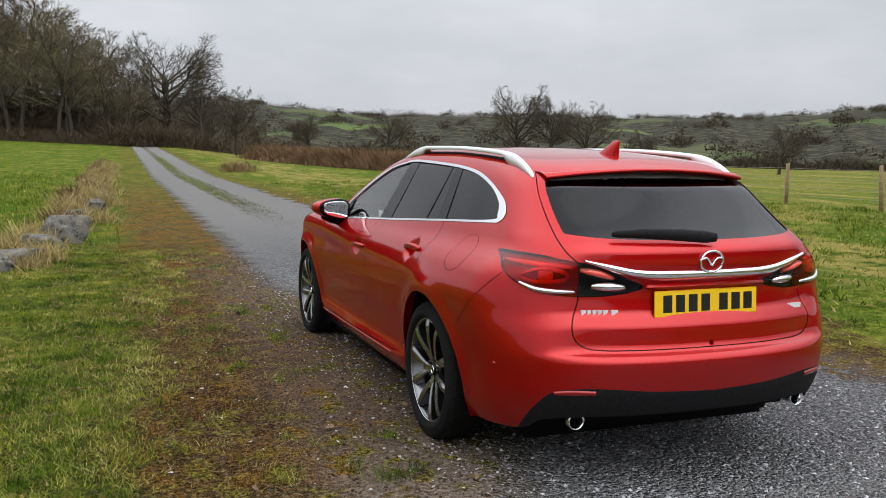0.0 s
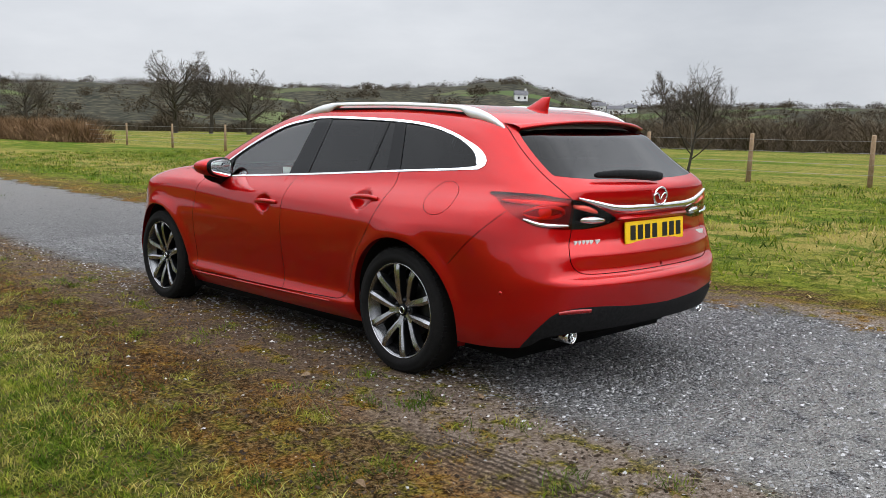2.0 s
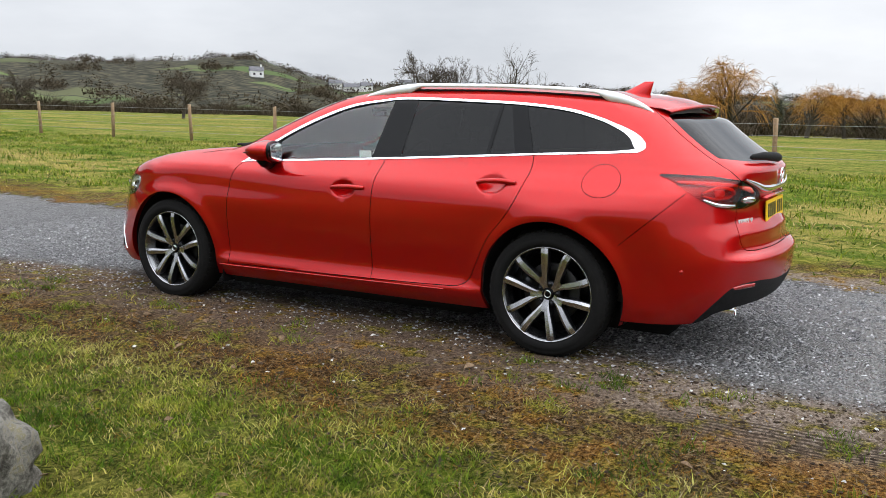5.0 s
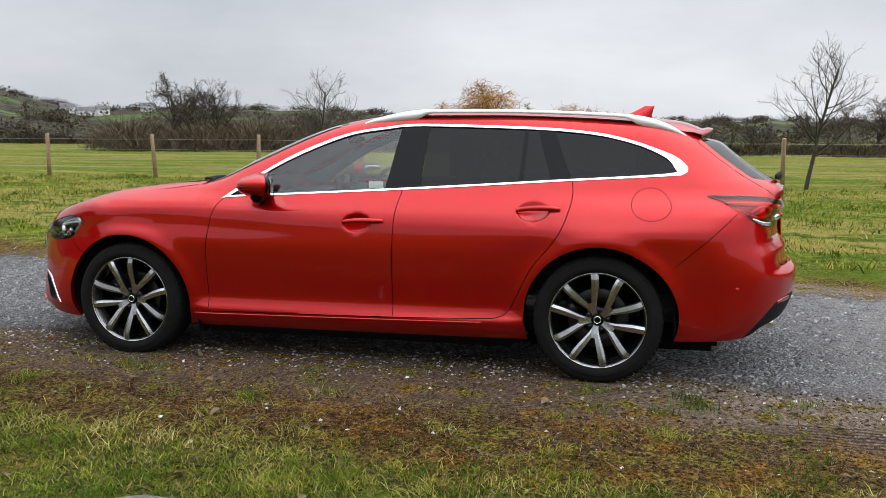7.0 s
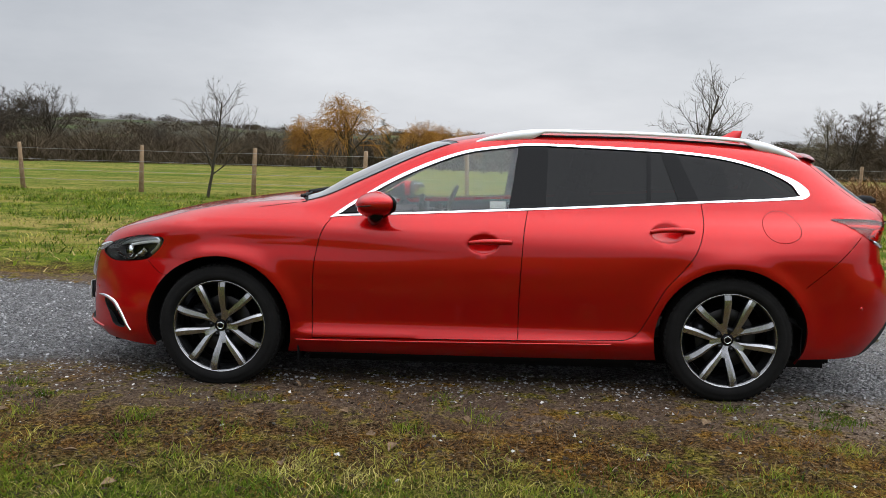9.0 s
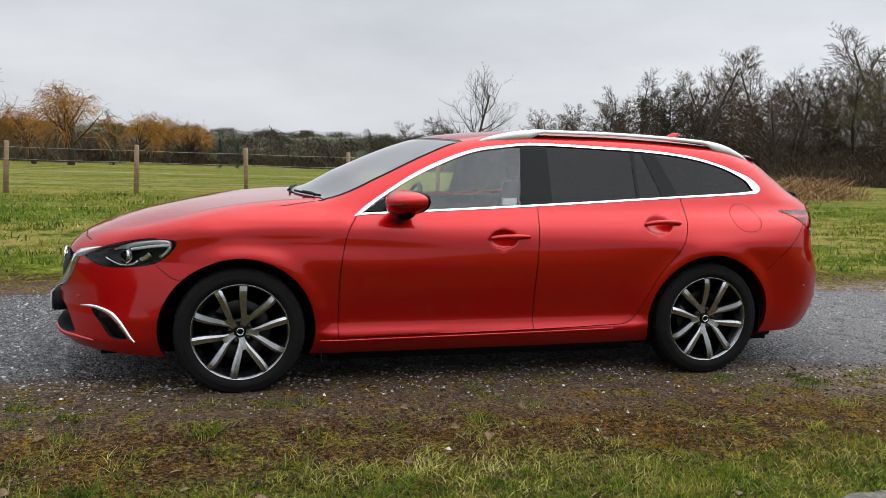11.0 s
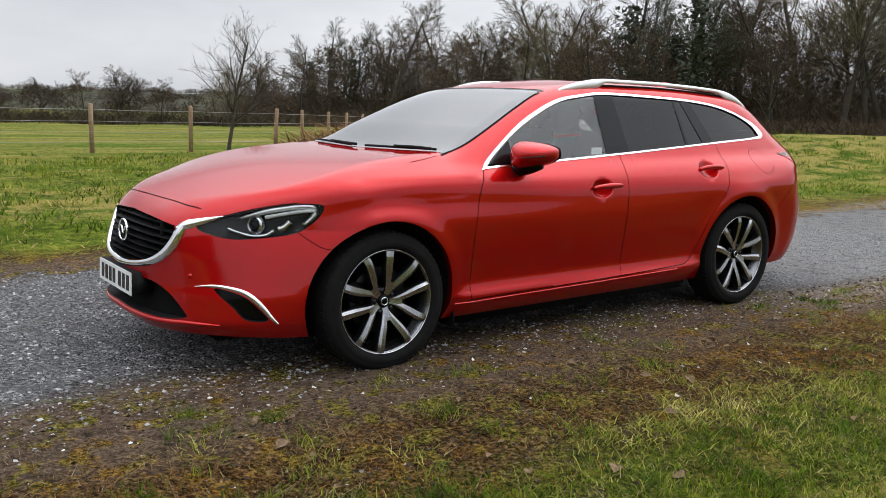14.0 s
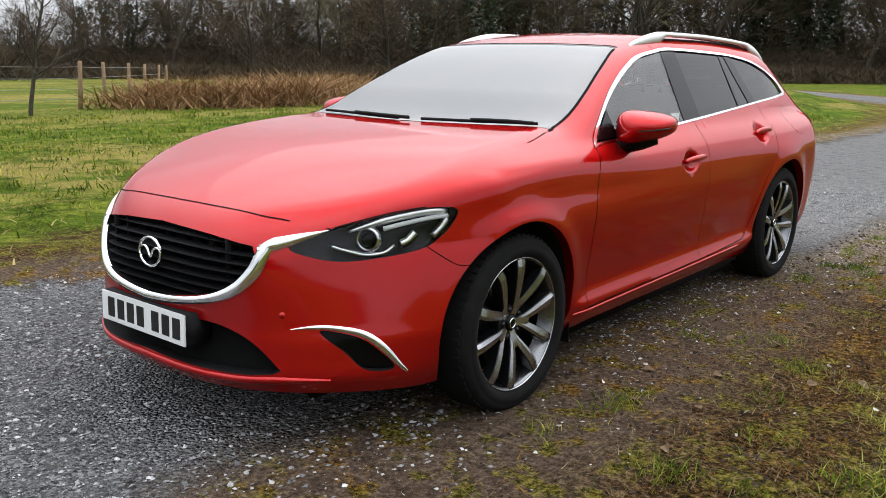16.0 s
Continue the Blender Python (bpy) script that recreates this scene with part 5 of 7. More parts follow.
gxs, gys = spread(-4.2, 4.0, 0.036, -1800, 2600), spread(-3.6, 6.4, 0.036, -1800, 2600)
GX, GY = np.meshgrid(gxs, gys, indexing="ij")
fade = np.clip(1.4 - np.hypot(np.maximum(np.abs(GX) - 5, 0), np.maximum(np.abs(GY - 1.4) - 6, 0)) / 12, 0, 1)
GZ = land(GX, GY) + ripple(GX, GY) * fade
gn = len(gys)
ids = np.arange(len(gxs) * gn).reshape(len(gxs), gn)
quads = np.stack([ids[:-1, :-1], ids[1:, :-1], ids[1:, 1:], ids[:-1, 1:]], -1).reshape(-1, 4)


def ground_height(x, y):
    f = np.clip(1.4 - np.hypot(np.maximum(np.abs(np.asarray(x)) - 5, 0), np.maximum(np.abs(np.asarray(y) - 1.4) - 6, 0)) / 12, 0, 1)
    return land(x, y) + ripple(np.asarray(x, float), np.asarray(y, float)) * f


def soil():
    """Gravel track, muddy mossy verges and meadow, by place, with frayed edges."""
    m = material("meadow_and_gravel_track", (0.1, 0.1, 0.05), 0.97, 0, 0, 0.04)
    N = m.node_tree.nodes
    at = N.new("ShaderNodeTexCoord").outputs["Object"]
    sep = N.new("ShaderNodeSeparateXYZ")
    wire(m, at, sep.inputs[0])

    def noise_at(scale, detail=5.0, rough=0.6):
        n = node(m, "ShaderNodeTexNoise", Scale=scale, Detail=detail, Roughness=rough)
        wire(m, at, n.inputs["Vector"])
        return n.outputs["Fac"]

    def math_(op, a, b=None, c=None):
        n = N.new("ShaderNodeMath")
        n.operation = op
        for i, v in enumerate((a, b, c)):
            if v is None:
                continue
            if isinstance(v, (int, float)):
                n.inputs[i].default_value = v
            else:
                wire(m, v, n.inputs[i])
        return n.outputs[0]

    def step(v, a, b):
        n = N.new("ShaderNodeMapRange")
        n.interpolation_type = "SMOOTHSTEP"
        n.inputs["From Min"].default_value, n.inputs["From Max"].default_value = a, b
        wire(m, v, n.inputs["Value"])
        return n.outputs[0]

    def mix(f, a, b):
        n = N.new("ShaderNodeMix")
        n.data_type = "RGBA"
        wire(m, f, n.inputs["Factor"])
        wire(m, a, n.inputs["A"])
        wire(m, b, n.inputs["B"])
        return n.outputs["Result"]

    x, y = sep.outputs[0], sep.outputs[1]
    back = math_("MAXIMUM", math_("SUBTRACT", -14.0, y), 0.0)
    x = math_("SUBTRACT", x, math_("MULTIPLY", math_("MULTIPLY", back, back), 0.016))
    broad, middle, small, fine = noise_at(0.35, 4), noise_at(1.6), noise_at(7.0), noise_at(46.0, 8, 0.82)
    fray = math_("ADD", math_("MULTIPLY", math_("SUBTRACT", middle, 0.5), 1.1), math_("MULTIPLY", math_("SUBTRACT", small, 0.5), 0.8))
    xf = math_("ADD", x, fray)
    xs = math_("ADD", x, math_("MULTIPLY", fray, 0.45))
    # between y -1.2 and 5.2 the gravel starts further right and bares earth
    track = math_("MULTIPLY", step(math_("ADD", xs, math_("MULTIPLY", math_("MULTIPLY", step(y, -1.2, 0.2), step(y, 5.2, 3.6)), -0.34)), -0.98, -0.55), step(xf, 2.30, 1.95))
    earth_strip = math_("MULTIPLY", math_("MULTIPLY", step(xs, -1.72, -1.25), step(xs, 2.9, 2.4)), step(y, 9.0, 5.0))
    muddy = math_("MULTIPLY", math_("MULTIPLY", step(xf, -2.60, -1.95), step(xf, 4.1, 2.9)), math_("SUBTRACT", 1.0, math_("MULTIPLY", step(y, 10.0, 40.0), 0.62)))
    strip_mid = math_("MULTIPLY", math_("MULTIPLY", step(xf, 0.25, 0.45), step(xf, 0.95, 0.75)), step(y, 11.0, 22.0))
    # stones of the track, in two sizes
    cell = node(m, "ShaderNodeTexVoronoi", Scale=62.0)
    cell2 = node(m, "ShaderNodeTexVoronoi", Scale=150.0)
    for c in (cell, cell2):
        wire(m, at, c.inputs["Vector"])
    bw = N.new("ShaderNodeRGBToBW")
    wire(m, cell.outputs["Color"], bw.inputs[0])
    bw2 = N.new("ShaderNodeRGBToBW")
    wire(m, cell2.outputs["Color"], bw2.inputs[0])
    stones = math_("ADD", math_("MULTIPLY", bw.outputs[0], 0.55), math_("MULTIPLY", bw2.outputs[0], 0.45))
    gravel = ramped(m, stones, [(0.16, (0.055, 0.053, 0.053)), (0.38, (0.19, 0.187, 0.19)), (0.58, (0.37, 0.367, 0.372)), (0.82, (0.74, 0.735, 0.735))])
    dust = ramped(m, fine, [(0.36, (0.11, 0.103, 0.096)), (0.51, (0.29, 0.283, 0.278)), (0.64, (0.48, 0.472, 0.466))])
    gravel = mix(math_("MULTIPLY", step(small, 0.46, 0.66), 0.7), gravel, dust)
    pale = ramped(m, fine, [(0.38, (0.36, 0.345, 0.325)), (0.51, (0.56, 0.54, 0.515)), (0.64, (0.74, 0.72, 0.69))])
    # paler ahead of y 3 and, in patches, behind y -0.6
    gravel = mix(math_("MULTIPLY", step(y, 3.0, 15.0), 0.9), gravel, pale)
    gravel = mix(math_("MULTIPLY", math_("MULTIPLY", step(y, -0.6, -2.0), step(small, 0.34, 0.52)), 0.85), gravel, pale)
    mud = ramped(m, fine, [(0.41, (0.007, 0.004, 0.002)), (0.48, (0.042, 0.025, 0.010)), (0.53, (0.105, 0.064, 0.026)), (0.59, (0.195, 0.135, 0.068)), (0.69, (0.38, 0.32, 0.22))])
    earth = ramped(m, math_("ADD", math_("MULTIPLY", fine, 0.7), math_("MULTIPLY", small, 0.3)), [(0.39, (0.032, 0.021, 0.014)), (0.49, (0.100, 0.070, 0.049)), (0.56, (0.175, 0.133, 0.100)), (0.65, (0.32, 0.272, 0.230))])
    moss = ramped(m, fine, [(0.41, (0.011, 0.012, 0.002)), (0.50, (0.100, 0.097, 0.011)), (0.58, (0.28, 0.235, 0.036))])
    rust = ramped(m, fine, [(0.41, (0.016, 0.006, 0.001)), (0.50, (0.130, 0.056, 0.011)), (0.59, (0.32, 0.17, 0.038))])
    mud = mix(math_("MULTIPLY", step(small, 0.47, 0.58), 0.7), mud, moss)
    mud = mix(math_("MULTIPLY", step(middle, 0.47, 0.60), 0.75), mud, rust)
    turf = math_("ADD", math_("MULTIPLY", fine, 0.45), math_("ADD", math_("MULTIPLY", small, 0.3), math_("MULTIPLY", middle, 0.25)))
    grass = ramped(m, turf, [(0.39, (0.010, 0.018, 0.002)), (0.46, (0.040, 0.062, 0.005)), (0.52, (0.100, 0.132, 0.012)), (0.57, (0.190, 0.200, 0.028)), (0.64, (0.33, 0.285, 0.070))])
    straw = ramped(m, fine, [(0.36, (0.060, 0.052, 0.009)), (0.50, (0.22, 0.18, 0.045)), (0.66, (0.46, 0.36, 0.145))])
    far_straw = math_("MULTIPLY", math_("MULTIPLY", step(x, 4.6, 6.0), step(x, 10.0, 8.0)), 0.95)
    grass = mix(math_("MULTIPLY", math_("MAXIMUM", step(broad, 0.50, 0.68), math_("MULTIPLY", step(x, 12.0, 20.0), 0.7)), step(small, 0.36, 0.6)), grass, straw)
    grass = mix(math_("MULTIPLY", far_straw, step(middle, 0.40, 0.56)), grass, straw)
    # worn streaks and lush clumps along the meadow
    drawn = N.new("ShaderNodeMapping")
    drawn.inputs["Scale"].default_value = (1.0, 0.22, 1.0)
    wire(m, at, drawn.inputs[0])
    streak = node(m, "ShaderNodeTexNoise", Scale=0.9, Detail=6.0, Roughness=0.65)
    wire(m, drawn.outputs[0], streak.inputs["Vector"])
    lush = ramped(m, fine, [(0.36, (0.012, 0.026, 0.002)), (0.50, (0.050, 0.098, 0.006)), (0.64, (0.115, 0.175, 0.014))])
    grass = mix(math_("MULTIPLY", step(streak.outputs["Fac"], 0.53, 0.60), 0.8), grass, lush)
    field = node(m, "ShaderNodeTexNoise", Scale=0.16, Detail=7.0, Roughness=0.7)
    wire(m, drawn.outputs[0], field.inputs["Vector"])
    grass = mix(math_("MULTIPLY", math_("MULTIPLY", step(field.outputs["Fac"], 0.50, 0.60), step(x, 9.0, 15.0)), 0.8), grass, lush)
    grass = mix(math_("MULTIPLY", math_("MULTIPLY", step(field.outputs["Fac"], 0.47, 0.38), step(x, 9.0, 15.0)), 0.75), grass, straw)
    grass = mix(math_("MULTIPLY", math_("MULTIPLY", step(streak.outputs["Fac"], 0.45, 0.39), step(x, -2.0, 4.5)), 0.75), grass, straw)
    thatch = ramped(m, fine, [(0.42, (0.008, 0.009, 0.002)), (0.50, (0.048, 0.052, 0.008)), (0.59, (0.17, 0.145, 0.036))])
    yf = math_("ADD", y, math_("MULTIPLY", fray, 2.2))
    near = math_("MULTIPLY", math_("MULTIPLY", step(math_("ADD", xf, math_("MULTIPLY", fray, 1.2)), -6.4, -3.4), step(x, -1.2, -1.8)), math_("MULTIPLY", step(yf, -7.5, -3.0), step(yf, 12.0, 6.0)))
    grass = mix(math_("MULTIPLY", math_("MULTIPLY", near, step(small, 0.66, 0.44)), 0.75), grass, thatch)
    humus = ramped(m, fine, [(0.41, (0.004, 0.0022, 0.001)), (0.48, (0.030, 0.016, 0.006)), (0.54, (0.090, 0.048, 0.016)), (0.60, (0.17, 0.105, 0.045)), (0.68, (0.34, 0.28, 0.19))])
    # the verge is darker brown along the middle stretch of y
    dark_span = math_("MULTIPLY", math_("MULTIPLY", step(y, -0.8, 0.8), step(y, 7.5, 5.5)), step(small, 0.62, 0.42))
    mud = mix(math_("MULTIPLY", dark_span, 0.8), mud, humus)
    color = mix(muddy, grass, mud)
    pale_earth = ramped(m, fine, [(0.39, (0.075, 0.056, 0.042)), (0.49, (0.19, 0.150, 0.118)), (0.57, (0.31, 0.262, 0.220)), (0.66, (0.46, 0.42, 0.38))])
    # the earth turns paler towards y -1
    earth = mix(math_("MULTIPLY", step(y, 0.3, -1.0), 0.75), earth, pale_earth)
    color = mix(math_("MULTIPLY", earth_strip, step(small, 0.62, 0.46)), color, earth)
    half_grown = math_("MULTIPLY", step(x, 2.4, 3.8), step(middle, 0.40, 0.6))
    color = mix(half_grown, color, grass)
    bare = math_("MULTIPLY", track, math_("SUBTRACT", 1.0, math_("MULTIPLY", strip_mid, step(small, 0.40, 0.55))))
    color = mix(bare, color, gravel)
    # ribbed tyre marks pressed into the mud, groove shade painted in as lines
    across = math_("ADD", math_("ADD", x, 1.39), math_("MULTIPLY", math_("ADD", y, 1.55), 0.06))
    ribs = math_("ADD", math_("MULTIPLY", math_("SINE", math_("MULTIPLY", across, 190.0)), 0.5), 0.5)
    tyre_mark = math_("MULTIPLY", math_("MULTIPLY", step(math_("ABSOLUTE", across), 0.14, 0.11), math_("MULTIPLY", step(y, -3.2, -2.6), step(y, -0.6, -1.0))), step(small, 0.64, 0.54))
    rib_shade = math_("MULTIPLY", math_("MULTIPLY", tyre_mark, ribs), 0.75)
    groove_shade = N.new("ShaderNodeRGB")
    groove_shade.outputs[0].default_value = (0.022, 0.016, 0.011, 1)
    color = mix(rib_shade, color, groove_shade.outputs[0])
    b = N["Principled BSDF"]
    wire(m, color, b.inputs["Base Color"])
    height = N.new("ShaderNodeMix")
    wire(m, bare, height.inputs["Factor"])
    wire(m, fine, height.inputs["A"])
    wire(m, math_("SUBTRACT", 1.0, math_("MULTIPLY", cell.outputs["Distance"], 14.0)), height.inputs["B"])
    bump = node(m, "ShaderNodeBump", Strength=1.0, Distance=0.016)
    wire(m, height.outputs["Result"], bump.inputs["Height"])
    wire(m, bump.outputs[0], b.inputs["Normal"])
    return m


ground = sheet("ground", np.stack([GX, GY, GZ], -1).reshape(-1, 3), quads, soil(), None, "meadow with a straight gravel track and muddy mossy verges")
tagged(ground, category="ground", kind="structure")

# ---- hills all round ----
HILL = curve([-70, -30, -5, 5, 10, 16, 24, 33, 41, 46.5, 50, 54, 58, 66, 75, 90, 110, 150], [1.6, 2.0, 2.6, 2.9, 2.65, 2.15, 2.25, 2.2, 2.3, 2.75, 1.9, 1.15, 1.25, 1.3, 0.9, 0.75, 0.7, 0.7])


def hill_height(az, r):
    full = 900 * np.tan(np.radians(HILL(az))) + 3.5
    t = np.clip((r - 230) / 670, 0, 1)
    bumps = 2.2 * np.sin(az * 0.9 + r * 0.011) + 1.4 * np.sin(az * 2.3 - r * 0.017)
    return -3.2 + (full * t * t * (3 - 2 * t) + bumps * t * (1 - t) * 2) * (1 + 0 * az) - np.clip(r - 950, 0, 600) * 0.05


azs, rs = np.linspace(-70, 150, 331), np.concatenate([np.linspace(215, 900, 46), np.linspace(960, 1500, 8)])
AZ, RR = np.meshgrid(azs, rs, indexing="ij")
HX, HY = RR * np.sin(np.radians(AZ)), RR * np.cos(np.radians(AZ))
HZ = hill_height(AZ, RR)
hid = np.arange(HX.size).reshape(HX.shape)
FIELDS = material("far_patchwork_fields", (0.1, 0.12, 0.04), 1.0, 0, 0, 0.1)
_at = FIELDS.node_tree.nodes.new("ShaderNodeTexCoord").outputs["Object"]
_plot = node(FIELDS, "ShaderNodeTexVoronoi", Scale=0.014)
_edge = node(FIELDS, "ShaderNodeTexVoronoi", Scale=0.014)
_edge.feature = "DISTANCE_TO_EDGE"
_wood = node(FIELDS, "ShaderNodeTexNoise", Scale=0.011, Detail=5.0)
_grit = node(FIELDS, "ShaderNodeTexNoise", Scale=0.16, Detail=6.0)
for _n in (_plot, _edge, _wood, _grit):
    wire(FIELDS, _at, _n.inputs["Vector"])
_bw = FIELDS.node_tree.nodes.new("ShaderNodeRGBToBW")
wire(FIELDS, _plot.outputs["Color"], _bw.inputs[0])
_green = ramped(FIELDS, _bw.outputs[0], [(0.25, (0.055, 0.075, 0.028)), (0.5, (0.075, 0.115, 0.032)), (0.62, (0.075, 0.070, 0.040)), (0.8, (0.10, 0.135, 0.045))])
_dark = ramped(FIELDS, _grit.outputs["Fac"], [(0.40, (0.014, 0.016, 0.010)), (0.52, (0.040, 0.038, 0.024)), (0.64, (0.085, 0.072, 0.045))])
_mask = ramped(FIELDS, _wood.outputs["Fac"], [(0.40, (0, 0, 0)), (0.43, (1, 1, 1))])
_line = ramped(FIELDS, _edge.outputs["Distance"], [(0.012, (1, 1, 1)), (0.024, (0, 0, 0))])
_m1 = FIELDS.node_tree.nodes.new("ShaderNodeMix")
_m1.data_type = "RGBA"
wire(FIELDS, _mask, _m1.inputs["Factor"])
wire(FIELDS, _green, _m1.inputs["A"])
wire(FIELDS, _dark, _m1.inputs["B"])
_m2 = FIELDS.node_tree.nodes.new("ShaderNodeMix")
_m2.data_type = "RGBA"
wire(FIELDS, _line, _m2.inputs["Factor"])
wire(FIELDS, _m1.outputs["Result"], _m2.inputs["A"])
wire(FIELDS, _dark, _m2.inputs["B"])
wire(FIELDS, _m2.outputs["Result"], FIELDS.node_tree.nodes["Principled BSDF"].inputs["Base Color"])
hills = sheet("backdrop", np.stack([HX, HY, HZ], -1).reshape(-1, 3), np.stack([hid[:-1, :-1], hid[:-1, 1:], hid[1:, 1:], hid[1:, :-1]], -1).reshape(-1, 4), FIELDS, None, "far wooded hills with green hedged fields")
tagged(hills, category="hills", kind="structure")

# ---- bare winter trees ----
BARK = grainy("grey_brown_bark", [(0.3, (0.030, 0.026, 0.020)), (0.55, (0.065, 0.056, 0.043)), (0.8, (0.14, 0.128, 0.10))], 9, 0.95, 0.5, fine=40)
TWIG = grainy("brown_bare_twigs", [(0.3, (0.055, 0.045, 0.034)), (0.7, (0.115, 0.095, 0.070))], 0.7, 0.95, 0, random_light=0.25)
TWIG_PALE = grainy("pale_brown_bare_twigs", [(0.3, (0.105, 0.090, 0.052)), (0.7, (0.20, 0.172, 0.105))], 0.7, 0.95, 0, random_light=0.25)
TWIG_RED = grainy("russet_bare_twigs", [(0.3, (0.055, 0.042, 0.027)), (0.7, (0.120, 0.090, 0.058))], 0.7, 0.95, 0, random_light=0.25)
TWIG_WILLOW = grainy("orange_willow_twigs", [(0.3, (0.22, 0.105, 0.020)), (0.7, (0.46, 0.24, 0.05))], 0.7, 0.9, 0, random_light=0.25)
IVY = grainy("dark_ivy_leaves", [(0.3, (0.012, 0.020, 0.007)), (0.7, (0.035, 0.050, 0.016))], 2.0, 0.6, 0, random_light=0.3)
HEDGE = grainy("brown_beech_hedge", [(0.3, (0.115, 0.070, 0.036)), (0.7, (0.25, 0.155, 0.085))], 0.8, 0.95, 0, random_light=0.3)
HEDGEROW = grainy("dark_bare_hedgerow", [(0.3, (0.030, 0.024, 0.015)), (0.7, (0.080, 0.062, 0.038))], 0.8, 0.95, 0, random_light=0.4)
BRACKEN = grainy("dry_tan_bracken", [(0.3, (0.17, 0.092, 0.040)), (0.7, (0.36, 0.22, 0.11))], 1.0, 0.95, 0, random_light=0.3)


def grow(rng, cfg):
    """Branches as (points, radii, level), from the ground up."""
    out = []

    def limb(p, d, length, r, level):
        last = level == len(cfg["kids"])
        n = 7 if level == 0 else (5 if level == 1 else cfg.get("tip", 1) if last else 3 if level == 2 else 2)
        pts, radii = [p.copy()], [r]
        for i in range(n):
            t = (i + 1) / n
            wob = cfg["wob"] * (0.5 if level == 0 else 1.0)
            d = d + Vector((rng.gauss(0, wob), rng.gauss(0, wob), rng.gauss(0, wob * 0.6) + cfg["lift"][min(level, len(cfg["lift"]) - 1)]))
            d.normalize()
            p = p + d * (length / n)
            pts.append(p.copy())
            radii.append(r * (1 - t * (0.62 if level == 0 else 0.8)))
        out.append((pts, radii, level))
        if last:
            return
        kids = cfg["kids"][level]
        for k in range(kids):
            t = cfg["from"][level] + (1 - cfg["from"][level]) * (k + rng.random() * 0.8) / kids
            f = t * n
            i = min(int(f), n - 1)
            q = pts[i].lerp(pts[i + 1], f - i)
            axis = (pts[i + 1] - pts[i]).normalized()
            side = axis.cross(Vector((rng.gauss(0, 1), rng.gauss(0, 1), rng.gauss(0, 1)))).normalized()
            a = radians(cfg["angle"][level] + rng.gauss(0, 9))
            kd = axis * math.cos(a) + side * math.sin(a)
            reach = length * cfg["ratio"][level] * (1.12 - 0.5 * t if level else cfg["shape"](t)) * (0.8 + 0.4 * rng.random())
            limb(q, kd, reach, max(radii[i] * (1 - 0.0) * cfg["thin"][level], cfg["twig"]), level + 1)

    limb(Vector((0, 0, -0.15)), Vector((rng.gauss(0, 0.04), rng.gauss(0, 0.04), 1)).normalized(), cfg["height"], cfg["girth"], 0)
    return out


def tree_meshes(seed, cfg):
    """Two meshes: the trunk with its limbs, and the crown of twigs."""
    rng = random.Random(seed)
    branches = grow(rng, cfg)
    tv, tf, cv, cf = [], [], [], []
    for pts, radii, level in branches:
        if level <= cfg["solid"]:
            v, f = tube(pts, radii, (8, 6, 4, 3)[min(level, 3)], 1.0, caps=False)
            k = len(tv)
            tv += v
            tf += [tuple(i + k for i in q) for q in f]
        else:
            side = (pts[-1] - pts[0]).cross(Vector((rng.gauss(0, 1), rng.gauss(0, 1), rng.gauss(0, 1)))).normalized()
            k = len(cv)
            for p, r in zip(pts[:-1], radii):
                w = max(r, cfg["floor"])
                cv += [p + side * w, p - side * w]
            cv.append(pts[-1])
            n = len(pts)
            cf += [(k + 2 * i, k + 2 * i + 1, k + 2 * i + 3, k + 2 * i + 2) for i in range(n - 2)] + [(k + 2 * n - 4, k + 2 * n - 3, k + 2 * n - 2)]
    if cfg.get("ivy"):
        for _ in range(cfg["ivy"]):
            a, h = rng.random() * 6.28, rng.random() ** 0.8 * cfg["height"] * 0.85
            rr = cfg["girth"] * 1.2 + rng.random() ** 2 * 0.9
            c = Vector((math.cos(a) * rr, math.sin(a) * rr, h))
            u, w = Vector((rng.gauss(0, 1), rng.gauss(0, 1), rng.gauss(0, 1))).normalized() * 0.16, Vector((rng.gauss(0, 1), rng.gauss(0, 1), rng.gauss(0, 1))).normalized() * 0.16
            k = len(cv)
            cv += [c - u, c + w, c + u, c - w]
            cf.append((k, k + 1, k + 2, k + 3))
    made = []
    for verts, faces in ((tv, tf), (cv, cf)):
        me = bpy.data.meshes.new("tree")
        me.from_pydata([tuple(v) for v in verts], [], faces)
        for p in me.polygons:
            p.use_smooth = True
        made.append(me)
    return made


def tree_kind(name, seed, cfg, twig_mat, label, category="tree", group=""):
    trunk, crown = tree_meshes(seed, cfg)
    trunk.materials.append(BARK)
    crown.materials.append(twig_mat)
    root = new(name)
    tagged(root, label, category, group)
    root["tall"] = max(v.co.z for v in crown.vertices)
    for part_name, me in (("trunk", trunk), ("crown", crown)):
        ob = new(part_name, me)
        ob.parent = root
    return root


def plant(kind, x, y, size=1.0, turn=0.0, wide=1.0, first=set()):
    """Stands a tree of a kind at a place; the first goes there itself, the rest are copies."""
    m = pose(x, y, float(ground_height(x, y)), 0, 0, turn) @ Matrix.Diagonal((size * wide, size * wide, size, 1))
    if kind.name not in first:
        first.add(kind.name)
        kind.matrix_basis = m
        return kind
    ob = copy_thing(kind, Matrix.Identity(4))
    ob.matrix_basis = m
    return ob


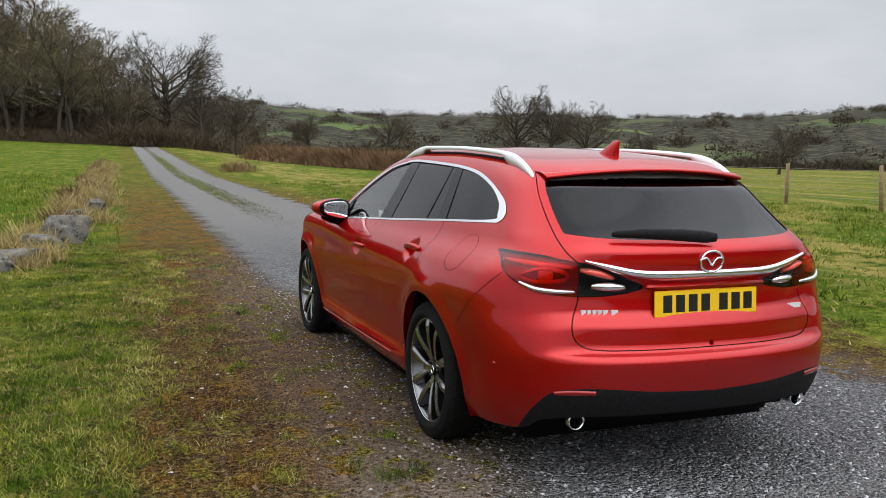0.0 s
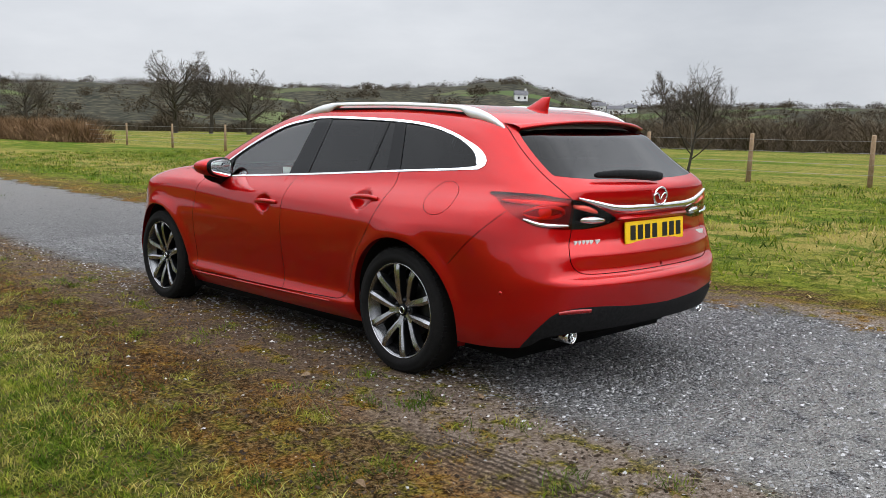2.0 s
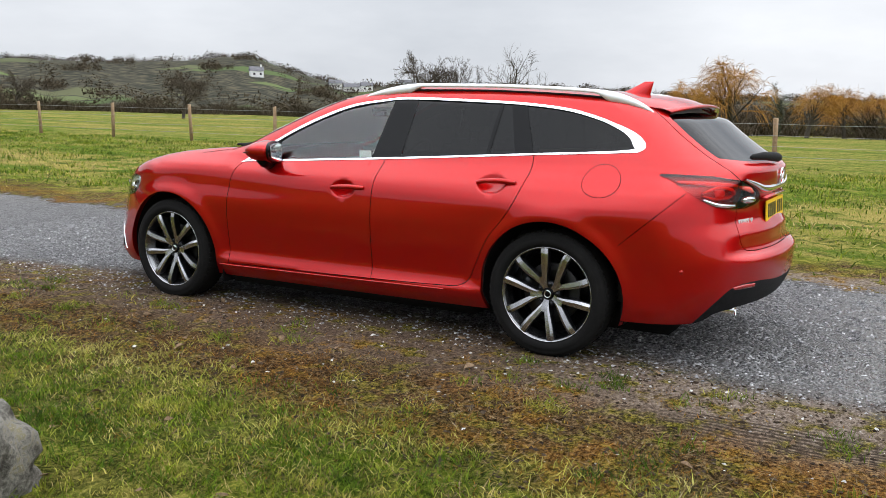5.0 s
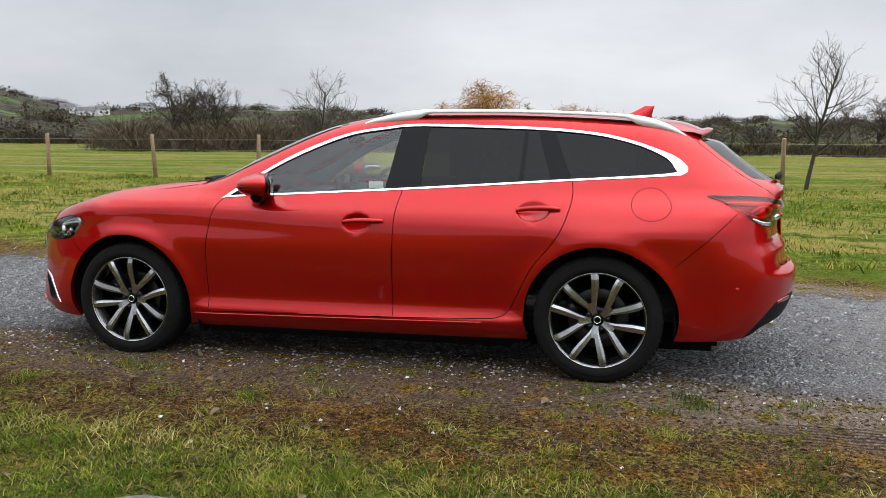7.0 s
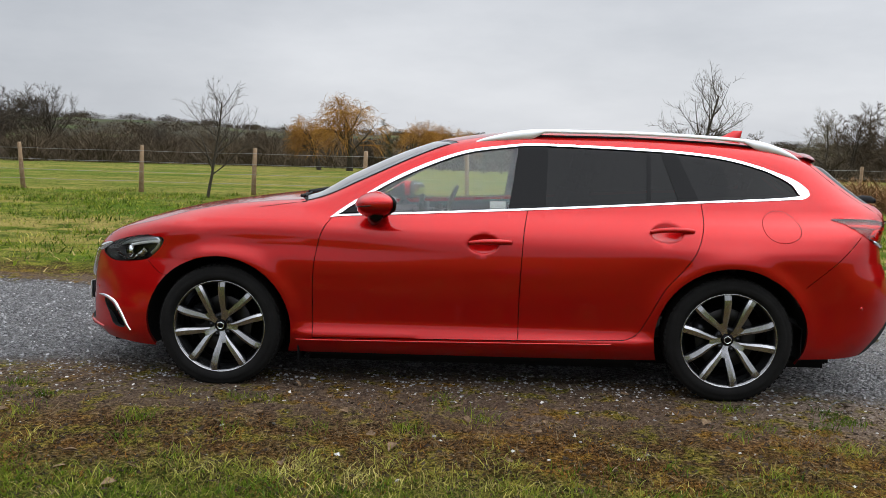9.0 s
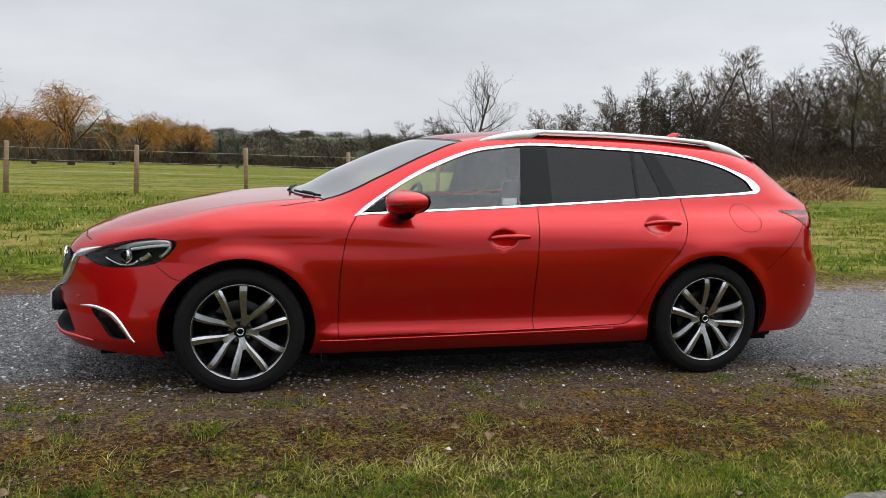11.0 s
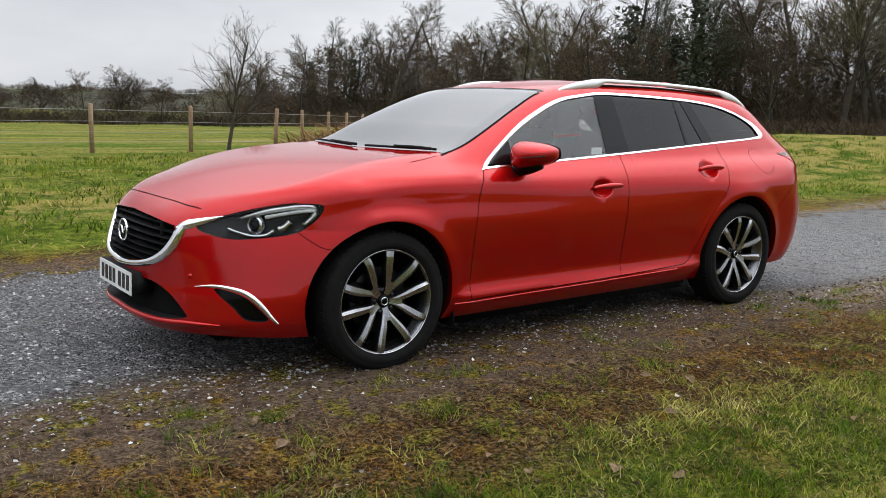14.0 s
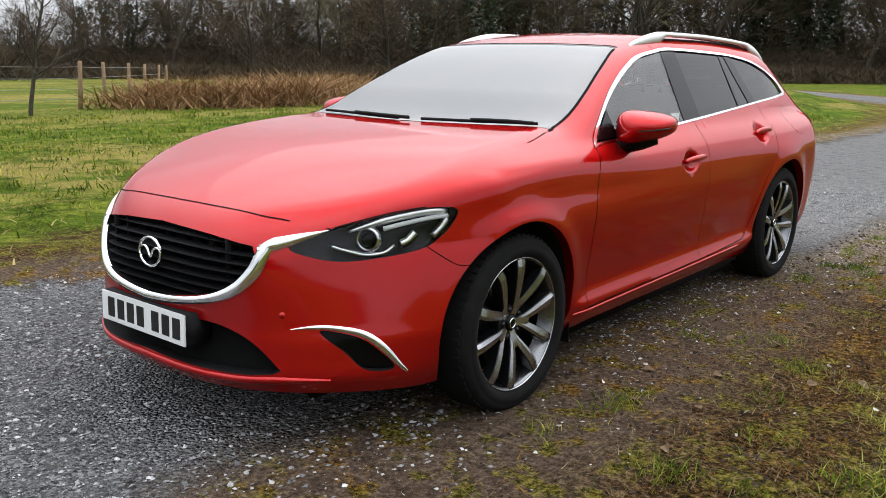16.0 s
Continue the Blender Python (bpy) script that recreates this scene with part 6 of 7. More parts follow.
oak_shape = lambda t: 1.1 - 0.35 * t
OAK = dict(height=5.2, girth=0.36, kids=(15, 8, 7, 7), ratio=(0.95, 0.52, 0.56, 0.74), angle=(60, 46, 42, 38), thin=(0.52, 0.50, 0.46, 0.4), wob=0.20, lift=(0.05, 0.05, 0.04, 0.02), shape=oak_shape, solid=2, twig=0.010, floor=0.013, **{"from": (0.28, 0.25, 0.2, 0.15)})
FIELD_TREE = dict(OAK, height=4.4, girth=0.26, kids=(16, 8, 7, 7), ratio=(0.95, 0.50, 0.54, 0.74), angle=(52, 46, 42, 38), wob=0.17, shape=lambda t: 0.95 - 0.15 * t, **{"from": (0.42, 0.22, 0.2, 0.15)})
SAPLING = dict(height=3.3, girth=0.055, kids=(19, 8, 6), ratio=(0.54, 0.5, 0.52), angle=(56, 44, 40), thin=(0.5, 0.5, 0.6), wob=0.11, lift=(0.02, 0.11, 0.08), shape=lambda t: 1.25 - 0.75 * t, solid=1, twig=0.0045, floor=0.004, **{"from": (0.28, 0.2, 0.2)})
WOOD_TALL = dict(height=11.0, girth=0.17, kids=(17, 6, 5, 4), ratio=(0.36, 0.56, 0.60, 0.80), angle=(44, 40, 36, 32), thin=(0.40, 0.5, 0.5, 0.5), wob=0.15, lift=(0.02, 0.10, 0.09, 0.06), shape=lambda t: 1.1 - 0.5 * t, solid=1, twig=0.011, floor=0.014, **{"from": (0.24, 0.2, 0.2, 0.2)})
WOOD_BUSHY = dict(WOOD_TALL, height=7.0, girth=0.13, kids=(20, 6, 5, 5), ratio=(0.48, 0.55, 0.58, 0.80), angle=(54, 44, 38, 34), **{"from": (0.08, 0.2, 0.2, 0.2)})
WILLOW = dict(height=4.4, girth=0.26, kids=(13, 9, 15), ratio=(0.70, 0.50, 1.25), angle=(40, 42, 44), thin=(0.5, 0.45, 0.3), wob=0.10, lift=(0.02, 0.10, 0.02, -0.42), shape=lambda t: 1.2 - 0.4 * t, solid=1, twig=0.012, floor=0.011, tip=4, **{"from": (0.35, 0.3, 0.2)})

oak_a = tree_kind("oak_tree", 11, OAK, TWIG, "large bare oak with spreading limbs in the meadow", "tree", "oaks in the meadow")
oak_b = tree_kind("oak_tree", 23, FIELD_TREE, TWIG, "bare oak with a rounded crown in the meadow", "tree", "oaks in the meadow")
sap_a = tree_kind("young_tree", 5, SAPLING, TWIG, "young bare tree with thin twigs beside the fence", "tree", "young trees by the fence")
sap_b = tree_kind("young_tree", 8, SAPLING, TWIG, "young bare tree with thin twigs beside the fence", "tree", "young trees by the fence")
wood_a = tree_kind("woodland_tree", 31, WOOD_TALL, TWIG_PALE, "tall bare woodland tree at the wood's edge", "tree", "trees at the wood's edge")
wood_b = tree_kind("woodland_tree", 37, WOOD_TALL, TWIG_RED, "tall bare woodland tree with russet twigs", "tree", "trees at the wood's edge")
wood_c = tree_kind("woodland_tree", 41, WOOD_BUSHY, TWIG_RED, "bushy bare woodland tree with russet twigs", "tree", "trees at the wood's edge")
wood_d = tree_kind("woodland_tree", 43, dict(WOOD_TALL, ivy=900), IVY, "tall tree clad in dark ivy", "tree", "trees at the wood's edge")
willow = tree_kind("willow_tree", 51, WILLOW, TWIG_WILLOW, "willow with golden orange hanging twigs", "tree", "willows beyond the fence")


def polar(az, d, eye=(-4.0, 0.0)):
    return eye[0] + d * math.sin(radians(az)), eye[1] + d * math.cos(radians(az))


def raise_to(kind, az, d, top, eye=(-4.0, 0.0, 1.3), turn=0.0, wide=1.0):
    """A tree by bearing and distance whose top stands at an angle over the eye's level."""
    x, y = polar(az, d, eye)
    size = (eye[2] + d * math.tan(radians(top)) - float(land(x, y))) / kind["tall"]
    return plant(kind, x, y, size, turn, wide)


# oaks in the far meadow
for kind, az, d, top, turn, wide in ((oak_a, 26.1, 150, 4.6, 10, 0.85), (oak_b, 28.3, 150, 3.9, 60, 0.9), (oak_a, 30.7, 146, 3.5, 150, 0.95), (oak_b, 12.4, 190, 2.5, 200, 1), (oak_a, 17.5, 190, 2.9, 80, 0.9), (oak_b, 43.2, 100, 2.1, 20, 1.1),
                                     (oak_b, 58.0, 92, 3.7, 0, 0.95), (oak_a, 60.9, 94, 3.3, 220, 0.7), (oak_b, 33.7, 200, 1.7, 30, 1.1)):
    raise_to(kind, az, d, top, (-4.0, -0.5, 1.3), turn, wide)
for kind, az, d, top, turn, wide in ((oak_a, 2.8, 138, 7.2, 40, 1.0), (oak_b, 4.9, 128, 5.0, 120, 0.85), (oak_b, 7.0, 104, 4.0, 300, 0.75), (oak_b, 0.8, 150, 4.4, 10, 0.8)):
    raise_to(kind, az, d, top, (-2.3, -4.0, 1.4), turn, wide)
plant(sap_a, 16.7, -3.5, 3.65 / sap_a["tall"], 30, 1.05)
plant(sap_b, 14.8, 8.15, 2.95 / sap_b["tall"], 200)
# willows and a loose row of trees beyond the fence
for az, d, top in ((79.6, 68, 2.3), (81.6, 66, 3.75), (85.3, 80, 2.15), (87.2, 84, 1.9), (89.3, 88, 1.6)):
    raise_to(willow, az, d, top, (-5.5, 2.9, 1.28), az * 37, 1.25)
rng = random.Random(4)
for az, d, top, kind in ((84.0, 72, 2.0, wood_d), (90.3, 70, 1.1, wood_d), (91.4, 72, 0.9, wood_d), (94.2, 100, 1.0, oak_b), (95.8, 98, 1.1, wood_c), (97.3, 100, 0.9, oak_a), (99.8, 110, 1.4, oak_b), (102.2, 105, 2.0, wood_c), (103.8, 92, 2.3, oak_b),
                         (106.5, 95, 1.7, wood_c), (109.5, 98, 2.0, wood_a), (112.0, 100, 2.4, wood_c), (75.5, 80, 1.3, wood_c), (72.5, 84, 1.2, wood_c), (69.5, 90, 1.3, oak_b), (66.5, 95, 1.0, wood_c), (78.0, 84, 1.4, wood_c), (86.5, 92, 1.5, wood_c), (92.8, 92, 0.9, wood_c)):
    raise_to(kind, az, d, top, (-5.5, 2.9, 1.28), rng.random() * 360, 1.1)
# the wood behind the car: its edge, then rows further in
kinds = (wood_a, wood_b, wood_c, wood_b, wood_d, wood_c, wood_b)
for i in range(76):
    az = 111.8 + 62 * ((i * 0.618034) % 1.0)
    deep = rng.random() ** 1.3
    near = np.interp(az, [113, 122, 135, 150, 165, 176], [100, 92, 84, 82, 84, 84])
    top = np.interp(az, [113, 116, 119, 126, 131, 137, 145, 176], [4.0, 5.9, 7.0, 7.4, 8.4, 10.4, 11.6, 11.8]) * (0.70 + 0.32 * rng.random())
    kind = kinds[i % 7]
    raise_to(kind, az, near + 30 * deep, top * (0.72 if kind is wood_c else 1.0), (-4.5, 4.8, 1.25), rng.random() * 360, 1.3 if kind is wood_c else 1.2)
for i in range(22):
    az = 119 + 54 * ((i * 0.618034 + 0.3) % 1.0)
    raise_to(wood_c, az, 100 + 16 * rng.random(), np.interp(az, [113, 119, 126, 131, 137, 145, 176], [3.0, 4.4, 5.0, 5.6, 6.4, 7.0, 7.2]) * (0.8 + 0.3 * rng.random()), (-4.5, 4.8, 1.25), rng.random() * 360, 1.7)
# the wood at the far end of the track
for i in range(64):
    az = -22 + 23.0 * ((i * 0.618034) % 1.0)
    top = np.interp(az, [-30, -4, -1.5, 1.5], [10.6, 9.4, 7.3, 4.8]) * (0.78 + 0.24 * rng.random())
    raise_to((wood_a, wood_a, wood_c)[i % 3], az, 120 + 34 * rng.random(), top, (-2.3, -4.0, 1.4), rng.random() * 360, 1.4)
for i in range(12):
    az = 0.5 + 8.5 * ((i * 0.618034) % 1.0)
    raise_to(wood_c, az, 150 + 30 * rng.random(), np.interp(az, [0, 5, 9], [3.4, 3.0, 1.8]) * (0.8 + 0.25 * rng.random()), (-2.3, -4.0, 1.4), rng.random() * 360, 1.5)


def thicket(name, places, mat, label, category, clump, rng_seed, lean=0.35, slips=False):
    """One mass of upright, tangled stems and leaves: x, y, half width, height, count of blades."""
    rng = np.random.default_rng(rng_seed)
    V, F = [], []
    k = 0
    for x, y, half, high, count in places:
        bx, by = x + rng.normal(0, half * 0.5, count), y + rng.normal(0, half * 0.5, count)
        h = high * (0.35 + 0.65 * rng.random(count)) * np.exp(-(((bx - x) ** 2 + (by - y) ** 2) / (half * 1.3) ** 2))
        z = land(bx, by) - 0.05
        start = rng.random(count) * 0.55 * h
        lx, ly = rng.normal(0, lean, count) * h, rng.normal(0, lean, count) * h
        a = rng.random(count) * 6.283
        w = clump * (0.6 + 0.8 * rng.random(count))
        dx, dy = np.cos(a) * w, np.sin(a) * w
        if slips:
            V.append(np.stack([np.stack([bx - dx, by - dy, z + start], 1), np.stack([bx + dx, by + dy, z + start], 1), np.stack([bx + lx, by + ly, z + h], 1)], 1).reshape(-1, 3))
            F += [(i, i + 1, i + 2) for i in k + 3 * np.arange(count)]
            k += 3 * count
            continue
        V.append(np.stack([np.stack([bx - dx, by - dy, z + start], 1), np.stack([bx + dx, by + dy, z + start], 1), np.stack([bx + lx * 0.6 + dx * 0.8, by + ly * 0.6 + dy * 0.8, z + start + (h - start) * 0.65], 1),
                           np.stack([bx + lx * 0.6 - dx * 0.8, by + ly * 0.6 - dy * 0.8, z + start + (h - start) * 0.65], 1), np.stack([bx + lx, by + ly, z + h], 1)], 1).reshape(-1, 3))
        idx = k + 5 * np.arange(count)
        F += [(i, i + 1, i + 2, i + 3) for i in idx] + [(i + 3, i + 2, i + 4) for i in idx]
        k += 5 * count
    ob = sheet(name, np.concatenate(V), F, mat, None, label)
    return tagged(ob, category=category, kind="stuff")


row = lambda x0, y0, x1, y1, n, half, high, count: [(x0 + (x1 - x0) * i / (n - 1), y0 + (y1 - y0) * i / (n - 1), half, high * (0.9 + 0.2 * ((i * 7) % 5) / 5), count) for i in range(n)]
thicket("beech_hedge", row(9.5, 75, 16.0, 50, 34, 1.5, 1.75, 900), HEDGE, "thick brown beech hedge along the meadow", "hedge", 0.030, 1, 0.5, True)
thicket("dead_bracken", row(18.4, -7.2, 17.4, -12.5, 9, 1.5, 1.05, 620) + row(20, -12, 26, -22, 9, 1.8, 1.2, 420), BRACKEN, "dry tan bracken and dead stems by the fence", "bracken", 0.014, 2, 0.95)
thicket("undergrowth", [(*polar(az, np.interp(az, [113, 122, 135, 150, 165, 176], [99, 91, 83, 81, 83, 83]) + dd, (-4.5, 4.8)), 3.0, hh, 420) for az in np.arange(113, 176, 1.0) for dd, hh in ((0, 2.2), (8, 4.2), (18, 7.0), (30, 9.5 if az > 121 else 6.5))], TWIG_RED, "brown brambles and saplings under the wood's edge", "undergrowth", 0.032, 3, 0.9, True)
thicket("undergrowth", [(*polar(az, 118 + dd, (-2.3, -4.0)), 3.2, hh, 420) for az in np.arange(-26, 2.5, 0.9) for dd, hh in ((0, 2.2), (10, 4.5), (24, 8.0 if az < -1 else 4.5), (36, 9.5 if az < -2 else 4.5))] + [(*polar(az, 165, (-2.3, -4.0)), 3.5, 4.5, 260) for az in np.arange(1, 10, 1.0)] + [(*polar(az, 116, (-2.3, -4.0)), 3.0, 4.6 - 0.35 * az, 460) for az in np.arange(0.2, 6.5, 0.8)], TWIG_RED, "brown brambles and saplings under the far trees", "undergrowth", 0.036, 5, 0.9, True)
thicket("undergrowth", [(*polar(az, d + 5 * math.sin(az * 1.7), (-5.5, 2.9)), 2.6, high * (0.75 + 0.5 * math.sin(az * 2.3) ** 2), 420) for az in np.arange(57, 83, 0.9) for d, high in ((84, 2.9), (92, 4.3))], TWIG_RED, "brown scrub and saplings beyond the fence", "undergrowth", 0.034, 8, 0.8, True)
thicket("field_hedge", [(*polar(az, 208 + 12 * math.sin(az * 0.7), (-4, 0)), 4.5, 2.2 + 3.4 * math.sin(az * 1.9) ** 2 * math.sin(az * 0.63 + 1) ** 2, 420) for az in np.arange(8, 74, 0.7)], HEDGEROW, "dark bare hedges at the meadow's far side", "hedge", 0.075, 6, 0.8, True)
thicket("field_hedge", [(*polar(az, 92 + 8 * math.sin(az * 0.9), (-5.5, 2.9)), 2.4 + 1.6 * math.sin(az * 5.1), 1.7 + 2.2 * math.sin(az * 2.9) ** 2 * math.sin(az * 1.1 + 2) ** 2, 460) for az in np.arange(66, 113, 0.8)], HEDGEROW, "brown bare hedges beyond the fence", "hedge", 0.034, 7, 0.8, True)


def far_woods():
    """Tree clumps along the ridges and hedges, each a trunkless tuft of bare boughs."""
    rng = np.random.default_rng(9)
    V, F, k = [], [], 0
    for i in range(7600):
        az = rng.uniform(-30, 112)
        if i % 2 == 0:
            r = rng.normal(885, 26)
            if math.sin(az * 0.55) + 0.5 * math.sin(az * 1.7 + 1) + rng.random() < -0.75:
                continue
        elif i % 4 == 1:
            r = 330 + 130 * ((int(az * 0.5) * 37) % 4) + rng.normal(0, 8)
        else:
            r = rng.uniform(235, 640)
            if math.sin(az * 0.9 + r * 0.012) + 0.6 * math.sin(az * 2.1 - r * 0.02) < 0.1:
                continue
        x, y, z = r * math.sin(radians(az)), r * math.cos(radians(az)), float(hill_height(np.array(az), np.array(r)))
        high = rng.uniform(3.0, 7.5) * (0.8 + 0.5 * math.sin(az * 1.3) ** 2)
        n = 44
        u = rng.normal(0, 1, (n, 3))
        u /= np.linalg.norm(u, axis=1, keepdims=True)
        c = np.array([x, y, z + high * 0.34]) + u * np.array([0.62, 0.62, 0.50]) * high * rng.random((n, 1)) ** 0.5
        a, b = rng.normal(0, 1, (n, 3)) * high * 0.056, rng.normal(0, 1, (n, 3)) * high * 0.056
        V.append(np.stack([c - a, c + b, c + a], 1).reshape(-1, 3))
        idx = k + 3 * np.arange(n)
        F += [(j, j + 1, j + 2) for j in idx]
        k += 3 * n
    return tagged(sheet("far_woodland", np.concatenate(V), F, HEDGEROW, None, "bare woods and hedgerow trees on the far hills"), category="woodland", kind="stuff")


far_woods()

# ---- fence ----
POST = grainy("weathered_fence_wood", [(0.3, (0.17, 0.10, 0.055)), (0.55, (0.33, 0.23, 0.15)), (0.8, (0.52, 0.46, 0.38))], 7, 0.9, 0.4, fine=45)
WIRE = material("galvanised_wire", (0.30, 0.30, 0.29), 0.5, 0.9)
posts = [(16.2, 50.0), (16.2, 44.2), (16.2, 38.6), (16.2, 33.2), (16.2, 28.5), (16.2, 24.4), (16.3, 20.6), (16.4, 17.0), (16.5, 13.6), (16.6, 10.5), (16.8, 7.6), (17.1, 4.75), (17.6, 2.1), (18.1, -0.6), (18.5, -3.2), (18.9, -5.8), (22.4, -8.4), (26.2, -11.4), (30.5, -14.6), (35.0, -18.0), (40.0, -21.6)]
rng = random.Random(12)
fence = new("post_and_wire_fence")
tagged(fence, "weathered wooden posts with wire strands along the meadow", "fence")
for i, (x, y) in enumerate(posts):
    bm = bmesh.new()
    made = bmesh.ops.create_cone(bm, cap_ends=True, segments=10, radius1=0.062, radius2=0.052, depth=1.40)["verts"]
    for v in made:
        v.co.z += 0.5
        v.co.x *= 1 + 0.12 * math.sin(v.co.z * 7 + i)
        if v.co.z > 1.0:
            v.co.z += 0.05 * v.co.x / 0.05 * rng.uniform(-0.4, 0.4)
    bmesh.ops.bevel(bm, geom=[e for e in bm.edges if e.verts[0].co.z > 1.0 and e.verts[1].co.z > 1.0], offset=0.008, segments=1, affect="EDGES")
    post = part("post", bm, POST, fence)
    post.matrix_local = pose(x, y, float(land(x, y)), rng.gauss(0, 1.6), rng.gauss(0, 1.6), rng.uniform(0, 360))
for k, h in enumerate((0.28, 0.52, 0.78, 1.06)):
    line = []
    for (x0, y0), (x1, y1) in zip(posts, posts[1:]):
        for t in (0, 0.25, 0.5, 0.75):
            x, y = x0 + (x1 - x0) * t, y0 + (y1 - y0) * t
            line.append((x - 0.06, y, float(land(x, y)) + h - 0.05 * t * (1 - t)))
    v, f = tube(line, 0.0045, 4)
    sheet("wire", v, f, WIRE, fence, "thin galvanised wire")
# a field gate in the wood's shade
gate = new("field_gate")
tagged(gate, "grey metal five-bar gate across the far track", "gate")
for h in (0.25, 0.48, 0.70, 0.92, 1.15):
    v, f = tube([(-1.6, 0, h), (1.6, 0, h)], 0.03, 8)
    sheet("bar", v, f, WIRE, gate)
for x in (-1.6, 0.0, 1.6):
    v, f = tube([(x, 0, 0.0), (x, 0, 1.22)], 0.035, 8)
    sheet("upright", v, f, WIRE, gate)
gate.matrix_world = pose(26.5, -62.0, float(land(26.5, -62.0)), 0, 0, 20)

# ---- farm buildings on the far hill ----
RENDER_WALL = grainy("white_rendered_wall", [(0.3, (0.62, 0.62, 0.60)), (0.7, (0.78, 0.78, 0.76))], 0.5, 0.9, 0)
SLATE = grainy("grey_slate_roof", [(0.3, (0.10, 0.10, 0.11)), (0.7, (0.17, 0.17, 0.18))], 0.6, 0.8, 0)
PANE = material("dark_window_pane", (0.02, 0.02, 0.025), 0.1)


def farmhouse(az, r, long, deep, high):
    x, y = r * math.sin(radians(az)), r * math.cos(radians(az))
    z = float(hill_height(np.array(az), np.array(float(r))))
    house = new("farmhouse")
    tagged(house, "white farmhouse with a grey slate roof on the hillside", "house", "farm buildings on the hill")
    house.matrix_world = pose(x, y, z - 0.5, 0, 0, -az + 8)
    bm = bmesh.new()
    add_box(bm, -long / 2, long / 2, -deep / 2, deep / 2, 0, high)
    part("wall", bm, RENDER_WALL, house, smooth=False)
    bm = bmesh.new()
    a = [bm.verts.new(p) for p in ((-long / 2 - 0.4, -deep / 2 - 0.5, high), (long / 2 + 0.4, -deep / 2 - 0.5, high), (long / 2 + 0.4, deep / 2 + 0.5, high), (-long / 2 - 0.4, deep / 2 + 0.5, high), (-long / 2 - 0.4, 0, high + deep * 0.42), (long / 2 + 0.4, 0, high + deep * 0.42))]
    for q in ((0, 1, 5, 4), (3, 4, 5, 2), (0, 4, 3), (1, 2, 5), (0, 3, 2, 1)):
        bm.faces.new([a[i] for i in q])
    roof_ob = part("roof", bm, SLATE, house, smooth=False)
    bm = bmesh.new()
    add_box(bm, long / 2 - 1.6, long / 2 - 0.6, -0.5, 0.5, high + 0.5, high + deep * 0.42 + 1.2)
    part("chimney", bm, RENDER_WALL, roof_ob, smooth=False)
    for i in range(int(long // 4)):
        bm = bmesh.new()
        add_box(bm, -long / 2 + 1.6 + 4 * i, -long / 2 + 2.9 + 4 * i, -deep / 2 - 0.06, -deep / 2 + 0.1, high * 0.4, high * 0.7)
        part("window", bm, PANE, house, smooth=False)


for az, r, long in ((52.4, 640, 9), (53.6, 655, 15), (54.4, 640, 8), (47.4, 560, 8), (57.0, 690, 10)):
    farmhouse(az, r, long, 6.5, 4.2)

# ---- stones of a ruined wall along the meadow's edge ----
ROCK = grainy("lichened_grey_limestone", [(0.36, (0.030, 0.028, 0.022)), (0.46, (0.105, 0.10, 0.085)), (0.54, (0.20, 0.19, 0.165)), (0.60, (0.17, 0.15, 0.085)), (0.68, (0.46, 0.44, 0.39))], 8, 0.92, 0.8, fine=45, depth=0.03)


def boulder(seed, sx, sy, sz):
    bm = bmesh.new()
    bmesh.ops.create_icosphere(bm, subdivisions=4, radius=1)
    for v in bm.verts:
        p = v.co.copy()
        n = noise.noise(p * 1.1 + Vector((seed * 7.1, 0, 0))) * 0.42 + noise.noise(p * 2.7 + Vector((0, seed * 3.3, 0))) * 0.20 + noise.noise(p * 6.0 + Vector((0, 0, seed))) * 0.13 + noise.noise(p * 15.0 + Vector((seed, 0, 0))) * 0.05
        q = p * (1 + n)
        q.x, q.y, q.z = max(min(q.x, 0.82), -0.85), max(min(q.y, 0.9), -0.8), max(min(q.z, 0.78), -0.7)
        v.co = (q.x * sx, q.y * sy, q.z * sz)
    return bm


wall_ruin = new("ruined_stone_wall")
tagged(wall_ruin, "low row of tumbled grey limestone blocks in the grass", "wall")
rng = random.Random(21)
rocks = [(-3.45, 0.96, 0.21, 0.27, 0.27), (-3.05, 9.9, 0.22, 0.40, 0.36), (-3.32, 9.0, 0.22, 0.32, 0.16), (-3.45, 7.7, 0.34, 0.5, 0.13), (-3.75, 6.9, 0.36, 0.4, 0.12), (-3.1, 11.8, 0.2, 0.26, 0.18), (-3.0, 13.6, 0.2, 0.3, 0.2)]
for i in range(4):
    rocks.append((-2.9 + 0.02 * i + rng.gauss(0, 0.15), 15.5 + 3.0 * i + rng.random(), 0.15 + 0.12 * rng.random(), 0.2 + 0.15 * rng.random(), 0.12 + 0.14 * rng.random()))
for i, (x, y, sx, sy, sz) in enumerate(rocks):
    stone = part("stone", boulder(i + 1, sx, sy, sz), ROCK, wall_ruin)
    stone.matrix_local = pose(x, y, float(ground_height(x, y)) + sz * 0.35, rng.gauss(0, 6), rng.gauss(0, 6), rng.uniform(0, 360))

# ---- loose gravel on the track ----
PEBBLE = grainy("grey_limestone_chips", [(0.3, (0.18, 0.178, 0.18)), (0.7, (0.40, 0.398, 0.40))], 20, 0.9, 0.2, random_light=0.6)
g = np.random.default_rng(3)


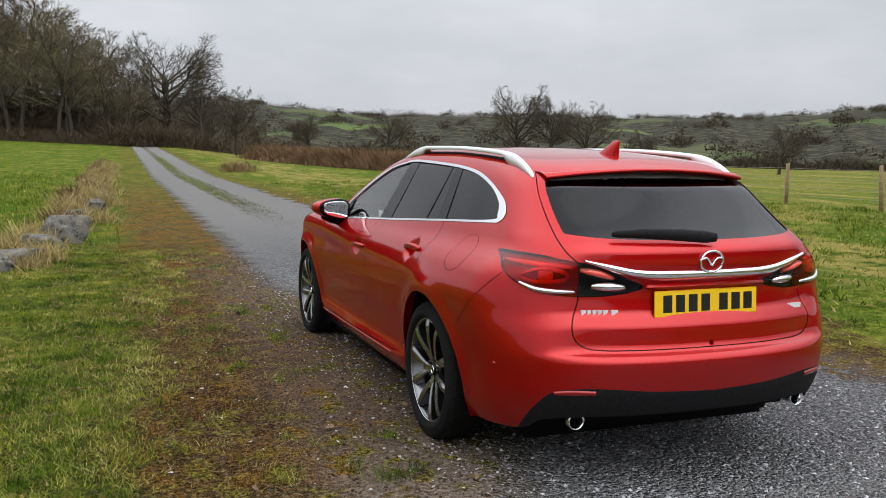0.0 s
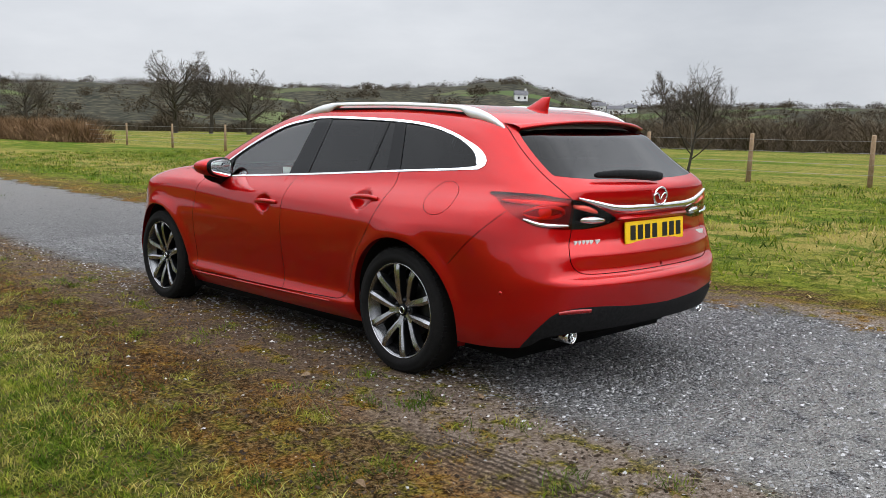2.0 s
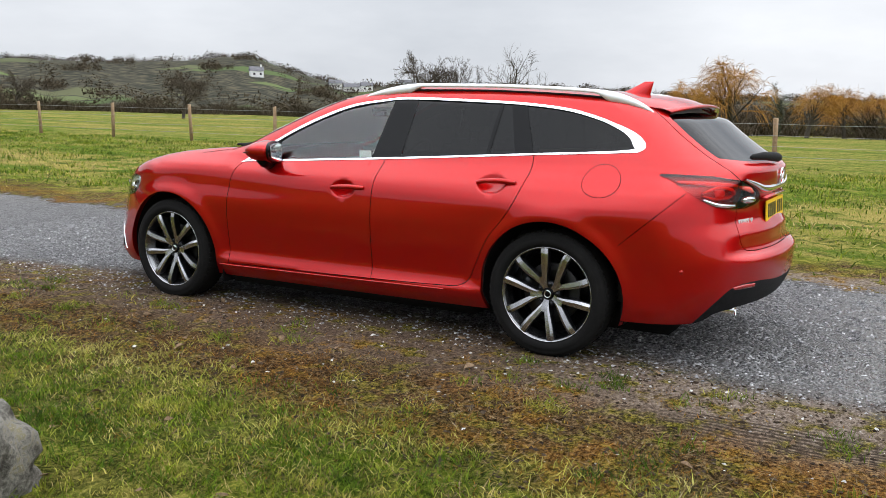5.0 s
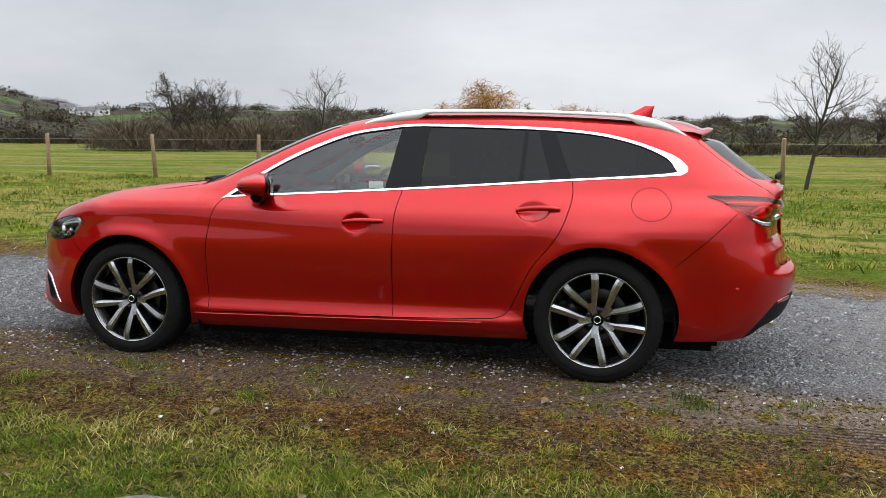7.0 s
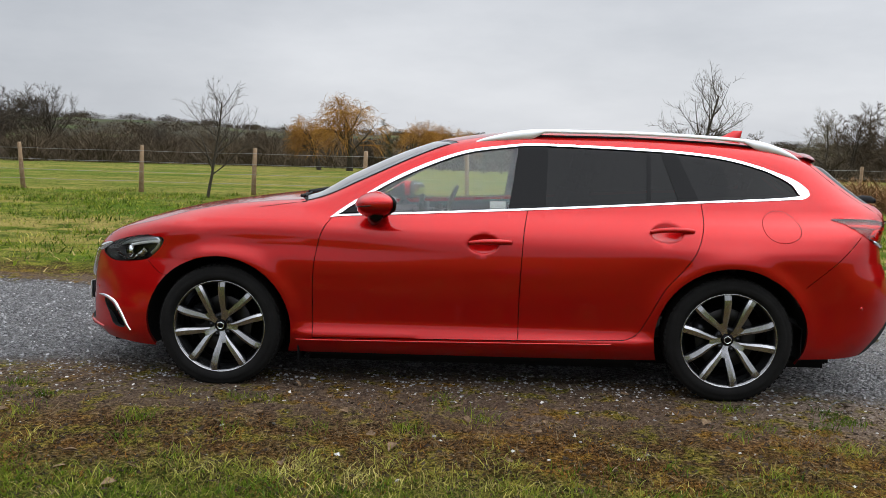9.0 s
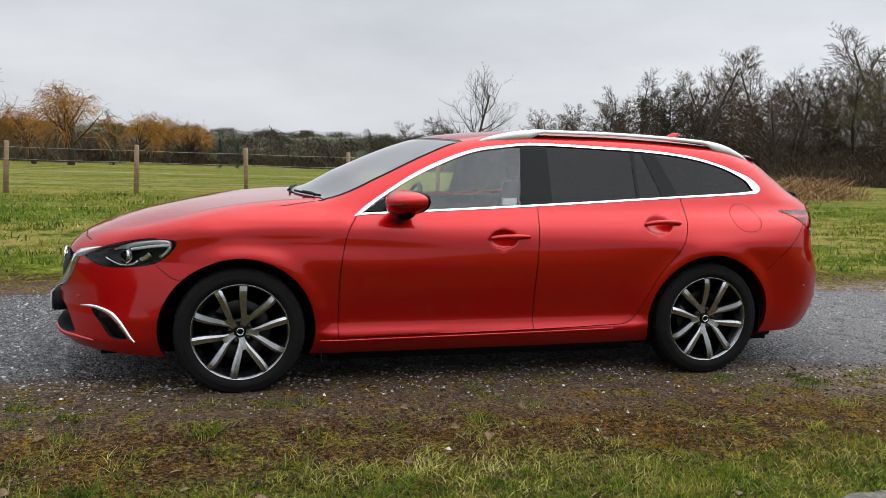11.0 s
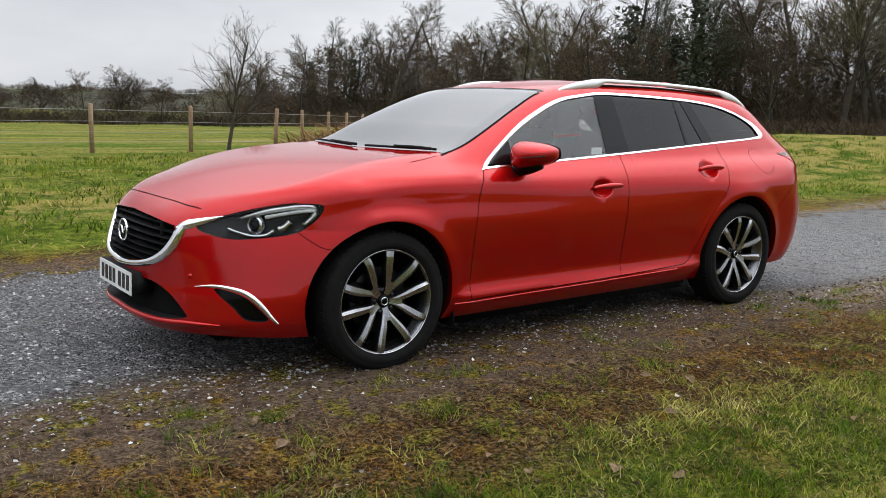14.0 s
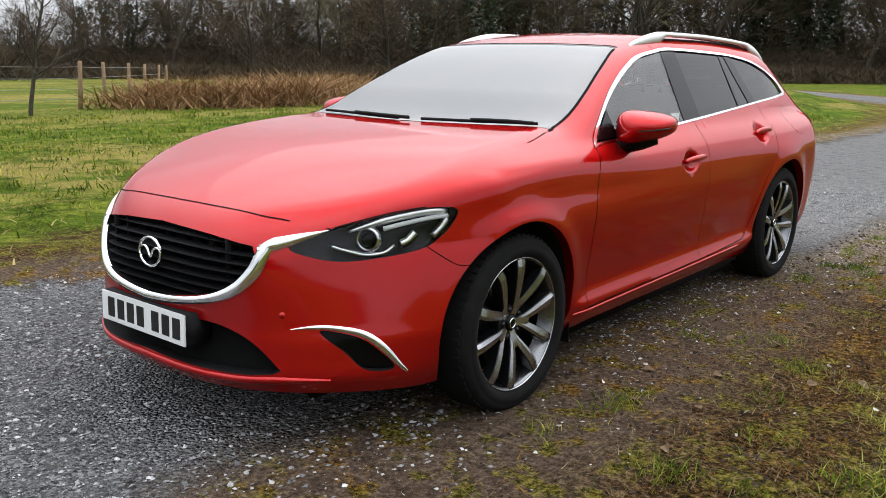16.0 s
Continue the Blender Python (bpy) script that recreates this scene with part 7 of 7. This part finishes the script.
def chips(name, x, y, size, mat, label, category):
    """Many little angular stones lying in the soil."""
    n = len(x)
    base = np.array([(1, 0.3, 0), (-0.2, 1, 0), (-1, 0.1, 0), (0.3, -1, 0), (0.25, 0.1, 0.5), (0, 0, -0.6)], float)
    v = base[None] * (0.65 + 0.7 * g.random((n, 6, 1))) * size[:, None, None] * (1 + 0.5 * (g.random((n, 1, 3)) - 0.5))
    a = g.random(n) * 6.283
    c, s = np.cos(a)[:, None], np.sin(a)[:, None]
    tilt = g.normal(0, 0.35, (n, 1))
    vx, vy, vz = v[:, :, 0] * c - v[:, :, 1] * s, v[:, :, 0] * s + v[:, :, 1] * c, v[:, :, 2]
    vz = vz + tilt * vx
    p = np.stack([vx + x[:, None], vy + y[:, None], vz + (ground_height(x, y) + size * 0.12)[:, None]], -1).reshape(-1, 3)
    tri = np.array([(0, 1, 4), (1, 2, 4), (2, 3, 4), (3, 0, 4), (1, 0, 5), (2, 1, 5), (3, 2, 5), (0, 3, 5)])
    f = (tri[None] + 6 * np.arange(n)[:, None, None]).reshape(-1, 3)
    return tagged(sheet(name, p, f, mat, None, label, smooth=False), category=category, kind="stuff")


n = 30000
cx, cy = g.uniform(-0.85, 2.2, n) + g.normal(0, 0.12, n), np.concatenate([g.uniform(-4.5, 6.5, n * 3 // 4), g.uniform(-12, 16, n - n * 3 // 4)])
chips("gravel", cx, cy, 0.004 + 0.009 * g.random(n) ** 2.6, PEBBLE, "loose grey limestone chips on the track", "gravel")
PALE_CHIP = grainy("pale_limestone_chips", [(0.3, (0.28, 0.274, 0.262)), (0.7, (0.50, 0.495, 0.48))], 20, 0.9, 0.2, random_light=0.6)
n = 1700
cx, cy = np.concatenate([g.uniform(-2.2, -0.9, n // 3), g.normal(-1.0, 0.18, n - n // 3)]), g.uniform(-4.0, 8.0, n)
chips("gravel", cx, cy, 0.0025 + 0.0095 * g.random(n) ** 4.0, PALE_CHIP, "scattered pale chips in the muddy verge", "gravel")

# ---- grass, moss tufts, dead leaves ----
def turf_blades(name, stops, scale, spread_light, through_light=0.45):
    """Thin blades that let some light through; their colour drifts from clump to clump and blade to blade."""
    m = grainy(name, stops, scale, 0.62, 0, 5.0, 8.0, spread_light)
    b = m.node_tree.nodes["Principled BSDF"]
    b.inputs["Specular IOR Level"].default_value = 0.2
    leaf = m.node_tree.nodes.new("ShaderNodeBsdfTranslucent")
    wire(m, b.inputs["Base Color"].links[0].from_socket, leaf.inputs["Color"])
    both = m.node_tree.nodes.new("ShaderNodeMixShader")
    both.inputs[0].default_value = through_light
    wire(m, b.outputs[0], both.inputs[1])
    wire(m, leaf.outputs[0], both.inputs[2])
    wire(m, both.outputs[0], m.node_tree.nodes["Material Output"].inputs[0])
    return m


BLADE = turf_blades("green_grass_blades", [(0.36, (0.018, 0.042, 0.002)), (0.44, (0.052, 0.100, 0.005)), (0.50, (0.115, 0.172, 0.010)), (0.55, (0.22, 0.240, 0.028)), (0.62, (0.46, 0.38, 0.11))], 1.3, 0.6)
STRAW = turf_blades("dry_straw_blades", [(0.3, (0.22, 0.16, 0.055)), (0.7, (0.50, 0.40, 0.18))], 2.2, 0.45)
PALE_BLADE = turf_blades("pale_yellow_green_blades", [(0.36, (0.15, 0.18, 0.022)), (0.50, (0.31, 0.32, 0.055)), (0.62, (0.58, 0.50, 0.20))], 1.9, 0.5)
MOSS = turf_blades("rusty_and_olive_moss", [(0.38, (0.026, 0.011, 0.002)), (0.46, (0.125, 0.052, 0.008)), (0.52, (0.26, 0.125, 0.018)), (0.57, (0.130, 0.115, 0.012)), (0.64, (0.34, 0.27, 0.05))], 2.0, 0.7)
DEAD_LEAF = grainy("brown_dead_leaf", [(0.3, (0.09, 0.055, 0.030)), (0.7, (0.30, 0.21, 0.13))], 3, 0.8, 0, random_light=0.45)


def blades(name, x, y, high, wide, mat, label, category, lean=0.5, slips=False):
    n = len(x)
    a, b = g.random(n) * 6.283, g.random(n) * 6.283
    h = high * (0.5 + 0.8 * g.random(n))
    w = wide * (0.7 + 0.6 * g.random(n))
    z = ground_height(x, y) - 0.004
    lx, ly = np.cos(b) * h * lean * g.random(n) * 1.6, np.sin(b) * h * lean * g.random(n) * 1.6
    dx, dy = np.cos(a) * w, np.sin(a) * w
    if slips:
        p = np.stack([np.stack([x - dx, y - dy, z], 1), np.stack([x + dx, y + dy, z], 1), np.stack([x + lx, y + ly, z + h * 0.92], 1)], 1).reshape(-1, 3)
        return tagged(sheet(name, p, np.arange(3 * n).reshape(-1, 3), mat, None, label), category=category, kind="stuff")
    p = np.stack([np.stack([x - dx, y - dy, z], 1), np.stack([x + dx, y + dy, z], 1), np.stack([x + lx * 0.4 + dx * 0.7, y + ly * 0.4 + dy * 0.7, z + h * 0.6], 1), np.stack([x + lx * 0.4 - dx * 0.7, y + ly * 0.4 - dy * 0.7, z + h * 0.6], 1), np.stack([x + lx, y + ly, z + h * 0.92], 1)], 1).reshape(-1, 3)
    k = 5 * np.arange(n)
    f = [tuple(q) for q in np.stack([k, k + 1, k + 2, k + 3], 1).tolist()] + [tuple(q) for q in np.stack([k + 3, k + 2, k + 4], 1).tolist()]
    return tagged(sheet(name, p, f, mat, None, label), category=category, kind="stuff")


def patchy(x, y, f=1.0):
    """An uneven density, 0 to 1."""
    return 0.5 + 0.25 * np.sin(2.1 * f * x + 1.3 * np.sin(1.7 * f * y)) + 0.25 * np.sin(2.7 * f * y + 1.7 * np.sin(1.1 * f * x) + 1.0)


def scatter(n, x0, x1, y0, y1, keep):
    x, y = g.uniform(x0, x1, n), g.uniform(y0, y1, n)
    ok = g.random(n) < keep(x, y)
    return x[ok], y[ok]


verge_edge = curve([-4.5, -0.5, 1.0, 2.5, 4.0, 6.5, 45.0], [-2.45, -2.34, -2.18, -2.08, -1.94, -1.78, -1.75])
edge_in = lambda x, y: np.clip((verge_edge(y) + 0.09 * np.sin(1.9 * y) + 0.06 * np.sin(5.3 * y) - x) / 0.18, 0, 1)
x, y = scatter(250000, -4.5, -1.75, -4.5, 8.5, lambda x, y: edge_in(x, y) * (0.30 + 0.70 * patchy(x, y, 2.0)) * np.clip(1.5 * patchy(x + 0.3 * patchy(y, x, 5.0), y, 9.0), 0.12, 1))
high = 0.010 + 0.030 * patchy(x, y, 3.1) ** 2 + 0.014 * patchy(x + 0.3 * patchy(y, x, 5.0), y, 9.0)
blades("grass", x, y, high, 0.0030, BLADE, "short uneven green meadow grass", "grass", 0.9)
x, y = scatter(40000, -8.5, -4.5, -4.5, 9.5, lambda x, y: 0.35 + 0.65 * patchy(x, y, 2.0))
blades("grass", x, y, 0.035 + 0.04 * patchy(x, y, 2.1) ** 2, 0.005, BLADE, "short uneven green meadow grass", "grass", 0.9)
x, y = scatter(34000, -4.8, -1.9, -4.5, 9.5, lambda x, y: edge_in(x, y) * patchy(x + 3, y, 1.7) ** 2)
blades("grass", x, y, 0.034 + 0 * x, 0.0018, STRAW, "dry straw among the grass", "grass", 1.2)
x, y = scatter(60000, -4.4, -1.8, -4.5, 8.5, lambda x, y: edge_in(x, y) * np.clip(1.9 * patchy(x + 7, y + 2, 2.9) - 0.75, 0.03, 1))
blades("grass", x, y, 0.018 + 0.030 * g.random(len(x)) ** 2, 0.0020, PALE_BLADE, "pale yellowish tips among the meadow grass", "grass", 1.1)
x, y = scatter(30000, -16, -3.6, 3.0, 30, lambda x, y: 0.4 + 0.6 * patchy(x, y, 0.6))
blades("grass", x, y, 0.05 + 0.05 * patchy(x, y, 1.1), 0.009, BLADE, "rough green grass of the side meadow", "grass", 0.9)
x, y = scatter(26000, -12, -2.3, 9.0, 45, lambda x, y: edge_in(x, y) * patchy(x, y, 0.9))
blades("grass", x, y, 0.10 + 0 * x, 0.008, BLADE, "rough green grass along the verge", "grass", 0.8)
pressed = lambda x, y: 1 - 0.93 * np.exp(-(((x + 1.39 + 0.06 * (y + 1.55)) / 0.16) ** 4)) * np.exp(-(((y + 1.75) / 0.9) ** 4))
# fewer moss blades around y 3.2
sparse_span = lambda x, y: 1 - 0.6 * np.exp(-(((y - 3.2) / 2.2) ** 4))
x, y = scatter(120000, -2.9, -1.05, -4.5, 9.5, lambda x, y: pressed(x, y) * sparse_span(x, y) * np.clip((-1.0 - x) / 0.5, 0, 1) * np.clip(patchy(x, y, 2.6) * 1.5 - 0.35, 0.10, 1))
blades("moss", x, y, 0.010 + 0.014 * g.random(len(x)), 0.0032, MOSS, "rusty brown moss and stunted grass on the muddy verge", "moss", 1.4, True)
# litter of dead stems and crumbs of soil pressed into the verge
LITTER = grainy("dead_stem_litter", [(0.3, (0.07, 0.045, 0.022)), (0.55, (0.17, 0.125, 0.065)), (0.75, (0.36, 0.30, 0.19))], 6.0, 0.9, 0, random_light=0.5)
x, y = scatter(52000, -2.9, -0.95, -4.5, 9.0, lambda x, y: pressed(x, y) * np.clip((-0.95 - x) / 0.5, 0.1, 1) * (0.3 + 0.7 * patchy(x + 2, y, 3.3)))
blades("leaf_litter", x, y, 0.012 + 0.022 * g.random(len(x)) ** 2, 0.0026, LITTER, "dead stems and leaf scraps on the muddy verge", "litter", 2.6, True)
CRUMB = grainy("dark_soil_crumbs", [(0.3, (0.018, 0.012, 0.008)), (0.7, (0.075, 0.055, 0.038))], 20, 0.95, 0.2, random_light=0.4)
n = 10000
cx, cy = g.uniform(-2.5, -0.8, n), g.uniform(-4.2, 8.0, n)
chips("soil_crumbs", cx, cy, 0.004 + 0.010 * g.random(n) ** 2.5, CRUMB, "dark crumbs of soil on the verge", "soil")
# single tussocks
tufts_x, tufts_y = [], []
for i in range(420):
    tx, ty = g.uniform(-3.6, -1.0), g.uniform(-4.0, 8.5)
    if tx > -2.0 and g.random() > 0.35:
        continue
    k = int(g.integers(25, 75))
    tufts_x.append(tx + g.normal(0, 0.045, k))
    tufts_y.append(ty + g.normal(0, 0.045, k))
x, y = np.concatenate(tufts_x), np.concatenate(tufts_y)
blades("grass_tussock", x, y, 0.042 + 0 * x, 0.0022, BLADE, "small green grass tussocks", "grass", 1.1)
tufts_x, tufts_y = [], []
for i in range(230):
    ty = g.uniform(-4.0, 8.5)
    tx = float(verge_edge(ty)) + g.normal(-0.05, 0.22)
    k = int(g.integers(20, 60))
    tufts_x.append(tx + g.normal(0, 0.05, k))
    tufts_y.append(ty + g.normal(0, 0.05, k))
x, y = np.concatenate(tufts_x), np.concatenate(tufts_y)
blades("dry_grass_tussock", x, y, 0.036 + 0 * x, 0.0020, PALE_BLADE, "small tufts of yellowed dry grass", "grass", 1.5)
# beyond the track
x, y = scatter(90000, 2.5, 16.0, -16, 32, lambda x, y: np.clip((x - 2.9) / 1.6, 0.05, 1) * (1 - 0.6 * np.exp(-((x - 6.8) / 1.4) ** 2)) * (0.25 + 0.75 * patchy(x, y, 0.8)))
blades("grass", x, y, 0.035 + 0.05 * patchy(x, y, 1.3) ** 2, 0.0075, BLADE, "rough green meadow grass beyond the track", "grass", 0.9)
tufts_x, tufts_y = [], []
for i in range(1500):
    tx, ty = g.uniform(3.4, 17.0), g.uniform(-18, 34)
    if g.random() > 0.25 + 0.75 * patchy(tx, ty, 0.45):
        continue
    k = int(g.integers(14, 34))
    tufts_x.append(tx + g.normal(0, 0.10, k))
    tufts_y.append(ty + g.normal(0, 0.16, k))
x, y = np.concatenate(tufts_x), np.concatenate(tufts_y)
blades("grass_tussock", x, y, 0.10 + 0 * x, 0.0085, BLADE, "rough green tussocks in the meadow beyond the track", "grass", 0.9)
x, y = scatter(46000, 2.4, 16.0, -16, 32, lambda x, y: (0.2 + 0.8 * np.exp(-((x - 6.8) / 1.8) ** 2)) * patchy(x + 5, y, 0.7))
blades("grass", x, y, 0.050 + 0 * x, 0.0085, STRAW, "flattened dry straw in the meadow", "grass", 1.6)
x, y = scatter(9000, 0.25, 1.0, 12, 70, lambda x, y: patchy(x, y, 1.0) * np.clip((y - 12) / 12, 0, 1))
blades("grass", x, y, 0.05 + 0 * x, 0.006, BLADE, "grass strip between the wheel ruts", "grass", 1.0)
# dead growth along the ruined wall
thicket("dead_grass_clump", [(-3.0 + 0.3 * math.sin(i * 2.1), 11.5 + 1.7 * i, 0.42 + 0.2 * ((i * 5) % 3) / 3, 0.28 + 0.45 * ((i * 7) % 5) / 5, 420) for i in range(26)] + [(-3.35 + 0.25 * math.sin(i * 2.3), 7.0 + 0.55 * i, 0.30, 0.26 + 0.12 * (i % 3), 240) for i in range(8)], STRAW, "tall dry grass along the stone row", "grass", 0.008, 15, 0.5)
thicket("bramble_clump", [(-3.3 + 0.3 * math.sin(i * 1.7), 12.8 + 3.4 * i, 0.45, 0.5, 160) for i in range(14)] + [(3.6, 46, 0.9, 0.9, 260), (4.4, 47, 0.9, 0.9, 260)], HEDGE, "brown brambles by the stone row", "bramble", 0.012, 16, 0.5)

# dead leaves, a shared curled leaf in a few shapes
leaf_meshes = []
for k in range(4):
    bm = bmesh.new()
    pts = []
    for i in range(7):
        t = i / 6
        w = 0.34 * math.sin(math.pi * min(1, t * 1.05)) ** 0.8 * (1 + 0.25 * math.sin(5 * t + k))
        pts.append([bm.verts.new((s * w, t - 0.5, 0.22 * w * abs(s) + 0.16 * math.sin(2.2 * t + k) + (0.08 if s else 0))) for s in (-1, 0, 1)])
    for a, b in zip(pts, pts[1:]):
        for j in (0, 1):
            if (a[j].co - b[j].co).length > 1e-6:
                bm.faces.new((a[j], a[j + 1], b[j + 1], b[j]))
    me = bpy.data.meshes.new("dead_leaf")
    bm.to_mesh(me)
    bm.free()
    me.materials.append(DEAD_LEAF)
    leaf_meshes.append(me)
rng = random.Random(77)
for i in range(150):
    x, y = rng.uniform(-3.4, -0.8), rng.uniform(-3.6, 7.0)
    ob = new("dead_leaf", leaf_meshes[i % 4])
    tagged(ob, "curled brown dead leaf on the verge", "leaf", "dead leaves on the verge")
    size = rng.uniform(0.030, 0.065)
    ob.matrix_world = pose(x, y, float(ground_height(x, y)) + 0.004, rng.gauss(0, 14), rng.gauss(0, 14), rng.uniform(0, 360)) @ Matrix.Diagonal((size, size, size, 1))
